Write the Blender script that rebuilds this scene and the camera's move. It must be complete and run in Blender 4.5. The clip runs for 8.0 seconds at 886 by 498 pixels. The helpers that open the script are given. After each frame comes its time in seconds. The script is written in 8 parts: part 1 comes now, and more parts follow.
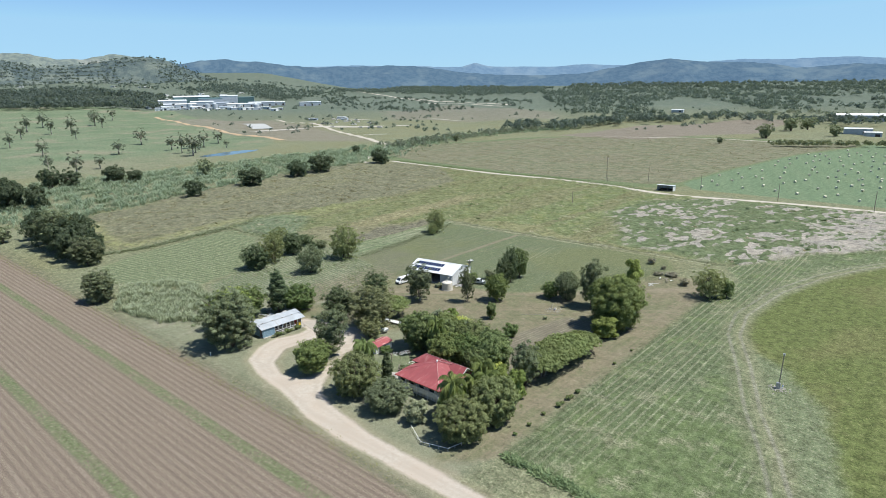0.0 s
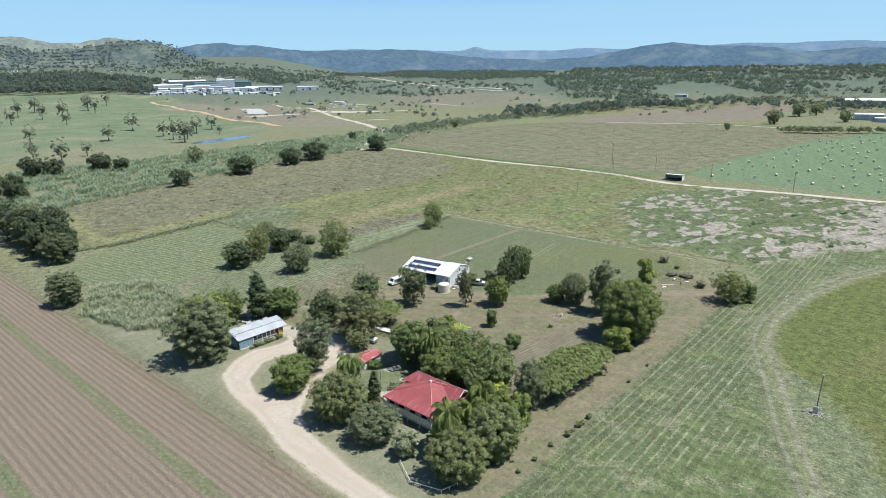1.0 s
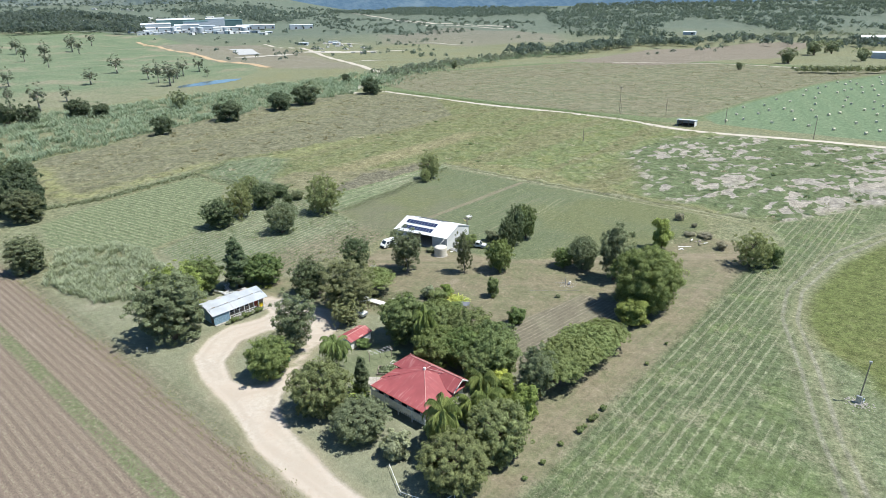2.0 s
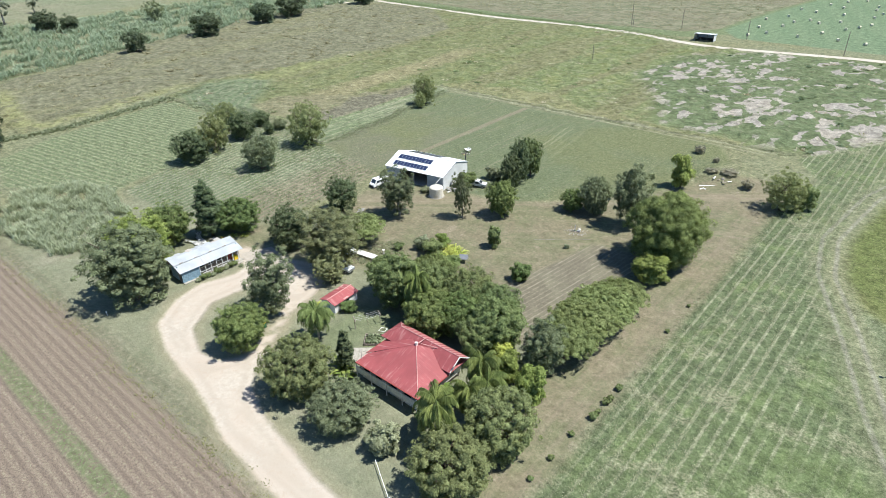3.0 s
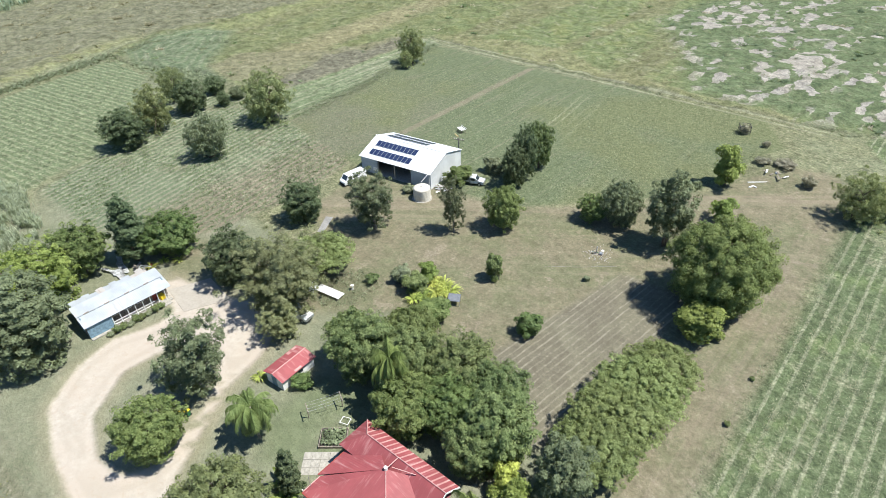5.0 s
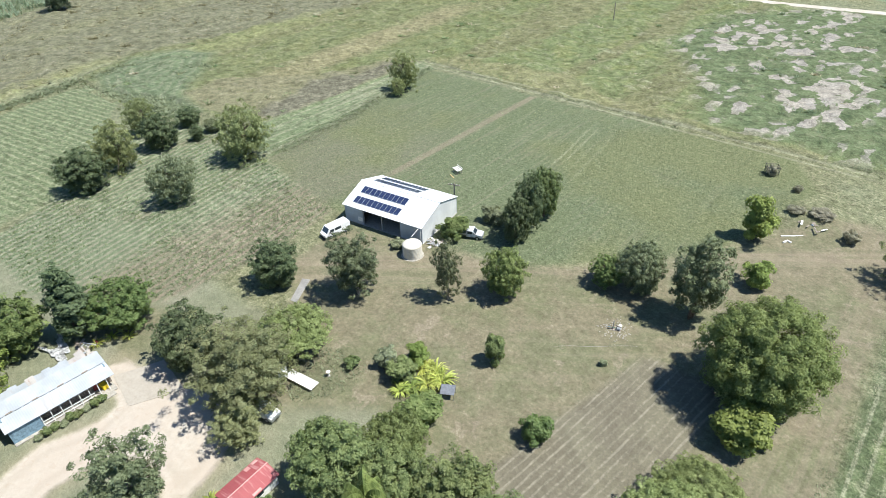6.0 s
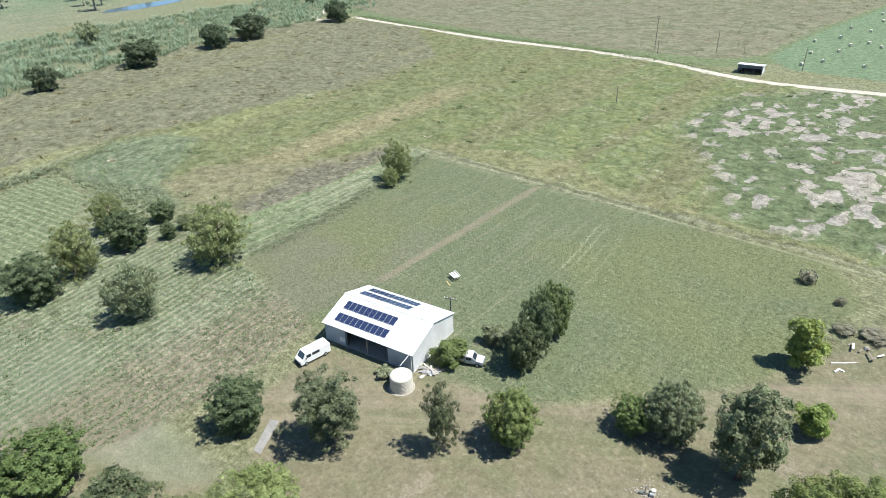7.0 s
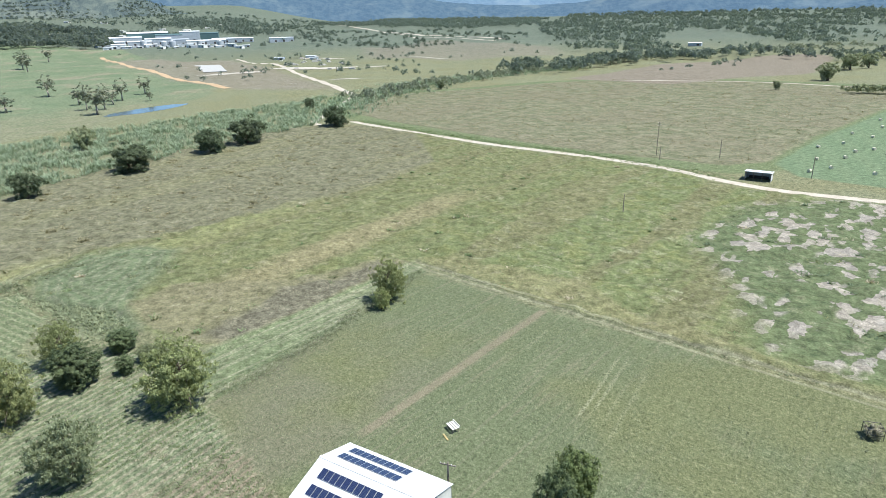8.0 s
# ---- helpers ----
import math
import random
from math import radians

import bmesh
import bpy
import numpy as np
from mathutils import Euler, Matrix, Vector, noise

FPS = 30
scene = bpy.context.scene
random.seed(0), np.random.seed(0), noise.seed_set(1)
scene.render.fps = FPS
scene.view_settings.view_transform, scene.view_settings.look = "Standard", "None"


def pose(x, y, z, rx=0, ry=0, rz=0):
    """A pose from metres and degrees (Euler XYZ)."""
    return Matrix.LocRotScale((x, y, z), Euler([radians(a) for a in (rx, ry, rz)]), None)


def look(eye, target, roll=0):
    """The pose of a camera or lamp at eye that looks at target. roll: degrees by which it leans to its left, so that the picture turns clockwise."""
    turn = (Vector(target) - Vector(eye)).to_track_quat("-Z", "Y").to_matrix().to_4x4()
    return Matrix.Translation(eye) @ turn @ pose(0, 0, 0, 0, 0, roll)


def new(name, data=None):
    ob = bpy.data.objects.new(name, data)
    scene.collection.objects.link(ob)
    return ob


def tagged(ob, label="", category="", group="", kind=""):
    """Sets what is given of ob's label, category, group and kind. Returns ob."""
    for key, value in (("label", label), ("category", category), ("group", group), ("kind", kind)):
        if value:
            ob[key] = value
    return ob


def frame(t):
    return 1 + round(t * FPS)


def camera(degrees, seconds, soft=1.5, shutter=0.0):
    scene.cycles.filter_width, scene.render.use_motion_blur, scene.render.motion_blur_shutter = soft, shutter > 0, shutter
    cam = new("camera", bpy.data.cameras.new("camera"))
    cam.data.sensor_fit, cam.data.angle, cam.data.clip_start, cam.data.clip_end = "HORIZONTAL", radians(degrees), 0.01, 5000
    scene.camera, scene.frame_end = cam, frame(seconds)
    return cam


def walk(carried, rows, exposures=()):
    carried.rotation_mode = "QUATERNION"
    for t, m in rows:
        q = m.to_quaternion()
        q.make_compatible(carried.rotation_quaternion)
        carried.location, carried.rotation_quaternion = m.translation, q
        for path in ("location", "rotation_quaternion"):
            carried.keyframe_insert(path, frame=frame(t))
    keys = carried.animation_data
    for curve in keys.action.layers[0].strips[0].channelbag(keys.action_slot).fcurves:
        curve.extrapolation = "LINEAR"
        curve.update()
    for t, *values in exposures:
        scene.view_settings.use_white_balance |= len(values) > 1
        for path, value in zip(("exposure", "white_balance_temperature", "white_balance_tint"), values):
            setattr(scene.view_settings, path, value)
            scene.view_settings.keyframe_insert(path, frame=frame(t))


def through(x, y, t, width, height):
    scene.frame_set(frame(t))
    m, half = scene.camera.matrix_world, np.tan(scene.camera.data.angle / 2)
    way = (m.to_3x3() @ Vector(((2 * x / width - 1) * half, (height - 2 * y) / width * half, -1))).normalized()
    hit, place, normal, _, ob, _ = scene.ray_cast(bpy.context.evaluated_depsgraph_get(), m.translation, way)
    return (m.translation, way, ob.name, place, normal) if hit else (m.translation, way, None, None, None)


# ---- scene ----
cam = camera(71.5, 8.0, soft=0.5)
PATH = [
    (0, (0.07, -0.00, 59.99), (-31.80, 36.32, 47.16), -1.0),
    (0.5, (-4.41, 5.97, 59.93), (-36.28, 42.26, 47.03), -1.0),
    (1, (-9.15, 12.24, 59.83), (-40.84, 48.30, 45.85), -1.0),
    (1.5, (-13.91, 18.29, 59.75), (-45.25, 53.96, 44.10), -1.1),
    (2.8, (-26.82, 34.64, 59.61), (-56.09, 67.73, 36.20), -1.5),
    (3, (-28.77, 37.08, 59.60), (-57.63, 69.72, 35.08), -1.5),
    (3.5, (-33.51, 43.12, 59.59), (-61.34, 74.54, 32.41), -1.6),
    (4, (-38.45, 49.67, 59.62), (-65.44, 80.06, 30.50), -1.8),
    (4.5, (-42.97, 55.76, 59.61), (-69.94, 86.14, 30.46), -1.9),
    (4.7, (-44.87, 58.33, 59.59), (-71.82, 88.73, 30.44), -1.9),
    (5.8, (-55.97, 73.03, 59.35), (-82.87, 103.58, 30.31), -1.9),
    (6, (-57.97, 75.64, 59.35), (-84.99, 106.34, 30.58), -1.9),
    (6.5, (-62.93, 82.00, 59.37), (-90.60, 113.60, 32.25), -1.9),
    (7, (-68.09, 88.64, 59.37), (-96.72, 121.56, 34.94), -1.8),
    (7.5, (-73.09, 94.85, 59.35), (-102.60, 129.04, 37.90), -1.6),
    (8, (-78.29, 101.31, 59.31), (-108.74, 136.84, 41.69), -1.6),
]
walk(cam, [(t, look(eye, target, roll)) for t, eye, target, roll in PATH],
     [(0, 0.39, 6250, 7), (1.0, 0.42, 6250, 7), (1.5, 0.51, 6250, 7), (3, 0.68, 6250, 7), (4.5, 0.70, 6250, 7), (6.5, 0.74, 6250, 7), (8, 0.67, 6250, 7)])

# ---- light: a clear late-morning sky and its sun ----
SUN_ELEV, SUN_AZ = 63.5, 61.0          # degrees; azimuth clockwise from +y
sun_dir = Vector((math.sin(radians(SUN_AZ)) * math.cos(radians(SUN_ELEV)),
                  math.cos(radians(SUN_AZ)) * math.cos(radians(SUN_ELEV)), math.sin(radians(SUN_ELEV))))
sun = new("sun", bpy.data.lights.new("sun", "SUN"))
sun.data.energy, sun.data.angle, sun.data.color = 5.0, radians(0.53), (1.0, 0.955, 0.88)
sun.matrix_world = look((0, 0, 300), Vector((0, 0, 300)) - sun_dir)
world = bpy.data.worlds.new("sky")
scene.world = world
world.use_nodes = True
wn = world.node_tree
sky = wn.nodes.new("ShaderNodeTexSky")
sky.sky_type, sky.sun_disc = "NISHITA", False
sky.sun_elevation, sky.sun_rotation = radians(SUN_ELEV), radians(SUN_AZ)
sky.altitude, sky.air_density, sky.dust_density, sky.ozone_density = 100, 0.8, 0.0, 3.0
tint = wn.nodes.new("ShaderNodeMix")             # clear, dry inland air: a bluer sky than the default
tint.data_type, tint.blend_type = "RGBA", "MULTIPLY"
tint.inputs[0].default_value, tint.inputs[7].default_value = 1.0, (0.88, 0.98, 1.03, 1)
wn.links.new(sky.outputs[0], tint.inputs[6])
flat = wn.nodes.new("ShaderNodeMix")             # hazy lower sky does not glare
flat.data_type, flat.blend_type = "RGBA", "DARKEN"
flat.inputs[0].default_value, flat.inputs[7].default_value = 0.85, (3.05, 5.0, 6.75, 1)
wn.links.new(tint.outputs[2], flat.inputs[6])
wn.links.new(flat.outputs[2], wn.nodes["Background"].inputs[0])
wn.nodes["Background"].inputs[1].default_value = 0.1

# ---- node helpers ----


class Nodes:
    """Short-hand for building one material's node tree."""

    def __init__(self, name, rough=0.8, metal=0.0, spec=0.3):
        self.mat = bpy.data.materials.new(name)
        self.mat.use_nodes = True
        self.t = self.mat.node_tree
        self.bsdf = self.t.nodes["Principled BSDF"]
        self.bsdf.inputs["Roughness"].default_value = rough
        self.bsdf.inputs["Metallic"].default_value = metal
        self.bsdf.inputs["Specular IOR Level"].default_value = spec
        self.tc = None

    def n(self, kind):
        return self.t.nodes.new("ShaderNode" + kind)

    def put(self, sock, v):
        if isinstance(v, bpy.types.NodeSocket):
            self.t.links.new(v, sock)
        elif isinstance(v, tuple) and len(v) == 3 and sock.type == "RGBA":
            sock.default_value = (*v, 1)
        else:
            sock.default_value = v

    def coord(self, which="Object"):
        if self.tc is None:
            self.tc = self.n("TexCoord")
        return self.tc.outputs[which]

    def pos(self):
        return self.n("NewGeometry").outputs["Position"]

    def math(self, op, a, b=0.0, c=0.0, clamp=False):
        m = self.n("Math")
        m.operation, m.use_clamp = op, clamp
        for i, v in enumerate((a, b, c)):
            self.put(m.inputs[i], v)
        return m.outputs[0]

    def scaled(self, vec, s):
        m = self.n("VectorMath")
        m.operation = "MULTIPLY"
        self.put(m.inputs[0], vec)
        m.inputs[1].default_value = s
        return m.outputs[0]

    def noise(self, vec, scale, detail=4.0, rough=0.6, distort=0.0):
        m = self.n("TexNoise")
        self.put(m.inputs["Vector"], vec)
        m.inputs["Scale"].default_value, m.inputs["Detail"].default_value = scale, detail
        m.inputs["Roughness"].default_value, m.inputs["Distortion"].default_value = rough, distort
        return m.outputs["Fac"]

    def warped(self, vec, scale, amount):
        """The place pushed about by noise, for ragged outlines."""
        t = self.n("TexNoise")
        self.put(t.inputs["Vector"], vec)
        t.inputs["Scale"].default_value, t.inputs["Detail"].default_value = scale, 4.0
        a, b, c = self.n("VectorMath"), self.n("VectorMath"), self.n("VectorMath")
        a.operation, b.operation, c.operation = "SUBTRACT", "SCALE", "ADD"
        self.put(a.inputs[0], t.outputs["Color"])
        a.inputs[1].default_value = (0.5, 0.5, 0.5)
        self.put(b.inputs[0], a.outputs[0])
        b.inputs["Scale"].default_value = amount
        self.put(c.inputs[0], vec)
        self.put(c.inputs[1], b.outputs[0])
        return c.outputs[0]

    def cells(self, vec, scale):
        """One random number for each of many uneven cells."""
        m = self.n("TexVoronoi")
        m.voronoi_dimensions = "2D"
        self.put(m.inputs["Vector"], vec)
        m.inputs["Scale"].default_value = scale
        return self.xyz(m.outputs["Color"])[0]

    def ramp(self, fac, lo, hi, a=0.0, b=1.0, smooth=True):
        m = self.n("MapRange")
        m.interpolation_type = "SMOOTHSTEP" if smooth else "LINEAR"
        for k, v in zip(("Value", "From Min", "From Max", "To Min", "To Max"), (fac, lo, hi, a, b)):
            self.put(m.inputs[k], v)
        return m.outputs[0]

    def mix(self, fac, a, b, blend="MIX"):
        m = self.n("Mix")
        m.data_type, m.blend_type = "RGBA", blend
        self.put(m.inputs[0], fac)
        self.put(m.inputs[6], a)
        self.put(m.inputs[7], b)
        return m.outputs[2]

    def attr(self, name):
        m = self.n("Attribute")
        m.attribute_name = name
        return m.outputs["Fac"]

    def xyz(self, vec):
        m = self.n("SeparateXYZ")
        self.put(m.inputs[0], vec)
        return m.outputs

    def color(self, c):
        self.put(self.bsdf.inputs["Base Color"], c)
        return self

    def bump(self, height, strength=0.5, dist=0.05):
        b = self.n("Bump")
        self.put(b.inputs["Height"], height)
        self.put(b.inputs["Strength"], strength)
        b.inputs["Distance"].default_value = dist
        self.put(self.bsdf.inputs["Normal"], b.outputs[0])
        return self


def plain(name, c, rough=0.7, metal=0.0, grain=0.15, scale=3.0, bump=0.0):
    """A painted or bare surface with two scales of wear."""
    m = Nodes(name, rough, metal)
    v = m.coord()
    a, b = m.noise(v, scale, 5), m.noise(v, scale * 7, 3)
    f = m.math("ADD", m.math("MULTIPLY", a, 0.65), m.math("MULTIPLY", b, 0.35))
    lo = tuple(max(0.0, k * (1 - 2.2 * grain)) for k in c)
    hi = tuple(min(0.95, k * (1 + 1.2 * grain)) for k in c)
    m.color(m.mix(m.ramp(f, 0.3, 0.7), lo, hi))
    if bump:
        m.bump(b, bump, 0.02)
    return m.mat


def leaf_mat(name, dark, light, gloss=0.58, through=0.34):
    """Foliage: each spray differs, and so does each plant."""
    m = Nodes(name, gloss, 0.0, 0.22)
    g = m.n("NewGeometry")
    r = g.outputs["Random Per Island"]
    o = m.n("ObjectInfo").outputs["Random"]
    big = m.noise(m.coord(), 0.9, 4)
    f = m.math("ADD", m.math("MULTIPLY", r, 0.42), m.math("MULTIPLY", m.ramp(big, 0.3, 0.7), 0.58))
    c = m.mix(m.ramp(f, 0.12, 0.88), tuple(k * 0.88 for k in dark), tuple(k * 1.1 for k in light))
    hue = m.n("HueSaturation")
    m.put(hue.inputs["Hue"], m.ramp(o, 0, 1, 0.488, 0.512, False))
    m.put(hue.inputs["Value"], m.ramp(m.math("FRACT", m.math("MULTIPLY", o, 7.3)), 0, 1, 0.85, 1.15, False))
    m.put(hue.inputs["Color"], c)
    m.color(hue.outputs[0])
    tr = m.n("BsdfTranslucent")
    m.put(tr.inputs[0], m.mix(0.5, hue.outputs[0], (light[0] * 1.3, light[1] * 1.3, light[2] * 0.7)))
    mx = m.n("MixShader")
    mx.inputs[0].default_value = through
    m.t.links.new(m.bsdf.outputs[0], mx.inputs[1])
    m.t.links.new(tr.outputs[0], mx.inputs[2])
    m.t.links.new(mx.outputs[0], m.t.nodes["Material Output"].inputs[0])
    return m.mat


# ---- mesh helpers ----
rng = np.random.default_rng(7)


def fast_mesh(name, verts, faces, mat=None, smooth=False, mats=(), index=None):
    """A mesh from arrays: verts (n, 3), faces (m, k)."""
    me = bpy.data.meshes.new(name)
    v, f = np.asarray(verts, np.float32), np.asarray(faces, np.int32)
    k = f.shape[1]
    me.vertices.add(len(v))
    me.vertices.foreach_set("co", v.ravel())
    me.loops.add(f.size)
    me.loops.foreach_set("vertex_index", f.ravel())
    me.polygons.add(len(f))
    me.polygons.foreach_set("loop_start", np.arange(0, f.size, k, dtype=np.int32))
    for m in (mats or ([mat] if mat else [])):
        me.materials.append(m)
    if index is not None:
        me.polygons.foreach_set("material_index", np.asarray(index, np.int32))
    me.polygons.foreach_set("use_smooth", np.full(len(f), smooth))
    me.update(calc_edges=True)
    return me


def bm_mesh(name, bm, mat, smooth=False):
    me = bpy.data.meshes.new(name)
    bmesh.ops.recalc_face_normals(bm, faces=bm.faces)
    bm.to_mesh(me)
    bm.free()
    me.materials.append(mat)
    for p in me.polygons:
        p.use_smooth = smooth
    return me


def part(name, bm, material, parent, label="", smooth=False):
    """One mesh object under a thing or a part (or at top level when parent is None)."""
    ob = new(name, bm_mesh(name, bm, material, smooth) if isinstance(bm, bmesh.types.BMesh) else bm)
    if parent is not None:
        ob.parent = parent
    return tagged(ob, label)


def thing(name, at, rz=0.0, label="", category="", group="", kind=""):
    e = new(name)
    e.empty_display_size = 0.3
    e.matrix_world = pose(*at, 0, 0, rz)
    return tagged(e, label, category, group, kind)


def add_box(bm, x0, x1, y0, y1, z0, z1, bevel=0.0):
    r = bmesh.ops.create_cube(bm, size=1.0)
    m = Matrix.Translation(((x0 + x1) / 2, (y0 + y1) / 2, (z0 + z1) / 2)) @ Matrix.Diagonal((x1 - x0, y1 - y0, z1 - z0, 1))
    bmesh.ops.transform(bm, matrix=m, verts=r["verts"])
    if bevel:
        ed = list({e for v in r["verts"] for e in v.link_edges})
        bmesh.ops.bevel(bm, geom=ed, offset=bevel, segments=2, affect="EDGES", profile=0.5)
    return bm


def box(x0, x1, y0, y1, z0, z1, bevel=0.0):
    return add_box(bmesh.new(), x0, x1, y0, y1, z0, z1, bevel)


def add_tube(bm, a, b, r0, r1=None, seg=8):
    a, b = Vector(a), Vector(b)
    r1 = r0 if r1 is None else r1
    d = b - a
    q = d.to_track_quat("Z", "Y").to_matrix().to_4x4()
    bmesh.ops.create_cone(bm, cap_ends=True, segments=seg, radius1=r0, radius2=r1, depth=d.length,
                          matrix=Matrix.Translation((a + b) / 2) @ q)
    return bm


def tube(a, b, r0, r1=None, seg=8):
    return add_tube(bmesh.new(), a, b, r0, r1, seg)


def add_slab(bm, pts, thick):
    """A flat polygon given a thickness below it."""
    top = [bm.verts.new(p) for p in pts]
    low = [bm.verts.new((p[0], p[1], p[2] - thick)) for p in pts]
    bm.faces.new(top)
    bm.faces.new(low[::-1])
    for i in range(len(pts)):
        j = (i + 1) % len(pts)
        bm.faces.new((top[i], low[i], low[j], top[j]))
    return bm


def slab(pts, thick):
    return add_slab(bmesh.new(), pts, thick)


# ---- plan: outlines of the fields, in metres ----
DRIVE = [(120, 59.0), (-36, 59.4), (-50, 60.2), (-62, 60.2), (-78, 60.1), (-89, 61), (-94.5, 62.4), (-101, 64), (-112, 65.4), (-119.5, 68), (-124, 74),
         (-125.2, 79), (-123, 84.5), (-124, 88), (-131, 88.6), (-131.5, 92), (-121, 94.5), (-114, 97), (-108, 94), (-106, 89.5), (-105, 85), (-103, 81),
         (-100, 76.5), (-97, 72), (-93.5, 68.5), (-88, 66.8), (-83, 66), (-75, 64.7), (-62.5, 64.4), (-48, 63.8), (-34, 62.6), (120, 62.2)]
ISLAND = [(-117.5, 83), (-118, 77), (-113.5, 71), (-107.5, 68.6), (-102.5, 69), (-101, 72.5), (-102.5, 77), (-105, 81.5), (-108.5, 85.5), (-113, 86.2)]
PLOUGH = [(-420, 60.6), (-280, 59.6), (-120, 59.2), (-90, 59.0), (-71, 57.2), (-40, 56.4), (40, 55.6), (40, -260), (-420, -260)]
TRACK = [(-8, 60), (-12, 85), (-19, 103), (-25, 116), (-32, 135), (-39, 152), (-41.5, 167), (-39, 193), (-32, 217), (-25, 233), (-8, 262), (25, 300)]
RIGHT = TRACK + [(260, 300), (260, 40), (-8, 40)]
CROP = [(-53, 74.5), (-53, 176), (-50, 196), (-58, 209), (-40, 240), (-20, 262), (10, 310), (40, 330), (60, 300), (25, 300)] + TRACK[::-1][1:] + [(-8, 74)]
LAWN = [(-128, 96), (-131, 92), (-138, 95), (-139, 100), (-125, 106), (-121, 112), (-131, 121), (-133, 133), (-118, 138), (-100, 143), (-80, 162), (-70, 183), (-60, 190), (-53.5, 184),
        (-53, 72), (-61, 66), (-62.5, 92), (-66, 100), (-80, 106), (-98, 108), (-108, 100)]
PASTURE = [(-165, 141), (-167, 158), (-169, 177), (-171, 190), (-174, 205), (-150, 205.6), (-138, 205), (-112, 206.6), (-78, 207.6), (-70, 196), (-78, 166), (-100, 143), (-118, 139), (-138, 136), (-150, 138)]
SCRUB = [(-139, 101), (-136, 118), (-138, 136), (-165, 141), (-182, 146), (-198, 141), (-204, 129), (-186, 108), (-178, 90), (-156, 90)]
SMALL = [(-228, 77), (-237, 94), (-239.5, 107), (-242, 120), (-245, 134), (-240, 143), (-225, 138), (-211, 127), (-204, 129), (-186, 108), (-181, 89), (-192, 79), (-206, 72)]
DRY = [(-316, 100), (-330, 113), (-331, 133), (-353, 172), (-367, 214), (-382, 270), (-379, 332), (-372, 352), (-310, 350), (-252, 300), (-244, 250), (-252, 200), (-259, 160), (-254, 126), (-248, 106), (-247, 90), (-266, 91), (-298, 98)]
MIDDLE = [(-259, 160), (-252, 200), (-244, 250), (-252, 300), (-310, 350), (-260, 341), (-200, 343), (-165, 340), (-136, 329), (-110, 328), (-78, 336), (-40, 338),
          (40, 330), (-40, 240), (-58, 212), (-76, 210.6), (-113, 209.8), (-138, 208.4), (-181, 210.6), (-181, 150), (-198, 147), (-214, 149), (-236, 139), (-252, 140)]
BARE = [(-130, 268), (-127, 306), (-104, 331), (-40, 338), (40, 332), (10, 306), (-20, 262), (-40, 240), (-54, 214), (-82, 213), (-98, 214), (-112, 243)]
DARK = [(-187, 154), (-189, 165), (-193, 179), (-188, 190), (-187, 204), (-182, 204), (-181, 184), (-180.5, 168), (-181, 154)]
TANGRASS = [(-214, 151), (-217, 163), (-203, 176), (-193, 188), (-187, 207), (-180.5, 208), (-180.5, 152), (-190, 149.5), (-199, 148.5)]
BANDS = [(-181, 149), (-181, 209), (-174, 206.5), (-171, 190), (-169, 177), (-167, 158), (-165, 142), (-172, 143)]
ROUGH = [(-183, 211), (-162, 219), (-139, 222), (-122, 214), (-96, 213), (-72, 212.5), (-72, 210.5), (-113, 210), (-138, 208.6)]
LUSH = [(-44, 73), (-45, 92), (-36, 112), (-24, 104), (-14, 84), (-10, 70)]
GREENBELT = [(-24, 100), (-31, 116), (-37, 134), (-34, 146), (-24, 138), (-15, 124), (-9, 104), (-2, 84), (-8, 60)]
BROWNPLAIN = [(-1216, 577), (-1221, 648), (-1052, 712), (-696, 561), (-519, 477), (-622, 430), (-830, 477)]
BROWNFAR = [(-1081, 1028), (-1136, 1350), (-706, 1172), (-560, 957), (-684, 841), (-823, 812)]
BALES = [(-122, 358), (-135, 376), (-131, 442), (-113, 580), (-96, 628), (-80, 690), (220, 690), (220, 362), (-40, 355)]
FARFIELD = [(-470, 440), (-400, 385), (-345, 372), (-254, 361), (-202, 358), (-150, 362), (-138, 378), (-134, 442), (-116, 583), (-82, 700), (-200, 690), (-345, 668)]
FARPLOUGH = [(-387, 655), (-372, 800), (-362, 882), (-270, 1094), (-226, 1066), (-200, 796), (-277, 645)]
CLEARING = [(-670, 1600), (-680, 1880), (-540, 1600), (-440, 1270), (-450, 1150), (-500, 1200)]
MEADOW = [(-400, 1934), (-200, 2019), (-180, 1781), (-233, 1550), (-311, 1589)]
GREENHILL = [(-1900, 420), (-1750, 650), (-1456, 704), (-1000, 580), (-706, 475), (-600, 400), (-530, 300), (-490, 210), (-530, 120), (-640, -100), (-1900, -100)]
RING = [(-250, 143), (-256, 158), (-252, 170), (-240, 176), (-230, 168), (-222, 158), (-214, 150.5), (-201, 148), (-204, 141), (-222, 139), (-237, 138)]
GARDEN = [(-97, 84), (-97, 93), (-90, 96), (-84, 92.5), (-85, 86), (-92, 80)]
TILLED = [(-83, 108), (-76.5, 137), (-66.5, 137), (-66, 104), (-72, 100)]


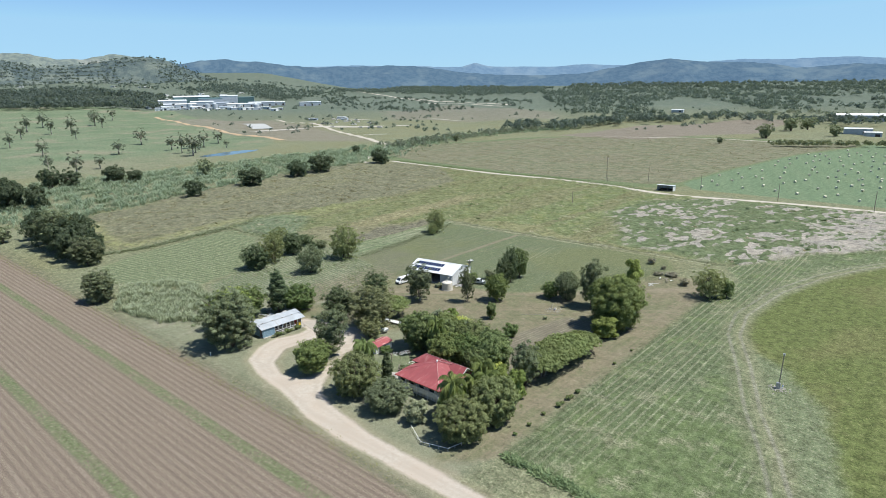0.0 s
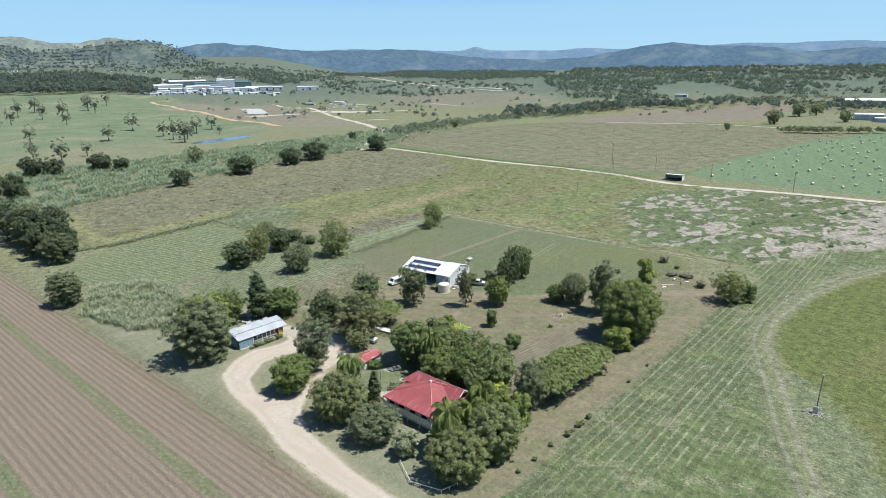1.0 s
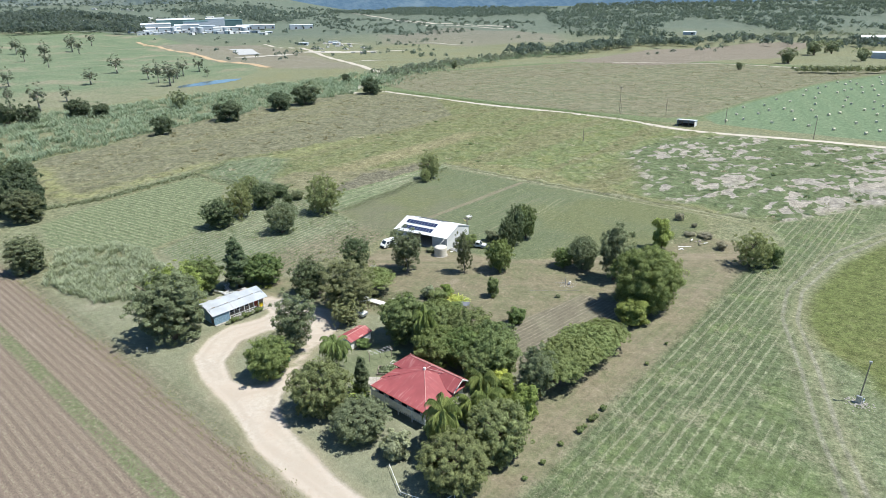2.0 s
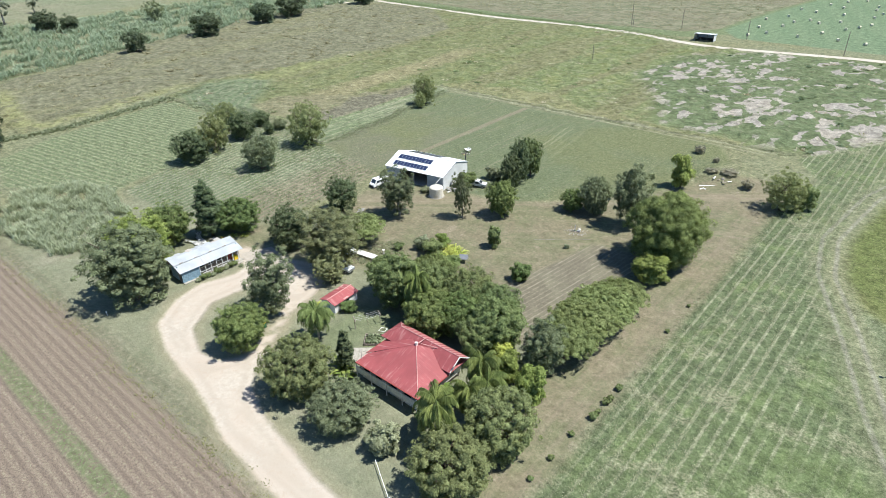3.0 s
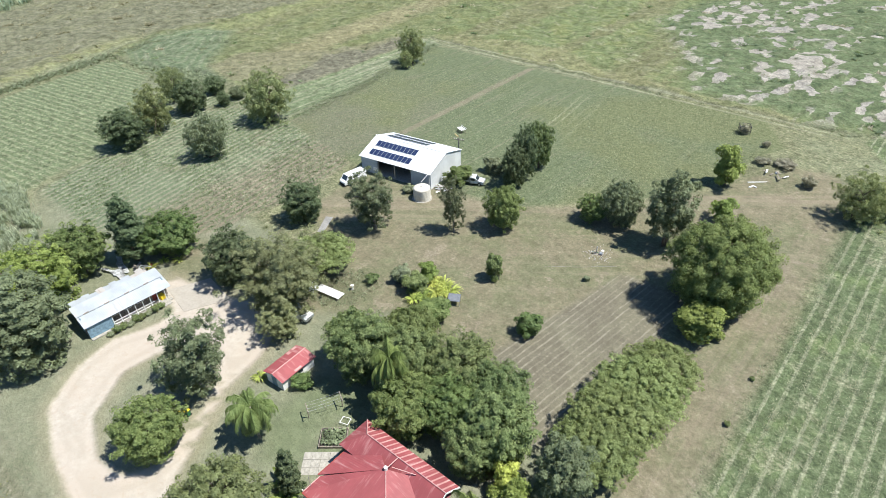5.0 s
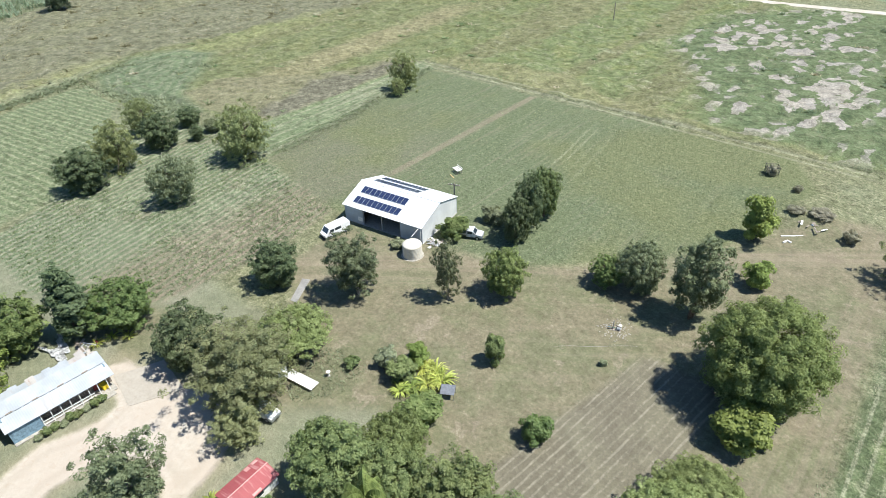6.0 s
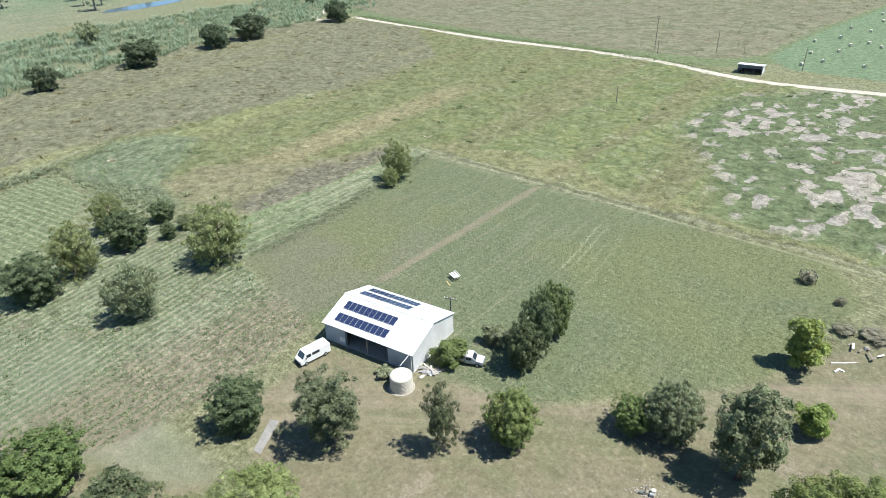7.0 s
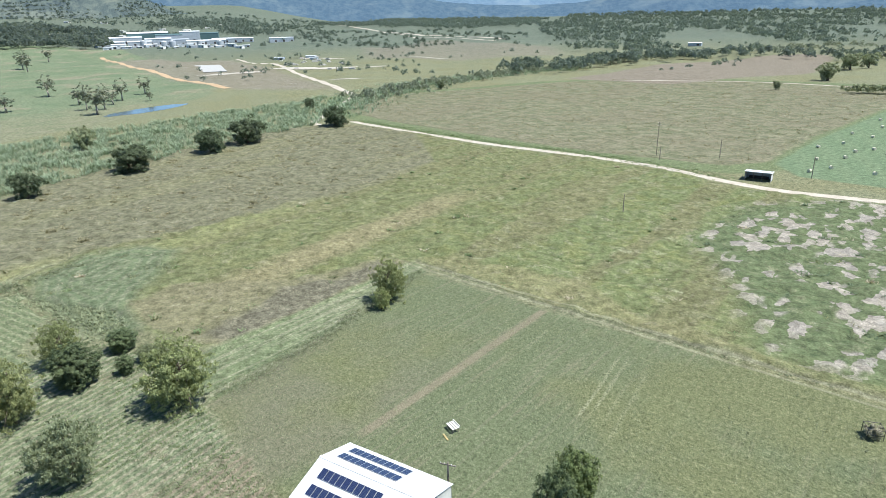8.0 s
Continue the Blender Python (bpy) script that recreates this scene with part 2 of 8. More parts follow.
def polygon_distance(px, py, poly):
    """Signed distance to an outline, positive inside."""
    best = np.full(px.shape, 1e9)
    inside = np.zeros(px.shape, bool)
    for (ax, ay), (bx, by) in zip(poly, poly[1:] + poly[:1]):
        dx, dy = bx - ax, by - ay
        t = np.clip(((px - ax) * dx + (py - ay) * dy) / (dx * dx + dy * dy + 1e-9), 0, 1)
        best = np.minimum(best, (px - ax - t * dx) ** 2 + (py - ay - t * dy) ** 2)
        if ay != by:
            cross = ((ay > py) != (by > py)) & (px < (bx - ax) * (py - ay) / (by - ay) + ax)
            inside ^= cross
    d = np.sqrt(best)
    return np.where(inside, d, -d)


def waves(px, py):
    """Slow random swell, about -1 to 1."""
    return (np.sin(px * 0.0113 + 1.3) * np.cos(py * 0.0137 - 0.4) + 0.6 * np.sin(px * 0.031 + py * 0.023) + 0.3 * np.sin(px * 0.07 - py * 0.09 + 2)) / 1.9


def ground_z(px, py):
    """Height of the ground: level about the homestead, rolling far off."""
    px, py = np.asarray(px, float), np.asarray(py, float)
    far = np.clip((np.hypot(px + 110, py - 130) - 330) / 700, 0, 1)
    z = waves(px, py) * far * 5.0
    z = z * np.clip((np.hypot(px + 543, py - 312) - 45) / 60, 0, 1)                  # the dam lies level
    bank = np.exp(-(((px + 69) / 7.5) ** 2 + ((py - 186) / 5.5) ** 2)) * 1.3       # earth bank by the timber heap
    d, left = np.hypot(px, py), np.clip((-px - 1.15 * py) / 700, 0, 1)
    rise = np.clip((d - 1250) / 1600, 0, 1.3) ** 1.45 * (32 + 62 * left) * (py > -1500)                # the plain climbs to the foothills
    return z + bank + rise


def axis(lo, hi, near0, near1, step, grow):
    mid = list(np.arange(near0, near1 + 0.1, step))
    a, s = [near0], step
    while a[-1] > lo:
        s *= grow
        a.append(a[-1] - s)
    b, s = [near1], step
    while b[-1] < hi:
        s *= grow
        b.append(b[-1] + s)
    return np.array(a[:0:-1] + mid + b[1:])


xs, ys = axis(-4900, 4900, -400, 5, 1.9, 1.045), axis(-4900, 4900, 45, 350, 1.9, 1.045)
gx, gy = np.meshgrid(xs, ys)
px, py = gx.ravel(), gy.ravel()
nx, ny = len(xs), len(ys)


def mesh_z(qx, qy):
    """Height of the ground sheet itself between its grid points."""
    qx, qy = np.asarray(qx, float), np.asarray(qy, float)
    i, j = np.clip(np.searchsorted(xs, qx) - 1, 0, nx - 2), np.clip(np.searchsorted(ys, qy) - 1, 0, ny - 2)
    u, v = (qx - xs[i]) / (xs[i + 1] - xs[i]), (qy - ys[j]) / (ys[j + 1] - ys[j])
    z = [ground_z(xs[i + a], ys[j + b]) for a, b in ((0, 0), (1, 0), (0, 1), (1, 1))]
    return (z[0] * (1 - u) + z[1] * u) * (1 - v) + (z[2] * (1 - u) + z[3] * u) * v


i0 = (np.arange(ny - 1)[:, None] * nx + np.arange(nx - 1)[None, :]).ravel()


def soft_noise(px, py, cell, seed):
    """Smooth value noise on a lattice, 0 to 1."""
    table = np.random.default_rng(seed).random((256, 256))
    u, v = px / cell, py / cell
    i, j = np.floor(u).astype(int), np.floor(v).astype(int)
    f, g = u - i, v - j
    f, g = f * f * (3 - 2 * f), g * g * (3 - 2 * g)
    a, b = table[i % 256, j % 256], table[(i + 1) % 256, j % 256]
    c, d = table[i % 256, (j + 1) % 256], table[(i + 1) % 256, (j + 1) % 256]
    return (a * (1 - f) + b * f) * (1 - g) + (c * (1 - f) + d * f) * g


# rank grass stands in soft billows over the uncut fields
rank = np.clip((np.maximum(polygon_distance(px, py, DRY), polygon_distance(px, py, MIDDLE)) + 1.5) / 1.5, 0, 1)
billow = ((soft_noise(px, py, 4.2, 3) * 0.55 + soft_noise(px, py, 2.4, 4) * 0.45) ** 1.8 * 1.6) * rank * 1.15
ground_me = fast_mesh("ground", np.stack([px, py, ground_z(px, py) + billow], 1), np.stack([i0, i0 + 1, i0 + nx + 1, i0 + nx], 1), smooth=True)
REGIONS = dict(plough=PLOUGH, right=RIGHT, crop=CROP, lawn=LAWN, pasture=PASTURE, scrub=SCRUB, small=SMALL, dry=DRY, middle=MIDDLE, bare=BARE, dark=DARK,
               bales=BALES, farfield=FARFIELD, farplough=FARPLOUGH, greenhill=GREENHILL, tilled=TILLED, ring=RING, tangrass=TANGRASS, bands=BANDS, rough=ROUGH, lush=LUSH, greenbelt=GREENBELT,
               garden=GARDEN, brownplain=BROWNPLAIN, brownfar=BROWNFAR)
fields = {k: np.clip(polygon_distance(px, py, v), -40, 40) for k, v in REGIONS.items()}
fields["drive"] = np.clip(np.minimum(polygon_distance(px, py, DRIVE), -polygon_distance(px, py, ISLAND)), -40, 40)
for k, v in fields.items():
    a = ground_me.attributes.new(k, "FLOAT", "POINT")
    a.data.foreach_set("value", v.astype(np.float32))

# ---- ground material: each field has its own soil and growth ----


def ground_material(name, near):
    """Near: the homestead and the fields about it; otherwise the open fields and the plain."""
    far = not near
    m = Nodes(name, 0.95, 0.0, 0.1)
    p = m.pos()
    X, Y, Z = m.xyz(p)
    n_big, n_mid, n_fine = m.noise(p, 0.018, 4), m.noise(p, 0.11, 5, 0.65), m.noise(p, 1.3, 5, 0.7)
    n_grain = m.noise(p, 6.0, 3, 0.7)
    if near:
        along_y = m.noise(m.scaled(p, (1.0, 0.05, 1)), 0.7, 5, 0.7)       # streaks that run along y
        along_x = m.noise(m.scaled(p, (0.05, 1.0, 1)), 0.7, 5, 0.7)
    band = m.noise(m.scaled(p, (1.0, 0.10, 1)), 0.06, 4, 0.6)          # broad strips along the fields
    tuft = m.noise(p, 2.6, 3, 0.75)
    billow = m.math("ADD", m.math("MULTIPLY", m.noise(p, 0.36, 5, 0.68, 0.4), 0.8), m.math("MULTIPLY", m.noise(p, 1.5, 3, 0.7), 0.2))
    if near:
        turned = m.n("CombineXYZ")
        m.put(turned.inputs[0], m.math("ADD", m.math("MULTIPLY", X, 0.032), m.math("MULTIPLY", Y, 0.024)))
        m.put(turned.inputs[1], m.math("SUBTRACT", m.math("MULTIPLY", Y, 0.8), m.math("MULTIPLY", X, 0.6)))
        mown = m.noise(turned.outputs[0], 0.42, 5, 0.65)                    # mower and tyre passes
    edge = m.math("ADD", m.math("MULTIPLY", m.math("SUBTRACT", n_mid, 0.5), 5.0), m.math("MULTIPLY", m.math("SUBTRACT", n_fine, 0.5), 2.6))

    def three(f, a, b, c):
        return m.mix(m.ramp(f, 0.52, 0.66), m.mix(m.ramp(f, 0.34, 0.5), a, b), c)

    def rows(coord, period, sharp=0.35):
        s = m.math("SINE", m.math("MULTIPLY", m.math("ADD", coord, m.math("MULTIPLY", n_mid, 0.5)), 2 * math.pi / period))
        return m.ramp(s, -sharp, sharp + 0.4)

    def mask(name, soft=0.8, wob=1.0, shift=0.0):
        d = m.math("ADD", m.attr(name), m.math("MULTIPLY", edge, wob))
        return m.ramp(d, shift - soft, shift + soft)

    speck = m.ramp(n_grain, 0.3, 0.7)
    if near:
        home = m.math("MULTIPLY", m.math("MULTIPLY", m.ramp(Y, 55, 58), m.ramp(Y, 108, 112, 1, 0)), m.math("MULTIPLY", m.ramp(X, -185, -165), m.ramp(X, -56, -52, 1, 0)))   # kept grass about the house
    base = three(n_fine, (0.122, 0.134, 0.074), (0.165, 0.172, 0.098), (0.215, 0.208, 0.130))
    base = m.mix(m.ramp(n_big, 0.42, 0.6), base, three(n_fine, (0.12, 0.125, 0.062), (0.165, 0.165, 0.088), (0.22, 0.205, 0.125)))
    if near:
        base = m.mix(m.math("MULTIPLY", home, 0.75), base, three(n_mid, (0.172, 0.182, 0.112), (0.205, 0.208, 0.135), (0.245, 0.232, 0.162)))
    c = base
    if far:
        # haze put into the base colour: greyer, bluer green with distance
        far_haze = m.ramp(m.math("SQRT", m.math("ADD", m.math("MULTIPLY", X, X), m.math("MULTIPLY", Y, Y))), 900, 1700)
        base = m.mix(far_haze, base, three(n_mid, (0.085, 0.108, 0.078), (0.112, 0.134, 0.096), (0.150, 0.158, 0.118)))
        c = m.mix(mask("greenhill", 5, 3), base, m.mix(m.math("MULTIPLY", m.ramp(m.math("ADD", X, m.math("MULTIPLY", n_big, 200.0)), -560, -440), 0.75), three(n_big, (0.116, 0.152, 0.084), (0.140, 0.170, 0.098), (0.20, 0.19, 0.124)), three(n_mid, (0.14, 0.15, 0.082), (0.185, 0.18, 0.11), (0.225, 0.205, 0.135))))
        c = m.mix(m.math("MULTIPLY", mask("brownplain", 14, 4), 0.8), c, three(n_mid, (0.150, 0.138, 0.098), (0.185, 0.165, 0.122), (0.232, 0.208, 0.165)))
        c = m.mix(m.math("MULTIPLY", mask("brownfar", 20, 5), 0.7), c, three(n_mid, (0.135, 0.132, 0.092), (0.175, 0.160, 0.118), (0.215, 0.195, 0.15)))
        ff = m.mix(m.ramp(n_mid, 0.35, 0.65), (0.143, 0.142, 0.088), (0.145, 0.152, 0.090))
        coarse = m.noise(m.scaled(p, (1, 1, 1)), 0.14, 5, 0.65)
        ff = m.mix(m.ramp(coarse, 0.38, 0.62), m.mix(0.6, ff, (0.100, 0.112, 0.056)), m.mix(0.45, ff, (0.245, 0.225, 0.145)))
        c = m.mix(m.math("MULTIPLY", mask("farfield", 2.5, 1, -14.0), 0.85), c, three(n_fine, (0.088, 0.118, 0.055), (0.118, 0.148, 0.070), (0.165, 0.18, 0.10)))
        c = m.mix(mask("farfield", 2, 1), c, m.mix(m.math("MULTIPLY", m.ramp(n_big, 0.4, 0.62), 0.4), ff, (0.168, 0.148, 0.098)))
        c = m.mix(mask("farplough", 3, 1), c, m.mix(m.ramp(n_mid, 0.3, 0.7), (0.165, 0.143, 0.104), (0.196, 0.170, 0.126)))
        bl = m.mix(m.ramp(m.math("SINE", m.math("MULTIPLY", m.math("ADD", m.math("ADD", X, m.math("MULTIPLY", n_mid, 14.0)), m.math("MULTIPLY", Y, 0.35)), 0.5)), -0.9, 0.9, 0.2, 0.8), (0.120, 0.164, 0.090), (0.138, 0.180, 0.100))
        c = m.mix(mask("bales", 1.5, 0.6), c, bl)
    mid = three(billow, (0.110, 0.135, 0.060), (0.158, 0.178, 0.082), (0.225, 0.226, 0.132))
    mid = m.mix(m.ramp(n_mid, 0.48, 0.6), mid, three(billow, (0.126, 0.143, 0.058), (0.174, 0.185, 0.080), (0.232, 0.225, 0.122)))
    mid = m.mix(m.ramp(band, 0.48, 0.58, 0.0, 0.8), mid, three(billow, (0.122, 0.120, 0.060), (0.175, 0.165, 0.088), (0.235, 0.216, 0.134)))
    mid = m.mix(m.math("MULTIPLY", m.ramp(X, -165, -215), 0.5), mid, three(billow, (0.118, 0.122, 0.060), (0.170, 0.166, 0.086), (0.228, 0.215, 0.130)))
    if far:
        lean = m.math("MULTIPLY", m.math("SUBTRACT", Y, 195.0), -0.06)
        gold = m.math("MULTIPLY", m.ramp(m.math("ABSOLUTE", m.math("ADD", m.math("SUBTRACT", X, lean), m.math("ADD", 245.0, edge))), 4, 8, 1, 0), m.math("MULTIPLY", m.ramp(Y, 155, 168), m.ramp(Y, 216, 236, 1, 0)))
        yellowed = three(billow, (0.148, 0.162, 0.070), (0.190, 0.197, 0.090), (0.230, 0.226, 0.122))
        tan = m.math("MULTIPLY", m.ramp(m.math("ABSOLUTE", m.math("ADD", m.math("SUBTRACT", X, lean), m.math("ADD", 205.0, edge))), 3, 9, 1, 0), m.math("MULTIPLY", m.ramp(Y, 158, 170), m.ramp(Y, 250, 280, 1, 0)))
        browned = three(n_fine, (0.168, 0.152, 0.080), (0.200, 0.182, 0.098), (0.235, 0.214, 0.130))
    if far:
        seedy = m.math("MULTIPLY", m.ramp(m.math("ADD", m.math("MULTIPLY", m.noise(m.scaled(p, (0.5, 1.0, 1)), 0.22, 5, 0.7), 0.8), m.math("MULTIPLY", tuft, 0.2)), 0.55, 0.64), m.math("MULTIPLY", m.ramp(X, -182, -172), m.ramp(Y, 214, 224)))
        mid = m.mix(m.math("MULTIPLY", seedy, 0.7), mid, (0.265, 0.262, 0.165))
    mid = m.mix(1.0, mid, (0.86, 0.88, 0.84), "MULTIPLY")
    c = m.mix(mask("middle", 1.0, 1.0), c, mid)
    if far:
        dry = three(billow, (0.099, 0.101, 0.058), (0.149, 0.146, 0.088), (0.210, 0.199, 0.133))
        dry = m.mix(m.ramp(band, 0.5, 0.6, 0.0, 0.5), dry, three(billow, (0.112, 0.118, 0.058), (0.165, 0.162, 0.086), (0.225, 0.21, 0.128)))
        rim = m.math("MULTIPLY", m.ramp(m.attr("dry"), 9, 3), m.math("MULTIPLY", m.ramp(Y, 165, 140), m.ramp(X, -318, -305)))          # yellowed grass along the near edge
        dry = m.mix(m.math("MULTIPLY", rim, m.ramp(n_mid, 0.36, 0.52)), dry, three(billow, (0.150, 0.158, 0.072), (0.196, 0.198, 0.094), (0.24, 0.232, 0.128)))
        c = m.mix(mask("dry", 1.4, 0.7), c, dry)
        c = m.mix(m.math("MULTIPLY", gold, 0.6), c, yellowed)
        c = m.mix(m.math("MULTIPLY", tan, 0.85), c, browned)
    if far:
        hoops = rows(m.attr("ring"), 2.6, 0.3)
        ringed = m.mix(m.math("MULTIPLY", hoops, m.ramp(n_fine, 0.38, 0.6, 0.05, 0.6)), three(billow, (0.078, 0.108, 0.058), (0.116, 0.144, 0.078), (0.165, 0.180, 0.112)), (0.195, 0.20, 0.13))
        c = m.mix(m.math("MULTIPLY", mask("ring", 3.0, 1.2), 0.9), c, ringed)
        c = m.mix(m.math("MULTIPLY", mask("tangrass", 1.2, 0.8), 0.85), c, three(billow, (0.132, 0.124, 0.070), (0.178, 0.166, 0.096), (0.225, 0.208, 0.132)))
        c = m.mix(m.math("MULTIPLY", mask("dark", 1.8, 0.9), 0.9), c, three(n_fine, (0.095, 0.090, 0.062), (0.136, 0.128, 0.088), (0.182, 0.170, 0.118)))
    strips = m.noise(m.scaled(p, (1.0, 0.03, 1)), 0.8, 4, 0.7)
    c = m.mix(mask("bands", 0.9, 0.4), c, m.mix(m.ramp(strips, 0.44, 0.6), three(n_fine, (0.096, 0.124, 0.062), (0.130, 0.156, 0.080), (0.17, 0.185, 0.11)), three(n_fine, (0.155, 0.168, 0.098), (0.20, 0.205, 0.128), (0.255, 0.245, 0.165))))
    c = m.mix(m.math("MULTIPLY", mask("rough", 1.4, 0.7), 0.75), c, three(billow, (0.142, 0.142, 0.070), (0.19, 0.182, 0.092), (0.235, 0.222, 0.128)))
    lane = m.math("SUBTRACT", Y, m.math("ADD", 208.2, m.math("MULTIPLY", edge, 0.12)))
    lanes = m.math("MULTIPLY", m.math("MULTIPLY", m.ramp(m.math("ABSOLUTE", m.math("SUBTRACT", m.math("ABSOLUTE", lane), 1.0)), 0.15, 0.6, 1, 0), m.ramp(X, -182, -178)), m.ramp(X, -66, -60, 1, 0))
    # bare, patchy paddock
    if far:
        ragged = m.warped(p, 0.55, 2.6)
        thin = m.noise(m.scaled(p, (1.0, 0.6, 1)), 0.055, 3, 0.55)
        east = m.ramp(m.math("SUBTRACT", X, m.math("MULTIPLY", Y, 0.10)), -82, -62, 0.0, 0.5)
        more = m.math("ADD", m.math("MULTIPLY", m.math("SUBTRACT", thin, 0.5), 1.1), east)
        scald = m.math("MAXIMUM", m.ramp(m.math("ADD", m.cells(m.scaled(ragged, (1.0, 0.62, 1)), 0.34), more), 0.77, 0.81), m.ramp(m.math("ADD", m.cells(m.scaled(ragged, (1.0, 0.5, 1)), 0.62), more), 0.87, 0.92, 0.0, 0.8))
        soil = m.mix(speck, (0.262, 0.236, 0.186), (0.330, 0.298, 0.240))
        soil = m.mix(m.math("MULTIPLY", m.ramp(n_mid, 0.42, 0.6), 0.5), soil, (0.235, 0.222, 0.19))
        weeds = three(billow, (0.072, 0.098, 0.046), (0.110, 0.134, 0.066), (0.168, 0.178, 0.100))
        bare = m.mix(scald, weeds, soil)
        c = m.mix(mask("bare", 5.0, 2.0), c, bare)
    # crop in rows, with dry thatch between
    thatch = m.mix(speck, (0.245, 0.248, 0.160), (0.345, 0.338, 0.235))
    lush = three(n_fine, (0.082, 0.108, 0.054), (0.108, 0.134, 0.068), (0.146, 0.164, 0.092))
    lush = m.mix(m.ramp(n_mid, 0.5, 0.65), lush, three(n_fine, (0.095, 0.128, 0.056), (0.128, 0.162, 0.072), (0.17, 0.192, 0.10)))
    streak = m.noise(m.scaled(p, (1.0, 0.02, 1)), 0.55, 4, 0.7)
    broken = m.ramp(m.math("ADD", m.math("MULTIPLY", tuft, 0.6), m.math("MULTIPLY", n_fine, 0.4)), 0.40, 0.60)
    drill = m.math("SINE", m.math("MULTIPLY", m.math("ADD", X, m.math("MULTIPLY", n_mid, 0.55)), 2 * math.pi / 1.62))
    patchy_rows = m.math("MAXIMUM", m.ramp(m.math("ADD", X, m.math("MULTIPLY", edge, 1.2)), -33, -42, 0.18, 0.85), m.math("MULTIPLY", m.ramp(m.noise(p, 0.06, 3), 0.5, 0.6), 0.9))
    r = m.math("MULTIPLY", m.math("MULTIPLY", m.ramp(drill, 0.4, 0.95), m.ramp(streak, 0.38, 0.56, 0.3, 1.0)), m.math("MULTIPLY", m.ramp(broken, 0, 1, 0.45, 1.0), patchy_rows))
    lush = m.mix(m.math("MULTIPLY", mask("lush", 9.0, 3.0), 0.6), lush, three(billow, (0.080, 0.112, 0.044), (0.120, 0.156, 0.064), (0.190, 0.208, 0.112)))
    lush = m.mix(m.math("MULTIPLY", m.ramp(m.noise(p, 0.16, 5, 0.7), 0.52, 0.64), m.ramp(tuft, 0.4, 0.6, 0.2, 0.85)), lush, (0.245, 0.238, 0.155))
    crop = m.mix(m.math("MULTIPLY", r, m.ramp(m.math("ADD", Y, m.math("MULTIPLY", edge, 2.0)), 80, 104, 0.4, 0.95)), lush, thatch)
    crop = m.mix(1.0, crop, (0.92, 0.91, 0.87), "MULTIPLY")
    c = m.mix(mask("crop", 0.8, 0.5), c, crop)
    if far:
        swathe = m.noise(m.scaled(p, (1.0, 0.55, 1)), 0.045, 5, 0.62, 0.5)
        rt = three(n_fine, (0.092, 0.106, 0.040), (0.124, 0.136, 0.052), (0.158, 0.158, 0.070))
        rt = m.mix(m.math("MULTIPLY", m.ramp(swathe, 0.48, 0.66), 0.6), rt, three(n_fine, (0.138, 0.124, 0.058), (0.170, 0.150, 0.074), (0.205, 0.180, 0.096)))
        rt = m.mix(m.math("MULTIPLY", m.ramp(billow, 0.54, 0.66), 0.35), rt, (0.205, 0.19, 0.105))
        belt2 = three(n_fine, (0.102, 0.126, 0.066), (0.138, 0.158, 0.084), (0.19, 0.196, 0.122))
        rt = m.mix(1.0, rt, (0.84, 0.90, 0.80), "MULTIPLY")
        rt = m.mix(mask("greenbelt", 2.0, 1.0), rt, belt2)
        c = m.mix(mask("right", 1.5, 0.8, 2.6), c, rt)
        # two wheel ruts
        d = m.math("ABSOLUTE", m.attr("right"))
        rut = m.math("MULTIPLY", m.ramp(m.math("ABSOLUTE", m.math("SUBTRACT", d, m.math("ADD", 1.35, m.math("MULTIPLY", edge, 0.1)))), 0.12, 0.62, 0.8, 0.0), m.ramp(n_mid, 0.25, 0.5, 0.3, 1.0))
        c = m.mix(m.math("MULTIPLY", m.ramp(d, 2.0, 5.0, 1, 0), 0.5), c, three(n_fine, (0.12, 0.13, 0.07), (0.165, 0.17, 0.095), (0.21, 0.2, 0.125)))
        c = m.mix(m.math("MULTIPLY", rut, 0.8), c, m.mix(speck, (0.190, 0.182, 0.130), (0.250, 0.238, 0.180)))
    # paddock behind the shed: close growth, faint drills, a bare wheel strip
    if near:
        pas = three(n_fine, (0.112, 0.134, 0.074), (0.143, 0.163, 0.091), (0.187, 0.199, 0.120))
        pas = m.mix(m.math("MULTIPLY", rows(X, 1.3), m.ramp(along_y, 0.42, 0.64, 0.0, 0.6)), pas, (0.20, 0.196, 0.13))
        pas = m.mix(m.math("MULTIPLY", m.ramp(along_y, 0.55, 0.7), m.ramp(tuft, 0.45, 0.6, 0.15, 0.8)), pas, (0.235, 0.228, 0.145))
        pas = m.mix(m.math("MULTIPLY", m.ramp(m.math("ADD", m.math("MULTIPLY", n_mid, 0.5), m.math("MULTIPLY", along_y, 0.5)), 0.52, 0.64), 0.55), pas, (0.196, 0.180, 0.120))
        west = m.math("MULTIPLY", m.ramp(X, -138, -143), m.ramp(Y, 190, 155))
        pas = m.mix(m.math("MULTIPLY", west, m.ramp(n_fine, 0.35, 0.65, 0.35, 0.75)), pas, (0.190, 0.172, 0.120))
        pas = m.mix(m.ramp(n_big, 0.46, 0.6), pas, three(n_fine, (0.128, 0.142, 0.070), (0.164, 0.172, 0.088), (0.205, 0.202, 0.112)))
        strip = m.math("MULTIPLY", m.ramp(m.math("ABSOLUTE", m.math("ADD", X, m.math("SUBTRACT", 139.2, m.math("MULTIPLY", edge, 0.12)))), 0.5, 1.3, 1, 0), m.ramp(Y, 150, 154))
        pas = m.mix(m.math("MULTIPLY", strip, m.ramp(Y, 204, 207, 1, 0)), pas, m.mix(speck, (0.195, 0.172, 0.115), (0.26, 0.228, 0.16)))
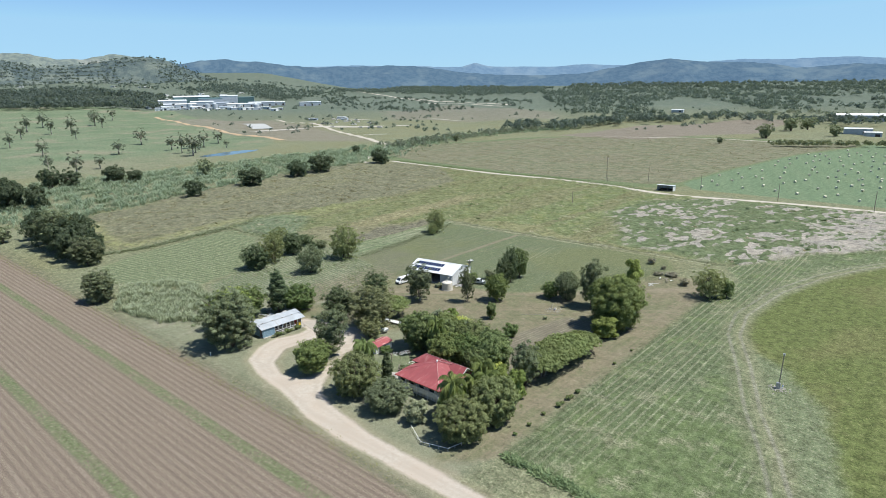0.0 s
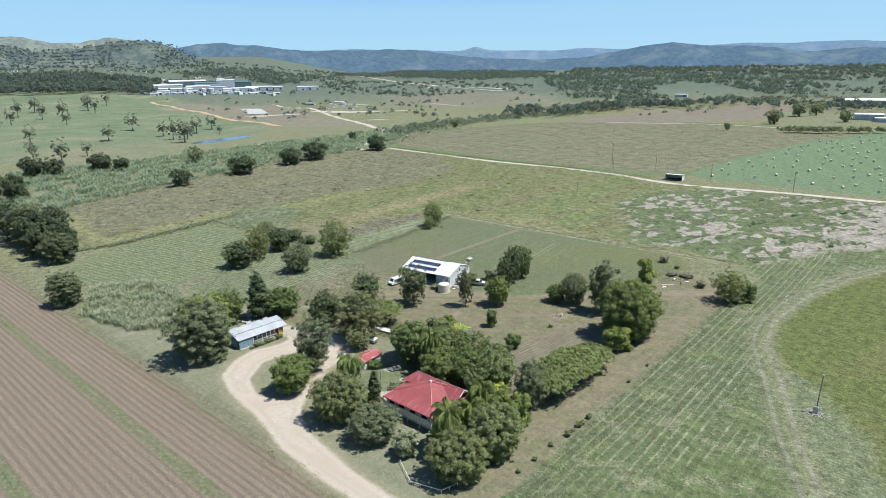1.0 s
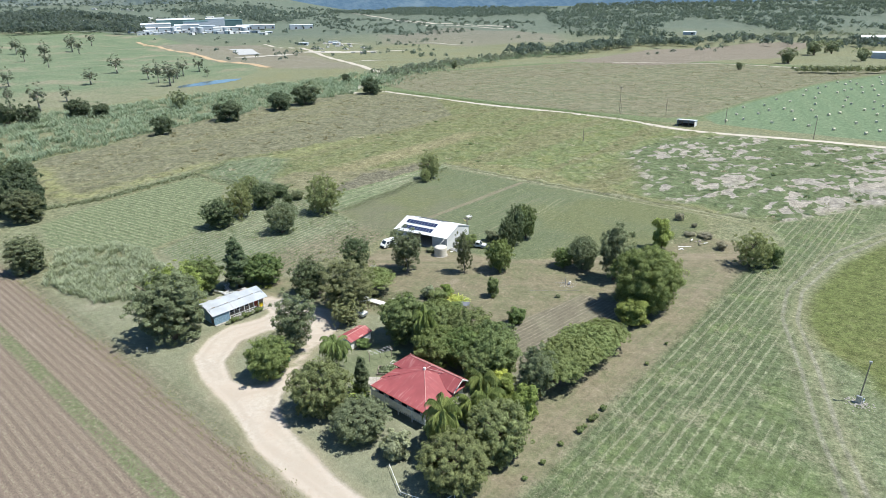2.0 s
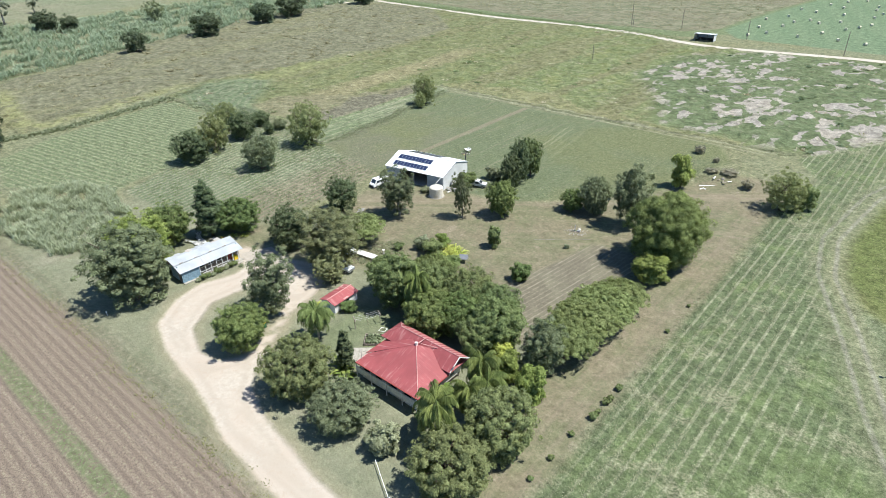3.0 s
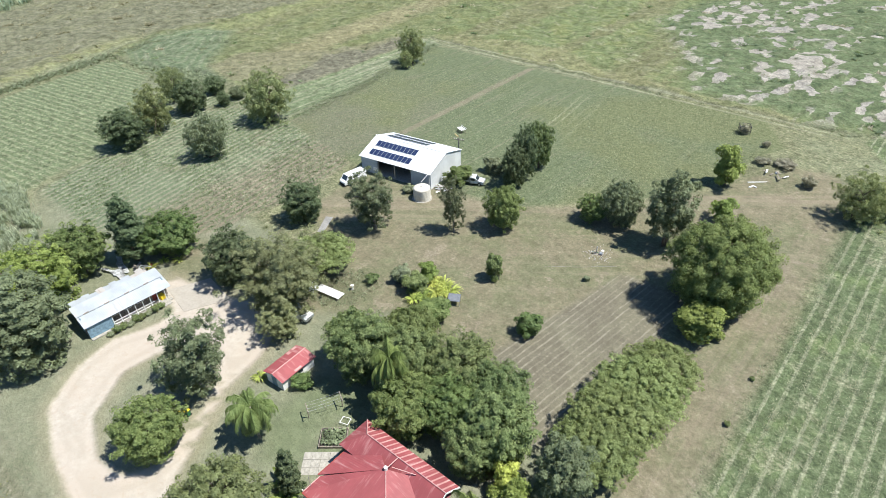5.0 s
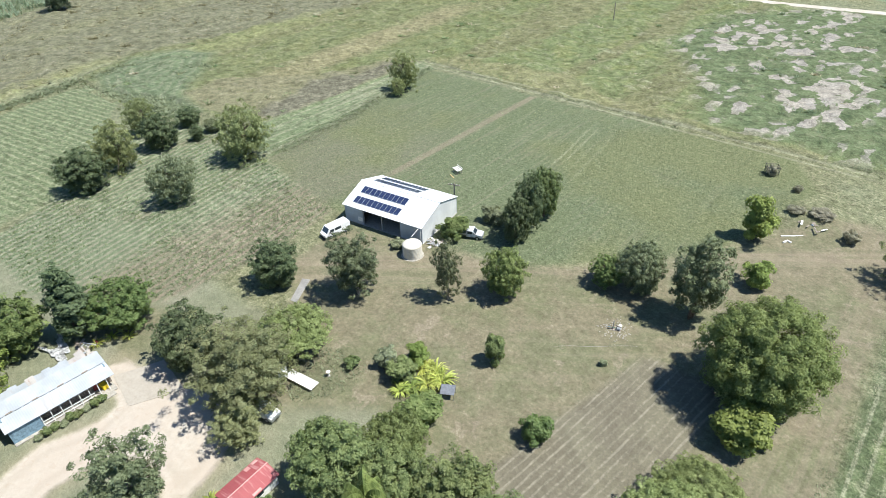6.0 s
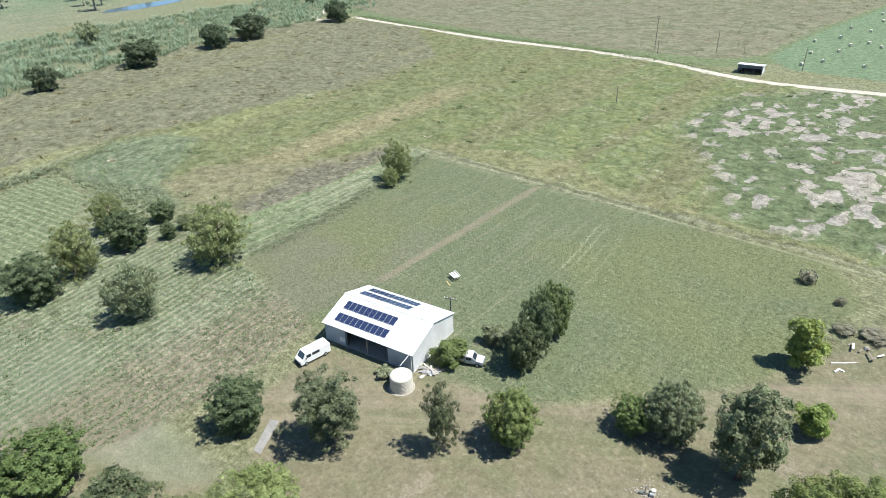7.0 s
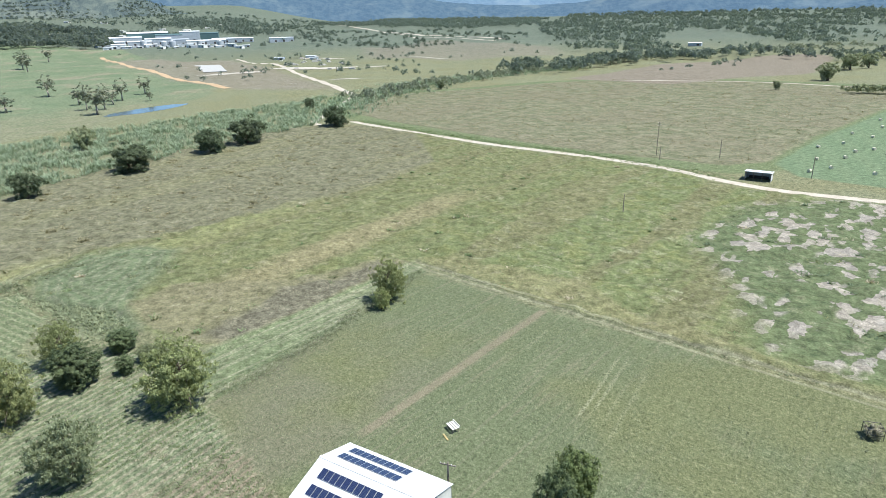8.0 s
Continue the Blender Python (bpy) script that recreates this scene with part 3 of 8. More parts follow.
        wind = m.math("ADD", X, m.math("ADD", m.math("MULTIPLY", Y, 0.141), m.math("MULTIPLY", edge, 0.12)))
        for off, y0, y1, k in ((90.5, 175, 198, 0.7), (88.9, 178, 199, 0.6), (106.3, 188, 200, 0.35), (84.6, 172, 196, 0.3), (86.6, 176, 190, 0.25)):
            ln = m.math("MULTIPLY", m.ramp(m.math("ABSOLUTE", m.math("ADD", wind, off)), 0.12, 0.45, k, 0), m.math("MULTIPLY", m.ramp(Y, y0, y0 + 3), m.ramp(Y, y1 - 3, y1, 1, 0)))
            pas = m.mix(m.math("MULTIPLY", ln, m.ramp(tuft, 0.4, 0.55)), pas, (0.30, 0.295, 0.19))
        pas = m.mix(1.0, pas, (0.85, 0.87, 0.82), "MULTIPLY")
        c = m.mix(mask("pasture", 0.8, 0.5), c, pas)
        scr = m.mix(m.ramp(m.math("ADD", X, m.math("MULTIPLY", edge, 2.0)), -158, -146), three(n_fine, (0.098, 0.128, 0.070), (0.138, 0.164, 0.090), (0.195, 0.205, 0.128)), three(n_fine, (0.122, 0.128, 0.072), (0.158, 0.158, 0.094), (0.215, 0.2, 0.135)))
        scr = m.mix(m.math("MULTIPLY", rows(m.math("ADD", X, m.math("MULTIPLY", Y, 0.18)), 1.5, 0.15), m.ramp(n_fine, 0.35, 0.6, 0.25, 0.95)), scr, m.mix(m.ramp(X, -160, -145), (0.235, 0.225, 0.15), (0.215, 0.175, 0.122)))
        scr = m.mix(m.math("MULTIPLY", m.ramp(n_mid, 0.55, 0.7), 0.5), scr, (0.185, 0.155, 0.105))
        c = m.mix(mask("scrub", 1.2, 0.8), c, scr)
        sm = three(n_fine, (0.098, 0.126, 0.062), (0.132, 0.158, 0.080), (0.185, 0.192, 0.115))
        sm = m.mix(m.math("MULTIPLY", rows(m.math("SUBTRACT", m.math("MULTIPLY", Y, 0.986), m.math("MULTIPLY", X, 0.167)), 1.7), m.ramp(n_fine, 0.38, 0.62)), sm, (0.235, 0.24, 0.145))
        c = m.mix(mask("small", 1.2, 0.8), c, sm)
        # mown lawn, browned off
        lw = three(n_fine, (0.172, 0.158, 0.105), (0.200, 0.184, 0.124), (0.238, 0.220, 0.154))
        lw = m.mix(m.ramp(n_mid, 0.44, 0.6), lw, three(n_fine, (0.140, 0.150, 0.088), (0.168, 0.174, 0.104), (0.200, 0.200, 0.126)))
        lw = m.mix(m.math("MULTIPLY", m.ramp(mown, 0.52, 0.68), m.ramp(n_mid, 0.4, 0.6, 0.05, 0.45)), lw, (0.275, 0.242, 0.178))
        lw = m.mix(m.math("MULTIPLY", m.ramp(mown, 0.46, 0.36), 0.18), lw, (0.135, 0.128, 0.085))
        patchy = m.noise(p, 0.2, 5, 0.7, 0.4)
        lw = m.mix(m.ramp(patchy, 0.5, 0.62, 0.0, 0.55), lw, three(n_fine, (0.132, 0.140, 0.086), (0.155, 0.160, 0.098), (0.19, 0.188, 0.125)))
        lw = m.mix(m.ramp(patchy, 0.43, 0.34, 0.0, 0.65), lw, m.mix(m.ramp(tuft, 0.4, 0.6), (0.235, 0.205, 0.155), (0.305, 0.27, 0.205)))
        belt = m.ramp(m.math("ABSOLUTE", m.math("SUBTRACT", Y, m.math("ADD", m.math("MULTIPLY", X, 0.825), 226.8))), 2.0, 6.5, 1, 0)    # worn way past the trees
        lw = m.mix(m.math("MULTIPLY", belt, m.ramp(mown, 0.42, 0.6, 0.15, 0.75)), lw, (0.262, 0.226, 0.168))
        side = m.math("MULTIPLY", m.ramp(X, -62, -58), m.ramp(along_y, 0.45, 0.62))                          # worn strip beside the crop
        lw = m.mix(m.math("MULTIPLY", side, 0.4), lw, (0.255, 0.215, 0.165))
        stain = m.ramp(m.noise(p, 0.6, 5, 0.75), 0.6, 0.68)
        lw = m.mix(m.math("MULTIPLY", stain, 0.45), lw, (0.26, 0.235, 0.185))
        lw = m.mix(1.0, lw, (0.865, 0.83, 0.765), "MULTIPLY")
        c = m.mix(mask("lawn", 1.5, 1.0), c, lw)
        c = m.mix(m.math("MULTIPLY", mask("garden", 2.0, 0.8), 0.8), c, three(n_mid, (0.118, 0.142, 0.072), (0.142, 0.164, 0.086), (0.178, 0.186, 0.112)))
        furrow = m.math("SINE", m.math("MULTIPLY", m.math("ADD", m.math("SUBTRACT", X, m.math("MULTIPLY", Y, 0.138)), m.math("MULTIPLY", m.noise(p, 0.5, 3), 0.35)), 2 * math.pi / 0.92))
        tl = m.mix(m.math("MULTIPLY", m.ramp(furrow, 0.25, 0.95), m.ramp(m.math("ADD", m.math("MULTIPLY", along_y, 0.6), m.math("MULTIPLY", tuft, 0.4)), 0.42, 0.58, 0.08, 0.9)), m.mix(m.ramp(n_mid, 0.4, 0.6), (0.136, 0.122, 0.084), (0.160, 0.148, 0.098)), (0.250, 0.228, 0.166))
        c = m.mix(mask("tilled", 0.8, 0.6), c, m.mix(m.math("MULTIPLY", n_fine, 0.35), tl, (0.17, 0.145, 0.1)))
        verge = m.math("MULTIPLY", m.ramp(m.attr("plough"), -6.5, -0.5), m.ramp(m.math("ADD", m.math("MULTIPLY", along_x, 0.7), m.math("MULTIPLY", tuft, 0.3)), 0.40, 0.56, 0.0, 0.85))
        c = m.mix(verge, c, three(n_fine, (0.108, 0.108, 0.062), (0.150, 0.142, 0.088), (0.205, 0.188, 0.128)))
        # ploughed soil
        pl = m.mix(speck, (0.168, 0.130, 0.094), (0.244, 0.196, 0.145))
        pl = m.mix(m.math("MULTIPLY", rows(Y, 1.25), m.ramp(m.math("ADD", m.math("MULTIPLY", along_x, 0.6), m.math("MULTIPLY", n_fine, 0.4)), 0.38, 0.62, 0.1, 0.65)), pl, (0.122, 0.094, 0.069))
        pl = m.mix(m.math("MULTIPLY", m.math("MULTIPLY", rows(m.math("ADD", Y, 0.6), 1.25, 0.2), m.ramp(tuft, 0.52, 0.62)), 0.6), pl, (0.21, 0.205, 0.125))
        pl = m.mix(m.math("MULTIPLY", m.ramp(along_x, 0.5, 0.68), 0.4), pl, (0.265, 0.218, 0.165))
        green = m.math("MULTIPLY", m.ramp(m.math("ABSOLUTE", m.math("SUBTRACT", m.math("FRACT", m.math("DIVIDE", m.math("ADD", Y, 9 * 19 + 9.5 - 47.8), 19.0)), 0.5)), 0.04, 0.09, 1, 0), m.ramp(m.math("ADD", m.math("MULTIPLY", n_mid, 0.35), m.math("MULTIPLY", tuft, 0.65)), 0.40, 0.52))
        pl = m.mix(green, pl, three(n_fine, (0.092, 0.118, 0.052), (0.135, 0.152, 0.075), (0.19, 0.185, 0.115)))
        c = m.mix(mask("plough", 1.2, 0.7), c, pl)
    c = m.mix(m.math("MULTIPLY", lanes, 0.6), c, (0.24, 0.235, 0.15))
    grit = m.ramp(m.math("ADD", m.math("ADD", m.math("MULTIPLY", tuft, 0.45), m.math("MULTIPLY", n_fine, 0.25)), m.math("MULTIPLY", n_grain, 0.3)), 0.36, 0.64, 0.64, 1.36, False)
    mottle = m.ramp(m.noise(p, 0.5, 5, 0.72), 0.36, 0.64, 0.68, 1.33, False)
    calm = m.math("MAXIMUM", mask("plough", 1, 0.3), m.math("MULTIPLY", mask("pasture", 1, 0.3), 0.75)) if near else 0.0
    grit = m.math("MULTIPLY", grit, m.math("ADD", 1.0, m.math("MULTIPLY", m.math("SUBTRACT", mottle, 1.0), m.math("SUBTRACT", 1.0, calm))))
    shade = m.n("VectorMath")
    shade.operation = "SCALE"
    m.put(shade.inputs[0], c)
    m.put(shade.inputs["Scale"], m.math("ADD", m.math("MULTIPLY", m.math("SUBTRACT", grit, 1.0), m.math("SUBTRACT", 1.0, (m.math("MULTIPLY", m.math("MAXIMUM", mask("lawn", 1.5, 1.0), home), 0.6) if near else 0.0))), 1.0))
    c = m.mix(1.0, shade.outputs[0], (0.99, 1.0, 1.055), "MULTIPLY")
    # pale gravel drive
    if near:
        gr = m.mix(m.ramp(n_fine, 0.3, 0.7), (0.370, 0.328, 0.275), (0.445, 0.395, 0.335))
        gr = m.mix(m.ramp(n_mid, 0.35, 0.65), gr, (0.400, 0.342, 0.282))
        gr = m.mix(m.ramp(m.math("ABSOLUTE", m.math("SUBTRACT", m.attr("drive"), m.math("ADD", 1.5, m.math("MULTIPLY", edge, 0.1)))), 0.1, 0.7, 0.3, 0.0), gr, (0.31, 0.27, 0.215))
        c = m.mix(m.math("MULTIPLY", mask("drive", 1.6, 0.5, -1.2), 0.4), c, (0.33, 0.28, 0.19))
        gr = m.mix(m.math("MULTIPLY", m.ramp(m.noise(m.scaled(p, (1, 1, 1)), 0.9, 5, 0.7, 1.2), 0.54, 0.66), 0.4), gr, (0.36, 0.29, 0.225))
        c = m.mix(mask("drive", 0.55, 0.3), c, gr)
    m.color(c)
    h = m.math("ADD", n_fine, m.math("MULTIPLY", n_grain, 0.5))
    if near:
        h = m.math("ADD", h, m.math("MULTIPLY", m.math("MULTIPLY", m.math("SINE", m.math("MULTIPLY", Y, 2 * math.pi / 1.25)), m.ramp(m.attr("plough"), -1, 1)), 0.28))
        soft = m.math("MAXIMUM", m.ramp(m.attr("drive"), -0.5, 0.5), m.math("MULTIPLY", m.ramp(m.attr("lawn"), -1, 1), 0.6))
        h = m.math("MULTIPLY", m.math("ADD", h, tuft), m.math("SUBTRACT", 1.0, m.math("MULTIPLY", soft, 0.85)))
    if far:
        h = m.math("ADD", h, m.math("MULTIPLY", m.math("MULTIPLY", coarse, m.ramp(m.attr("farfield"), 0, 3)), 6.0))
    h = m.math("ADD", h, m.math("MULTIPLY", m.math("MULTIPLY", billow, m.ramp(m.math("MAXIMUM", m.attr("dry"), m.attr("middle")), -1.5, 0)), 5.5))
    m.bump(h, 0.75, 0.22)
    return m.mat


ground_me.materials.append(ground_material("ground_near", True))
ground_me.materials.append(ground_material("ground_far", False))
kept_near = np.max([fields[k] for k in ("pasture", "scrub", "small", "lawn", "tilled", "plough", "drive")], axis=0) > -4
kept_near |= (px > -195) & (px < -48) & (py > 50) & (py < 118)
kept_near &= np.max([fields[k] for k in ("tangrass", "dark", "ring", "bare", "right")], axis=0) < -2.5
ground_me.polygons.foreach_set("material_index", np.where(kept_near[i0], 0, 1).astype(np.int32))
ground = tagged(new("ground", ground_me), "flat farmland ground of fields, mown lawn and gravel drive", "ground", kind="structure")

# ---- far hills ----


# distance haze is put into the hills: bluish base colours and emission
def hill_material(name, dark, light, bare, haze_glow, amount):
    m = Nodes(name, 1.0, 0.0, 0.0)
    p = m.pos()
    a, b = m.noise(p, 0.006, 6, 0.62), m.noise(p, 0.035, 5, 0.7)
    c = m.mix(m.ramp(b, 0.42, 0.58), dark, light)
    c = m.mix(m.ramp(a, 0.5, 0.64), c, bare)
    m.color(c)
    m.put(m.bsdf.inputs["Emission Color"], haze_glow)
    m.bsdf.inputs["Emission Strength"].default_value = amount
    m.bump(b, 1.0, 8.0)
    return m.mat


def hill_range(name, dist, depth, crest, mat, label, rough=18.0):
    """A long ridge: crest rows are azimuth in degrees (from +x) and height."""
    az = np.array([c[0] for c in crest])[::-1]
    hz = np.array([c[1] for c in crest])[::-1]
    A = np.linspace(az[0], az[-1], 420)
    H = np.interp(A, az, hz)
    R = np.linspace(-1, 1, 26)
    v = []
    for r in R:
        fall = (1 - abs(r)) ** 0.8 if r < 0 else (1 - abs(r)) ** 1.2
        for a, h in zip(A, H):
            d = dist + depth * r
            x, y = d * math.cos(radians(a)), d * math.sin(radians(a))
            g = noise.fractal(Vector((x * 0.0035, y * 0.0035, 3.0)), 0.9, 2.1, 5)
            g2 = noise.noise(Vector((a * 1.4, 2.0, 1.0)))
            z = h * fall * (1 + 0.10 * g * (1 - fall) * 3) + rough * g * 0.35 * fall + rough * 0.12 * g2 * fall - 14 * (1 - fall)
            v.append((x, y, z))
    n = len(A)
    i = (np.arange(len(R) - 1)[:, None] * n + np.arange(n - 1)[None, :]).ravel()
    me = fast_mesh(name, v, np.stack([i, i + 1, i + n + 1, i + n], 1), mat, smooth=True)
    return tagged(new(name, me), label, "hills", kind="structure")


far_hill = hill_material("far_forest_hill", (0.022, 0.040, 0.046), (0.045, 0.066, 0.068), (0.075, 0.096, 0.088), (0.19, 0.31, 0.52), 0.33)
farther = hill_material("hazy_blue_hill", (0.032, 0.055, 0.075), (0.055, 0.082, 0.10), (0.085, 0.108, 0.118), (0.24, 0.37, 0.56), 0.5)
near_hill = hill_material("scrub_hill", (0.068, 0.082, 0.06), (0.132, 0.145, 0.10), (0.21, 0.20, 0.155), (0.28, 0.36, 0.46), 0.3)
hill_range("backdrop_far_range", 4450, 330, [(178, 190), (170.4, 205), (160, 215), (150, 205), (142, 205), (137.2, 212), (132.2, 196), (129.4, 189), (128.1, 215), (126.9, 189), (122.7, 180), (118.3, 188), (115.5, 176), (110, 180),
           (105.8, 196), (102.6, 184), (98.9, 196), (96.5, 176), (90, 170), (70, 150)], farther, "forested mountain range far behind the plain, tinted blue for haze")
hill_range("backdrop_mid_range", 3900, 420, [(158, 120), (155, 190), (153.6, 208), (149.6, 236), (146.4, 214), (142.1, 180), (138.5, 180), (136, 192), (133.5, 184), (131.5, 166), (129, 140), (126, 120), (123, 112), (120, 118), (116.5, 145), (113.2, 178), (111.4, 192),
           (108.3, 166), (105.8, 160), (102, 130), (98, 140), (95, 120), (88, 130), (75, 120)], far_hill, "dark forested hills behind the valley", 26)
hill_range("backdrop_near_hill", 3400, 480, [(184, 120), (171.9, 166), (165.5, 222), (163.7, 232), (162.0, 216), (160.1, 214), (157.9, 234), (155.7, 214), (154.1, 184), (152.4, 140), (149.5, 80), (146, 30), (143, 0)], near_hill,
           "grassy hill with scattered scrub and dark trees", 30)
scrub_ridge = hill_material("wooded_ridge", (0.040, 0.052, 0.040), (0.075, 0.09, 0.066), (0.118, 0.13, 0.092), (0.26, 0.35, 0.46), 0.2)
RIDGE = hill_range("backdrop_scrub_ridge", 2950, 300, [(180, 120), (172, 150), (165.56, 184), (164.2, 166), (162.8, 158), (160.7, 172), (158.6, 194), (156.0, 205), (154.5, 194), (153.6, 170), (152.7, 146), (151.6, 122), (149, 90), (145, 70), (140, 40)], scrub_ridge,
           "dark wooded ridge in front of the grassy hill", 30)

# ---- far roads and water ----


def ribbon(name, line, width, mat, label, category, lift=0.06, kind="structure"):
    """A road of some width along a line, lying on the ground."""
    pts = []
    for a, b in zip(line, line[1:]):
        k = max(1, int(math.hypot(b[0] - a[0], b[1] - a[1]) / 4))
        pts += [(a[0] + (b[0] - a[0]) * j / k, a[1] + (b[1] - a[1]) * j / k) for j in range(k)]
    pts = np.array(pts + [line[-1]])
    for _ in range(6):
        pts[1:-1] = (pts[:-2] + pts[1:-1] * 2 + pts[2:]) / 4
    tan = np.gradient(pts, axis=0)
    tan /= np.linalg.norm(tan, axis=1)[:, None] + 1e-9
    nor = np.stack([-tan[:, 1], tan[:, 0]], 1)
    v = []
    for k, off in enumerate((-1, -0.55, 0, 0.55, 1)):
        wob = 1 + 0.16 * np.array([noise.noise(Vector((q[0] * 0.12, q[1] * 0.12, k))) for q in pts])
        q = pts + nor * (off * width / 2 * wob)[:, None]
        v.append(np.column_stack([q, mesh_z(q[:, 0], q[:, 1]) + lift * (1 - 0.6 * abs(off))]))
    n = len(pts)
    v = np.concatenate(v)
    i = (np.arange(4)[:, None] * n + np.arange(n - 1)[None, :]).ravel()
    me = fast_mesh(name, v, np.stack([i, i + n, i + n + 1, i + 1], 1), mat, True)
    return tagged(new(name, me), label, category, kind=kind)


def road_material(name, a, b):
    m = Nodes(name, 0.95, 0, 0.1)
    p = m.pos()
    f = m.math("ADD", m.math("MULTIPLY", m.noise(p, 0.25, 5), 0.6), m.math("MULTIPLY", m.noise(p, 2.5, 4), 0.4))
    m.color(m.mix(m.ramp(f, 0.35, 0.65), a, b))
    m.bump(f, 0.4, 0.1)
    return m.mat


dirt = road_material("dirt_road", (0.37, 0.325, 0.265), (0.50, 0.46, 0.395))
clay = road_material("clay_track", (0.36, 0.25, 0.15), (0.46, 0.35, 0.23))
ribbon("road_far", [(-372, 360), (-345, 356), (-320, 353), (-257, 347), (-202, 348), (-171, 346), (-150, 339), (-136, 334.5), (-120, 333), (-75, 341), (-37, 343), (30, 341), (120, 345)], 4.4, dirt, "pale dirt farm road between the fields", "road")
ribbon("road_creek", [(-372, 338), (-388, 340), (-421, 388), (-469, 451)], 5.0, dirt, "pale dirt track from the fields to the creek road", "road", 0.25)
ribbon("road_yard", [(-469, 451), (-519, 478), (-680, 565), (-849, 648), (-1087, 735)], 6.5, dirt, "pale dirt road to the works yard", "road", 0.3)
ribbon("road_paddock", [(-628, 433), (-740, 462), (-854, 490), (-1083, 545), (-1346, 612)], 8.5, clay, "orange clay track beside the green paddock", "road", 0.35)
ribbon("road_works", [(-1620, 1649), (-1248, 1410), (-1098, 1390), (-953, 1333)], 9.0, dirt, "pale haul track beside earthworks", "road", 0.6)
ribbon("road_highway", [(-2335, 2045), (-2024, 1888), (-1708, 1697), (-1347, 1521), (-1172, 1484), (-962, 1381)], 15.0, dirt, "pale earthworks of a new road", "road", 0.8)
ribbon("road_cross", [(-330, 660), (-200, 684), (-80, 700)], 3.0, dirt, "pale farm track along a field", "road", 0.2)


def blob(name, centre, rx, ry, rot, mat, label, category, lift, wob=0.25, seg=48):
    """A patch with a wavering outline, draped on the ground."""
    c_, s_ = math.cos(radians(rot)), math.sin(radians(rot))
    q = [(0.0, 0.0)]
    for ring_ in (0.35, 0.7, 1.0):
        for i in range(seg):
            a = 2 * math.pi * i / seg
            k = ring_ * (1 + wob * noise.noise(Vector((math.cos(a) * 2.4, math.sin(a) * 2.4, centre[0]))))
            q.append((rx * k * math.cos(a), ry * k * math.sin(a)))
    q = np.array(q) @ np.array([[c_, s_], [-s_, c_]]) + np.array(centre)
    v = np.column_stack([q, mesh_z(q[:, 0], q[:, 1]) + lift])
    bm = bmesh.new()
    vs = [bm.verts.new(p) for p in v]
    for i in range(seg):
        bm.faces.new((vs[0], vs[1 + i], vs[1 + (i + 1) % seg]))
        for r in (0, 1):
            a, b = 1 + r * seg, 1 + (r + 1) * seg
            bm.faces.new((vs[a + i], vs[b + i], vs[b + (i + 1) % seg], vs[a + (i + 1) % seg]))
    return tagged(part(name, bm, mat, None), label, category, kind="structure")


water = Nodes("pond_water", 0.12, 0.0, 0.6)
water.color(water.mix(water.ramp(water.noise(water.pos(), 0.3, 3), 0.4, 0.6), (0.06, 0.085, 0.10), (0.10, 0.13, 0.15)))
blob("water_dam", (-551, 317), 12, 36, 14, water.mat, "small farm dam with blue-grey water", "water", 0.12)
pale_yard = road_material("yard_gravel", (0.33, 0.30, 0.25), (0.48, 0.45, 0.39))
for cx, cy, rx, ry, rot in ((-805, 551, 38, 9, 35), (-760, 640, 52, 14, 40), (-905, 770, 44, 14, 30), (-690, 690, 18, 5, 40), (-760, 870, 34, 5, 10), (-590, 548, 16, 6, 30), (-130, 1085, 60, 24, 10)):
    blob("yard", (cx, cy), rx, ry, rot, pale_yard, "pale gravel work yard", "yard", 0.3, 0.6)
concrete_far = road_material("grey_hardstand", (0.34, 0.34, 0.33), (0.42, 0.42, 0.41))
q = [(-980, 595), (-968, 630), (-858, 573), (-881, 552)]
tagged(part("hardstand", slab([(x, y, float(mesh_z(x, y)) + 0.7) for x, y in q], 0.6), concrete_far, None), "pale grey concrete hardstand on the plain", "paving", kind="structure")

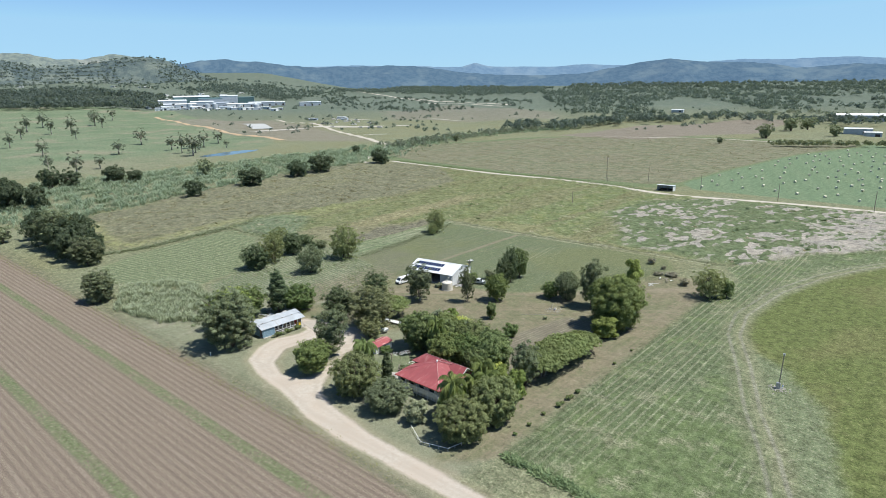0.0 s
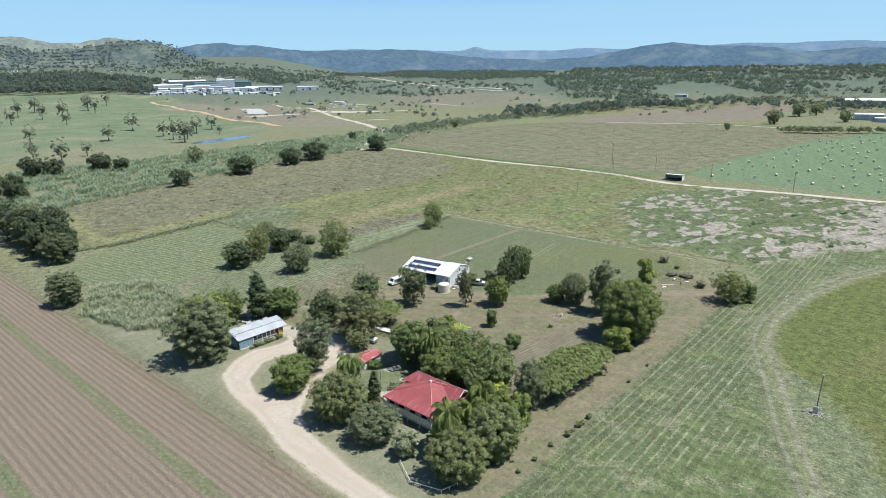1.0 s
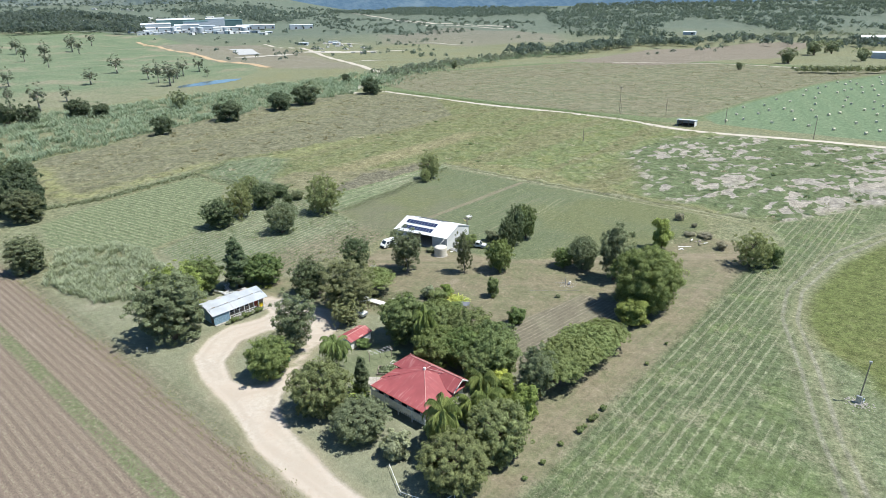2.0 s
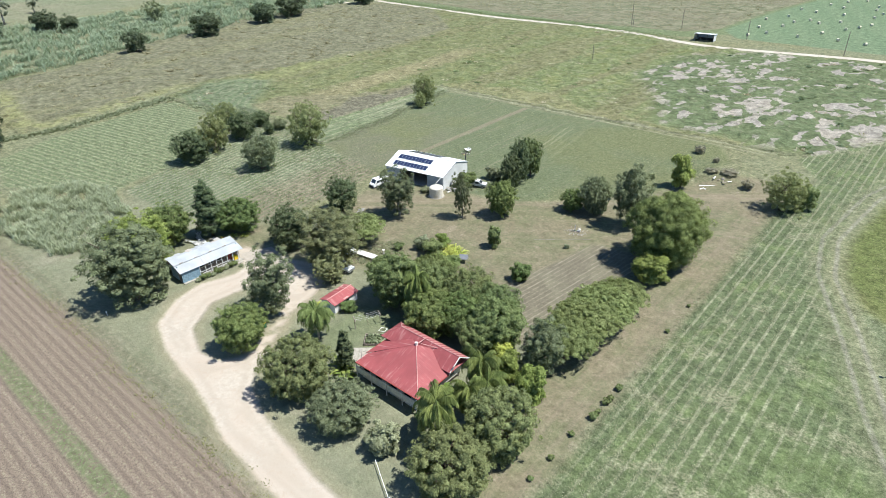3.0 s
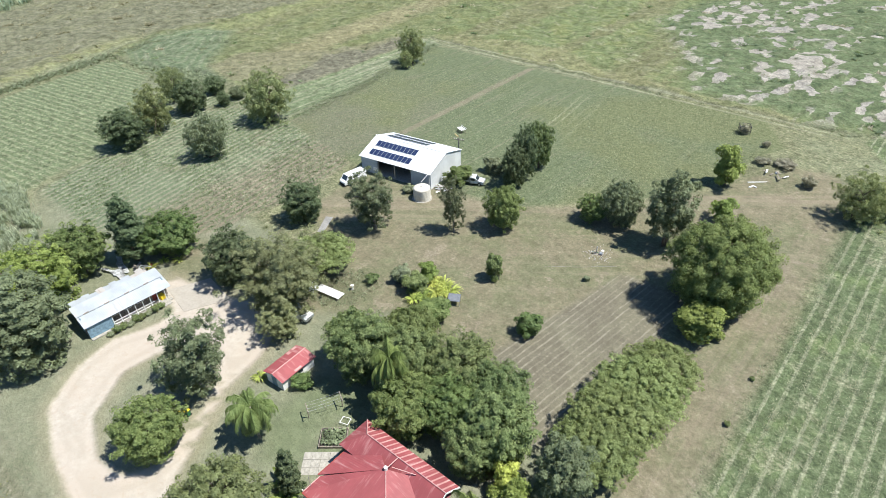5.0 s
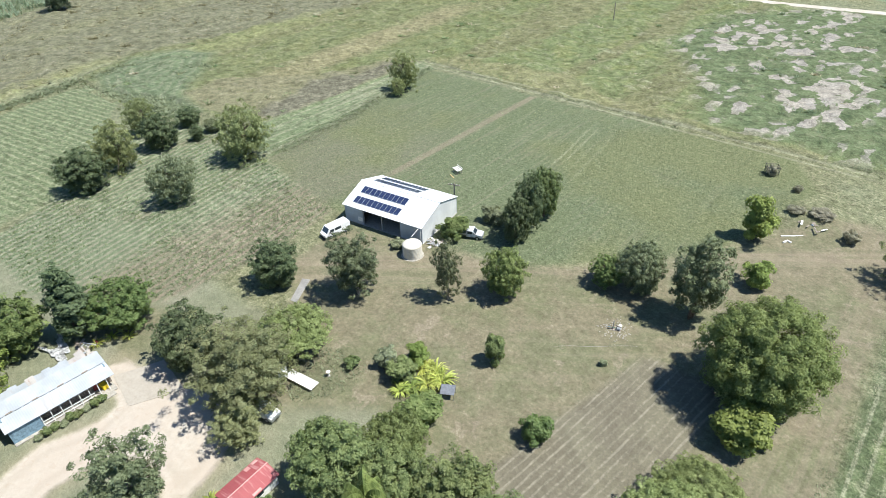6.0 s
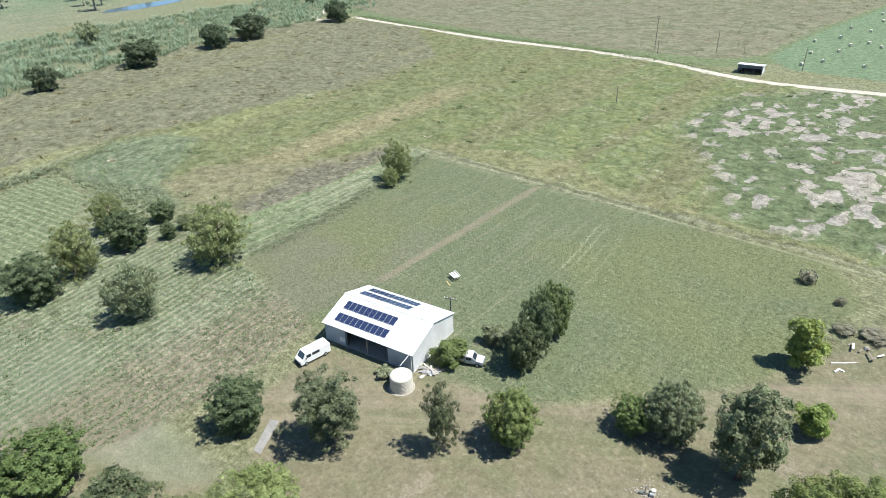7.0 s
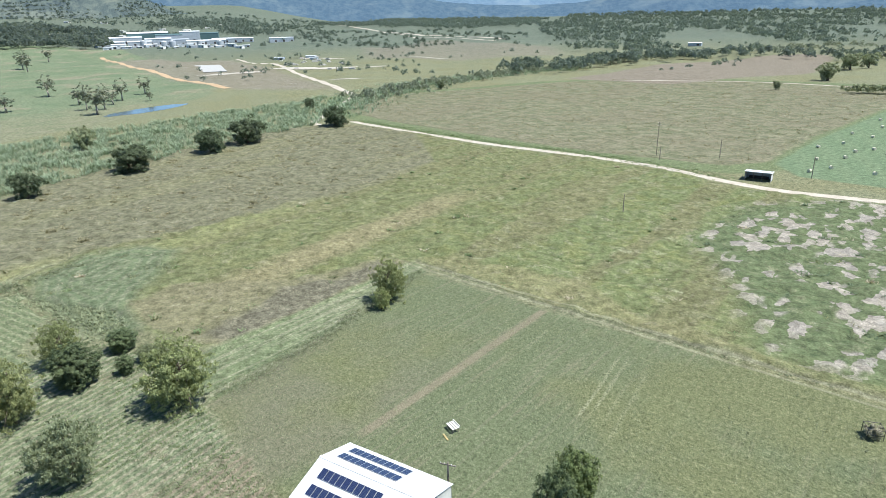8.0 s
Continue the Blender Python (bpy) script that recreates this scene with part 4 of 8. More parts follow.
# ---- trees ----
bark = plain("bark", (0.16, 0.125, 0.095), 0.9, grain=0.3, scale=4, bump=0.6)
pale_bark = plain("pale_bark", (0.33, 0.29, 0.245), 0.85, grain=0.25, scale=3, bump=0.4)
LEAF = {
    "deep": leaf_mat("leaf_deep", (0.098, 0.138, 0.052), (0.236, 0.280, 0.116)),
    "mid": leaf_mat("leaf_mid", (0.108, 0.140, 0.043), (0.246, 0.282, 0.100)),
    "feather": leaf_mat("leaf_feather", (0.150, 0.186, 0.066), (0.265, 0.312, 0.128)),
    "bright": leaf_mat("leaf_bright", (0.086, 0.131, 0.041), (0.198, 0.250, 0.092)),
    "yellow": leaf_mat("leaf_yellow", (0.235, 0.272, 0.062), (0.520, 0.560, 0.150)),
    "lime": leaf_mat("leaf_lime", (0.132, 0.179, 0.043), (0.283, 0.340, 0.099)),
    "grey": leaf_mat("leaf_grey", (0.129, 0.154, 0.083), (0.265, 0.296, 0.172)),
    "silver": leaf_mat("leaf_silver", (0.142, 0.174, 0.096), (0.290, 0.330, 0.200)),
    "inky": leaf_mat("leaf_inky", (0.046, 0.066, 0.036), (0.112, 0.142, 0.078)),
    "dark": leaf_mat("leaf_dark", (0.067, 0.095, 0.047), (0.157, 0.198, 0.099)),
    "rust": leaf_mat("leaf_rust", (0.149, 0.170, 0.098), (0.316, 0.342, 0.214)),
    "gum": leaf_mat("leaf_gum", (0.150, 0.172, 0.130), (0.240, 0.265, 0.205), 0.9, 0.5),
    "leafy": leaf_mat("leaf_leafy", (0.100, 0.144, 0.046), (0.230, 0.285, 0.104)),
    "casu": leaf_mat("leaf_casu", (0.140, 0.155, 0.072), (0.290, 0.310, 0.160)),
    "mango": leaf_mat("leaf_mango", (0.116, 0.142, 0.060), (0.256, 0.288, 0.126)),
    "willow": leaf_mat("leaf_willow", (0.154, 0.183, 0.077), (0.335, 0.366, 0.175)),
    "brush": leaf_mat("leaf_brush", (0.190, 0.180, 0.128), (0.350, 0.330, 0.240)),
    "oldleaf": leaf_mat("leaf_old", (0.092, 0.112, 0.058), (0.210, 0.236, 0.132)),
    # far woods: distance haze is put into this pale blue-grey leaf colour
    "farwood": leaf_mat("leaf_far_haze", (0.098, 0.126, 0.108), (0.168, 0.206, 0.182), 0.95, 0.5),
    "palm": leaf_mat("leaf_palm", (0.098, 0.136, 0.040), (0.262, 0.308, 0.100)),
}


def leaf_tris(c, nrm, size, long, r, droop=0.0):
    """Pointed leaf sprays at points c that face nrm, one triangle each."""
    n = len(c)
    nrm = nrm / (np.linalg.norm(nrm, axis=1)[:, None] + 1e-9)
    t = np.cross(nrm, r.normal(size=(n, 3)))
    if droop:
        t = t * (1 - droop) + np.array([0, 0, -1.0]) * droop
    t /= np.linalg.norm(t, axis=1)[:, None] + 1e-9
    b = np.cross(nrm, t)
    b /= np.linalg.norm(b, axis=1)[:, None] + 1e-9
    s = (size * r.uniform(0.6, 1.4, n))[:, None]
    v = np.stack([c - t * s * long + b * s * 0.5, c - t * s * long - b * s * 0.5, c + t * s * long], 1).reshape(-1, 3)
    return v, np.arange(3 * n).reshape(-1, 3)


def crown_points(r, W, H, z0, clumps, leaves, rc, shape, fill=0.25, bumpy=1.0):
    """Leaf points and normals on clumps spread over a crown's envelope."""
    u = r.normal(size=(clumps, 3))
    u /= np.linalg.norm(u, axis=1)[:, None]
    low = u[:, 2] < 0
    u[low, :2] *= (np.clip(0.92 / (np.linalg.norm(u[low, :2], axis=1) + 0.12), 0, 1.6) * r.uniform(0.8, 1.0, low.sum()))[:, None]
    u[low, 2] *= 0.85
    k = np.where(r.random(clumps) < fill, r.uniform(0.3, 0.75, clumps), r.uniform(0.72, 1.02, clumps))
    zc, a, b = z0 + (H - z0) * 0.46, W / 2 - rc * 0.75, (H - z0) * 0.54 - rc * 0.6
    bump = 1 + bumpy * (0.16 * np.sin(u[:, 0] * 5 + r.uniform(0, 6)) * np.cos(u[:, 1] * 4 + r.uniform(0, 6)) + r.normal(0, 0.13, clumps))
    c = u * k[:, None] * bump[:, None] * np.array([a, a, b])
    if shape == "cone":
        f = (c[:, 2] / b + 1) / 2
        c[:, :2] *= (1.25 - 0.95 * np.clip(f, 0, 1))[:, None]
    elif shape == "flat":
        c[:, 2] = np.abs(c[:, 2]) * 0.75 + b * 0.05
    c[:, 2] += zc
    rad = rc * r.uniform(0.65, 1.3, clumps)
    d = r.normal(size=(clumps, leaves, 3))
    d /= np.linalg.norm(d, axis=2)[:, :, None]
    out = u * 0.55 + np.array([0, 0, 0.35])
    d = d + out[:, None, :] * 0.7
    d /= np.linalg.norm(d, axis=2)[:, :, None]
    p = c[:, None, :] + d * rad[:, None, None] * r.uniform(0.55, 1.05, (clumps, leaves, 1)) * np.array([1, 1, 0.8])
    nr = d * 0.8 + out[:, None, :] * 0.5 + r.normal(0, 0.38, d.shape) + np.array([0, 0, 0.3])
    p, nr = p.reshape(-1, 3), nr.reshape(-1, 3)
    p[:, 2] = np.maximum(p[:, 2], 0.12)
    return p, nr, c


def trunk_mesh(name, r, H, W, z0, centres, mat, girth, stems=1):
    bm = bmesh.new()
    top = z0 + (H - z0) * 0.45
    for s in range(stems):
        ox, oy = (0, 0) if stems == 1 else (math.cos(s * 2.4) * girth * 1.3, math.sin(s * 2.4) * girth * 1.3)
        lean = Vector((r.normal(0, 0.05) * H + ox * 2, r.normal(0, 0.05) * H + oy * 2, top))
        mid = Vector((ox, oy, 0)).lerp(lean, 0.5) + Vector((r.normal(0, 0.1), r.normal(0, 0.1), 0))
        add_tube(bm, (ox, oy, -0.2), mid, girth * 1.25, girth * 0.85, 8)
        add_tube(bm, mid, lean, girth * 0.85, girth * 0.5, 7)
        for c in centres[r.permutation(len(centres))[: 9 // stems + 3]]:
            j = mid.lerp(lean, r.uniform(0.1, 0.95))
            e = Vector(c)
            k = j.lerp(e, 0.5) + Vector((0, 0, 0.08 * H * r.random()))
            add_tube(bm, j, k, girth * 0.38, girth * 0.24, 5)
            add_tube(bm, k, e, girth * 0.24, girth * 0.08, 5)
    return bm_mesh(name, bm, mat, True)


def tree_proto(seed, leaf, W, H, z0, clumps, leaves, rc, size, long=0.75, shape="round", girth=0.25, stems=1, wood=bark, droop=0.0, fill=0.25, bumpy=1.0):
    """Meshes of one tree: trunk with limbs, and the crown of leaf sprays."""
    r = np.random.default_rng(seed)
    if H < 20 and size < 0.3 and clumps > 80:                        # many small sprays rather than a few large ones
        clumps, leaves, rc, size = int(clumps * 2.3), int(leaves / 2.3), rc * 0.66, size * 0.9
    p, nr, c = crown_points(r, W, H, z0, clumps, leaves, rc, shape, fill, bumpy)
    v, f = leaf_tris(p, nr, size, long, r, droop)
    return trunk_mesh("trunk", r, H, W, z0, c, wood, girth, stems), fast_mesh("crown", v, f, LEAF[leaf]), W, H


def plant_tree(name, proto, x, y, h, w, label, category="tree", group="", turn=None):
    tr, cr, W, H = proto
    e = thing(name, (x, y, float(ground_z(x, y))), 0, label, category, group)
    e.matrix_world = pose(x, y, float(ground_z(x, y)), 0, 0, rng.uniform(0, 360) if turn is None else turn) @ Matrix.Diagonal((w / W, w / W, h / H, 1))
    part("trunk", tr, None, e)
    part("crown", cr, None, e)
    return e


P = {
    "broad": tree_proto(1, "mid", 16, 13.5, 0.5, 480, 290, 1.35, 0.178, 0.75, "round", 0.5, 1, fill=0.1, bumpy=0.45),
    "dome": tree_proto(2, "mango", 10, 8, 0.3, 320, 140, 0.72, 0.155, 0.75, "round", 0.3, 2, fill=0.12, bumpy=0.35),
    "domegrey": tree_proto(3, "grey", 10, 8, 0.3, 330, 130, 0.72, 0.145, 0.85, "round", 0.28, 2, fill=0.15, bumpy=0.5),
    "clump": tree_proto(4, "deep", 9, 9, 0.8, 260, 135, 0.85, 0.172, 0.75, "round", 0.3, 1, fill=0.2, bumpy=0.75),
    "clumpmid": tree_proto(5, "leafy", 9, 8, 0.6, 250, 135, 0.82, 0.172, 0.75, "round", 0.3, 1, fill=0.2, bumpy=0.7),
    "flat": tree_proto(6, "feather", 10, 6, 0.6, 420, 108, 0.56, 0.120, 0.95, "flat", 0.3, 2, fill=0.2, bumpy=0.3),
    "airy": tree_proto(7, "oldleaf", 9, 12, 1.2, 120, 140, 0.95, 0.179, 1.0, "round", 0.22, 1, pale_bark, fill=0.4),
    "airydeep": tree_proto(8, "oldleaf", 9, 11, 1.0, 95, 175, 1.06, 0.210, 0.9, "round", 0.24, 2, fill=0.4),
    "conifer": tree_proto(9, "dark", 6, 13, 0.6, 100, 164, 0.89, 0.200, 0.9, "cone", 0.22, 1),
    "willow": tree_proto(10, "willow", 10, 11, 0.4, 170, 95, 0.9, 0.17, 1.2, "round", 0.3, 2, droop=0.6, fill=0.35),
    "willowgrey": tree_proto(11, "silver", 9, 9, 0.3, 160, 95, 0.85, 0.17, 1.2, "round", 0.28, 2, droop=0.6),
    "darkround": tree_proto(12, "dark", 9, 8.5, 0.4, 240, 80, 0.78, 0.2, 0.85, "round", 0.28, 1, bumpy=0.7),
    "bright": tree_proto(13, "bright", 7, 6, 0.3, 210, 120, 0.62, 0.145, 0.75, "round", 0.2, 2, bumpy=0.8),
    "bush": tree_proto(14, "bright", 4, 4, 0.1, 44, 123, 0.71, 0.196, 0.75, "round", 0.09, 3),
    "bushgrey": tree_proto(15, "rust", 4, 3.5, 0.1, 38, 108, 0.65, 0.184, 0.9, "round", 0.08, 3),
    "yellow": tree_proto(16, "yellow", 5, 4, 0.1, 50, 131, 0.71, 0.196, 0.9, "round", 0.09, 3),
    "lime": tree_proto(17, "lime", 5, 5, 0.2, 56, 123, 0.77, 0.218, 0.8, "round", 0.12, 2),
    "weed": tree_proto(21, "deep", 2, 1.6, 0.05, 14, 70, 0.42, 0.16, 0.8, "round", 0.05, 3),
    "shrubdeep": tree_proto(22, "deep", 4, 4, 0.1, 40, 130, 0.66, 0.2, 0.8, "round", 0.08, 3),
    "oldtree": tree_proto(23, "oldleaf", 9, 11, 0.3, 280, 135, 0.78, 0.155, 0.95, "round", 0.3, 2, fill=0.25, bumpy=0.9),
    "lime2": tree_proto(24, "lime", 9, 8, 0.4, 230, 103, 0.75, 0.175, 0.85, "round", 0.25, 2, bumpy=0.9),
    "casu": tree_proto(25, "casu", 9, 12, 1.0, 300, 150, 0.80, 0.112, 1.25, "round", 0.22, 2, fill=0.35, bumpy=1.5),
    "brush": tree_proto(26, "brush", 4, 3, 0.05, 30, 90, 0.6, 0.15, 1.3, "round", 0.06, 3, fill=0.4, bumpy=1.4),
    "gum": tree_proto(18, "gum", 10, 16, 4.6, 46, 44, 0.95, 0.34, 1.0, "round", 0.42, 1, pale_bark, fill=0.4, bumpy=1.3),
    "fardark": tree_proto(19, "inky", 15, 12, 0.3, 105, 46, 1.35, 0.5, 0.8, "round", 0.4, 2),
    "fargrey": tree_proto(20, "grey", 14, 12, 0.5, 90, 36, 1.35, 0.5, 0.8, "round", 0.4, 2),
}
# x, y, height, width
plant_tree("rain_tree", P["broad"], -63.4, 138.2, 13.6, 15.2, "huge rounded green shade tree casting deep shadow on lawn")
plant_tree("shrub", P["lime"], -62.4, 130.8, 5.4, 7.8, "yellow-green leafy shrub under the shade tree", "shrub")
for x, y, h, w in ((-63.2, 103.0, 6.0, 10.6), (-63.4, 108.0, 6.3, 11.8), (-63.2, 113.4, 6.1, 12.2), (-62.8, 118.8, 5.0, 10.6)):
    plant_tree("poinciana_tree", P["flat"], x, y, h, w, "spreading flat-topped feathery green tree in a row", "tree", "row of spreading trees")
plant_tree("upright_tree", P["airydeep"], -63.6, 97.2, 9.2, 7.0, "grey-green upright tree at the end of the row")
for x, y, h, w, k in ((-92.9, 97.2, 9.6, 9.6, "clump"), (-90.4, 103.4, 7.7, 8.4, "flat"), (-82.9, 94.4, 7.6, 8.6, "clumpmid"), (-81.2, 102.2, 8.4, 9.6, "clump"),
                      (-72.0, 97.8, 9.0, 8.6, "clump"), (-78.6, 97.4, 7.4, 8.2, "clumpmid"), (-95.4, 97.8, 8.6, 7.4, "flat"), (-86.8, 99.4, 8.6, 8.6, "clump"), (-75.2, 102.4, 8.0, 7.8, "clump"), (-73.4, 94.6, 7.2, 6.4, "clump")):
    plant_tree("shade_tree", P[k], x, y, h, w, "dense dark green shade tree in the grove behind the house", "tree", "grove behind the house")
for x, y, h, w, k, n, l in ((-60.2, 82.2, 8.8, 9.8, "dome", "mango_tree", "dense dark green garden tree beside the house"),
                            (-61.2, 74.0, 7.6, 10.4, "dome", "garden_tree", "dense leafy garden tree on the house corner"),
                            (-61.8, 91.4, 6.4, 5.2, "lime", "garden_tree", "yellow-green leafy garden tree beside the house"),
                            (-66.6, 92.8, 5.2, 4.2, "lime", "garden_shrub", "bright yellow-green garden shrub behind the house"),
                            (-78.5, 72.6, 6.2, 9.4, "domegrey", "garden_tree", "low grey-green rounded tree in front of the house"),
                            (-88.0, 73.0, 8.8, 10.6, "dome", "mango_tree", "dense dark rounded tree beside the gravel drive"),
                            (-71.3, 72.6, 4.4, 4.8, "bushgrey", "garden_shrub", "pale grey-green shrub on the front lawn"),
                            (-86.3, 80.2, 7.2, 3.6, "conifer", "conifer_tree", "slim dark conifer beside the house steps"),
                            (-102.9, 73.7, 7.4, 8.6, "clumpmid", "island_tree", "rounded leafy tree on the drive island"),
                            (-107.2, 81.9, 12.0, 9.4, "airy", "gum_tree", "tall open grey-green tree on the drive island"),
                            (-129.8, 69.8, 14.0, 14.6, "oldtree", "old_tree", "big dark spreading tree beside the cottage"),
                            (-140.6, 76.2, 10.4, 12.4, "lime2", "garden_tree", "yellow-green tree behind the cottage tree"),
                            (-144.4, 83.9, 8.4, 10.0, "bright", "garden_tree", "bushy bright green tree behind the cottage"),
                            (-140.5, 90.9, 12.2, 7.8, "conifer", "conifer_tree", "tall dark conifer behind the cottage"),
                            (-138.0, 96.0, 7.2, 10.2, "bright", "garden_tree", "bushy bright green tree behind the cottage")):
    plant_tree(n, P[k], x, y, h, w, l, "shrub" if "shrub" in n else "tree")
for x, y, h, w, k, n, l in ((-123.6, 98.2, 8.8, 9.4, "darkround", "yard_tree", "dark rounded tree at the end of the drive"),
                            (-128.1, 115.8, 7.8, 8.2, "darkround", "yard_tree", "dark rounded tree on the brown lawn"),
                            (-111.4, 99.0, 11.8, 12.6, "casu", "casuarina_tree", "tall feathery olive tree shading parked vehicles"),
                            (-107.0, 94.6, 5.8, 5.8, "casu", "casuarina_tree", "small feathery olive tree beside the outbuilding"),
                            (-114.2, 108.4, 5.6, 11.6, "flat", "garden_tree", "low spreading bright green tree"),
                            (-116.2, 122.0, 11.4, 9.2, "airy", "gum_tree", "open grey-green tree in front of the shed"),
                            (-104.6, 129.4, 10.8, 4.6, "airy", "slim_tree", "slim upright dark green tree on the lawn"),
                            (-98.6, 135.6, 8.0, 6.9, "clumpmid", "lawn_tree", "small rounded green tree on the lawn"),
                            (-105.4, 148.2, 8.6, 5.6, "darkround", "paddock_tree", "dark green tree beside the shed"),
                            (-105.8, 152.4, 11.2, 6.0, "darkround", "paddock_tree", "dark green tree beside the shed"),
                            (-106.0, 157.8, 10.0, 6.0, "clump", "paddock_tree", "dark green tree beside the shed"),
                            (-87.9, 147.2, 5.0, 5.6, "bright", "lawn_tree", "small bright green tree on the lawn"),
                            (-83.6, 148.9, 8.6, 7.4, "domegrey", "lawn_tree", "small grey-green tree on the lawn"),
                            (-75.1, 147.8, 13.0, 9.0, "airydeep", "lawn_tree", "dark open tree beside the great shade tree"),
                            (-70.3, 160.4, 4.4, 4.6, "lime", "lawn_shrub", "yellow-green shrub on the brown lawn"),
                            (-74.6, 173.4, 8.0, 6.0, "lime", "paddock_tree", "young yellow-green tree at the paddock corner"),
                            (-52.6, 174.8, 8.6, 10.0, "willow", "corner_tree", "rounded olive-green tree at the field corner"),
                            (-91.6, 123.4, 4.8, 3.4, "shrubdeep", "lawn_shrub", "small dark green bush on the lawn"),
                            (-80.4, 116.4, 3.6, 4.0, "bush", "lawn_shrub", "small round bright green bush on the lawn")):
    plant_tree(n, P[k], x, y, h, w, l, "shrub" if "shrub" in n else "tree")
for x, y, h, w, k in ((-183.0, 111.0, 8.6, 10.6, "darkround"), (-185.6, 119.4, 10.6, 9.8, "willow"), (-189.0, 130.4, 8.0, 9.4, "darkround"), (-163.8, 119.6, 9.2, 9.8, "willowgrey"),
                      (-168.6, 138.6, 11.8, 12.6, "willow"), (-199.0, 131.4, 8.6, 8.4, "willow"), (-195.3, 141.0, 4.6, 6.2, "darkround"), (-187.6, 142.5, 3.2, 4.6, "domegrey"), (-186.0, 137.6, 3.8, 3.6, "darkround"),
                      (-169.4, 189.0, 9.6, 8.6, "willow"), (-167.6, 184.6, 5.0, 4.6, "willow")):
    plant_tree("field_tree", P[k], x, y, h, w, {"darkround": "dark green tree at the field edge", "willow": "drooping olive-green tree at the field edge", "willowgrey": "pale grey-green drooping tree at the field edge",
                                                "domegrey": "grey-green bush at the field edge"}[k], "tree", "trees along the field edge")
for x, y, h, w, k in ((-348.9, 213.7, 13, 20, "fardark"), (-357.4, 255.7, 12.5, 17, "fardark"), (-362.5, 280.1, 14.5, 20, "fardark"), (-424.2, 223.6, 13, 13, "fargrey"), (-339.4, 170.3, 11, 12, "fardark"),
                      (-365.7, 341.7, 13, 18, "fardark"), (-442.4, 383.2, 8, 8, "fardark"), (-444, 168, 12, 17, "fardark"), (-434, 177, 9, 13, "fardark"), (-450, 131, 14, 16, "fardark"), (-442, 140, 12, 14, "fardark"), (-384, 92, 16, 16, "fardark"), (-376, 101, 14, 14, "fardark"), (-398, 92, 17, 18, "fardark"), (-300, 66, 8, 10, "fargrey")):
    plant_tree("creek_tree", P[k], x, y, h, w, "dark rounded tree standing in the creek reeds", "tree", "trees along the creek")
for x, y, h, w, k in ((-236, 76, 10, 12, "oldtree"), (-247, 75, 13, 13, "fardark"), (-258, 77, 15, 15, "fardark"), (-270, 77, 16, 14, "oldtree"), (-282, 77, 15, 15, "fardark"), (-296, 79, 13, 13, "fardark"), (-262, 84, 14, 13, "fardark"),
                      (-276, 86, 13, 13, "fardark"), (-241, 80, 11, 10, "fardark")):
    plant_tree("field_corner_tree", P[k], x, y, h, w, "big dark tree in the thicket at the ploughed field corner", "tree", "trees at the field corner")
plant_tree("field_corner_tree", P["oldtree"], -190.0, 62.6, 9.6, 10.0, "grey-green tree beside the ploughed field", "tree")
for x, y, h, w in ((-686.8, 197.5, 16, 12), (-1037, 341, 26, 17), (-1218, 441, 26, 20), (-646.9, 252.3, 14, 15), (-730.1, 310.9, 19, 16), (-594.2, 290.7, 19, 11), (-559.8, 284.4, 19, 16), (-632.1, 334.1, 17, 13), (-664.1, 369.2, 15, 13), (-641, 303, 14, 13), (-640, 322, 14, 11), (-605.9, 345.5, 9, 7),
                   (-494.1, 161.7, 18, 13), (-530.8, 154.8, 17, 9), (-534.5, 192.4, 11, 9), (-1222, 359, 27, 18), (-1163, 318, 26, 17)):
    plant_tree("paddock_gum", P["gum"], x, y, h, w, "open-crowned gum tree standing in the green paddock", "tree", "gum trees in the paddock")
for x, y, h, w in ((-612, 318, 12, 10), (-585, 300, 14, 12), (-1090, 330, 24, 15), (-1130, 420, 24, 16), (-900, 300, 18, 12), (-820, 205, 17, 12), (-980, 260, 20, 14), (-1300, 470, 24, 18), (-1340, 520, 24, 18), (-1260, 300, 24, 18),
                   (-177.2, 726.5, 17, 19), (-176.8, 832.5, 18, 20), (-165, 861.9, 17, 20), (-122.2, 777.5, 14, 16), (-195.3, 633.6, 8, 7), (-438.8, 525.3, 10, 8)):
    plant_tree("far_gum", P["gum" if x < -500 else "fargrey"], x, y, h, w, "open-crowned grey-green tree far across the fields", "tree", "far field trees")

# ---- palms ----


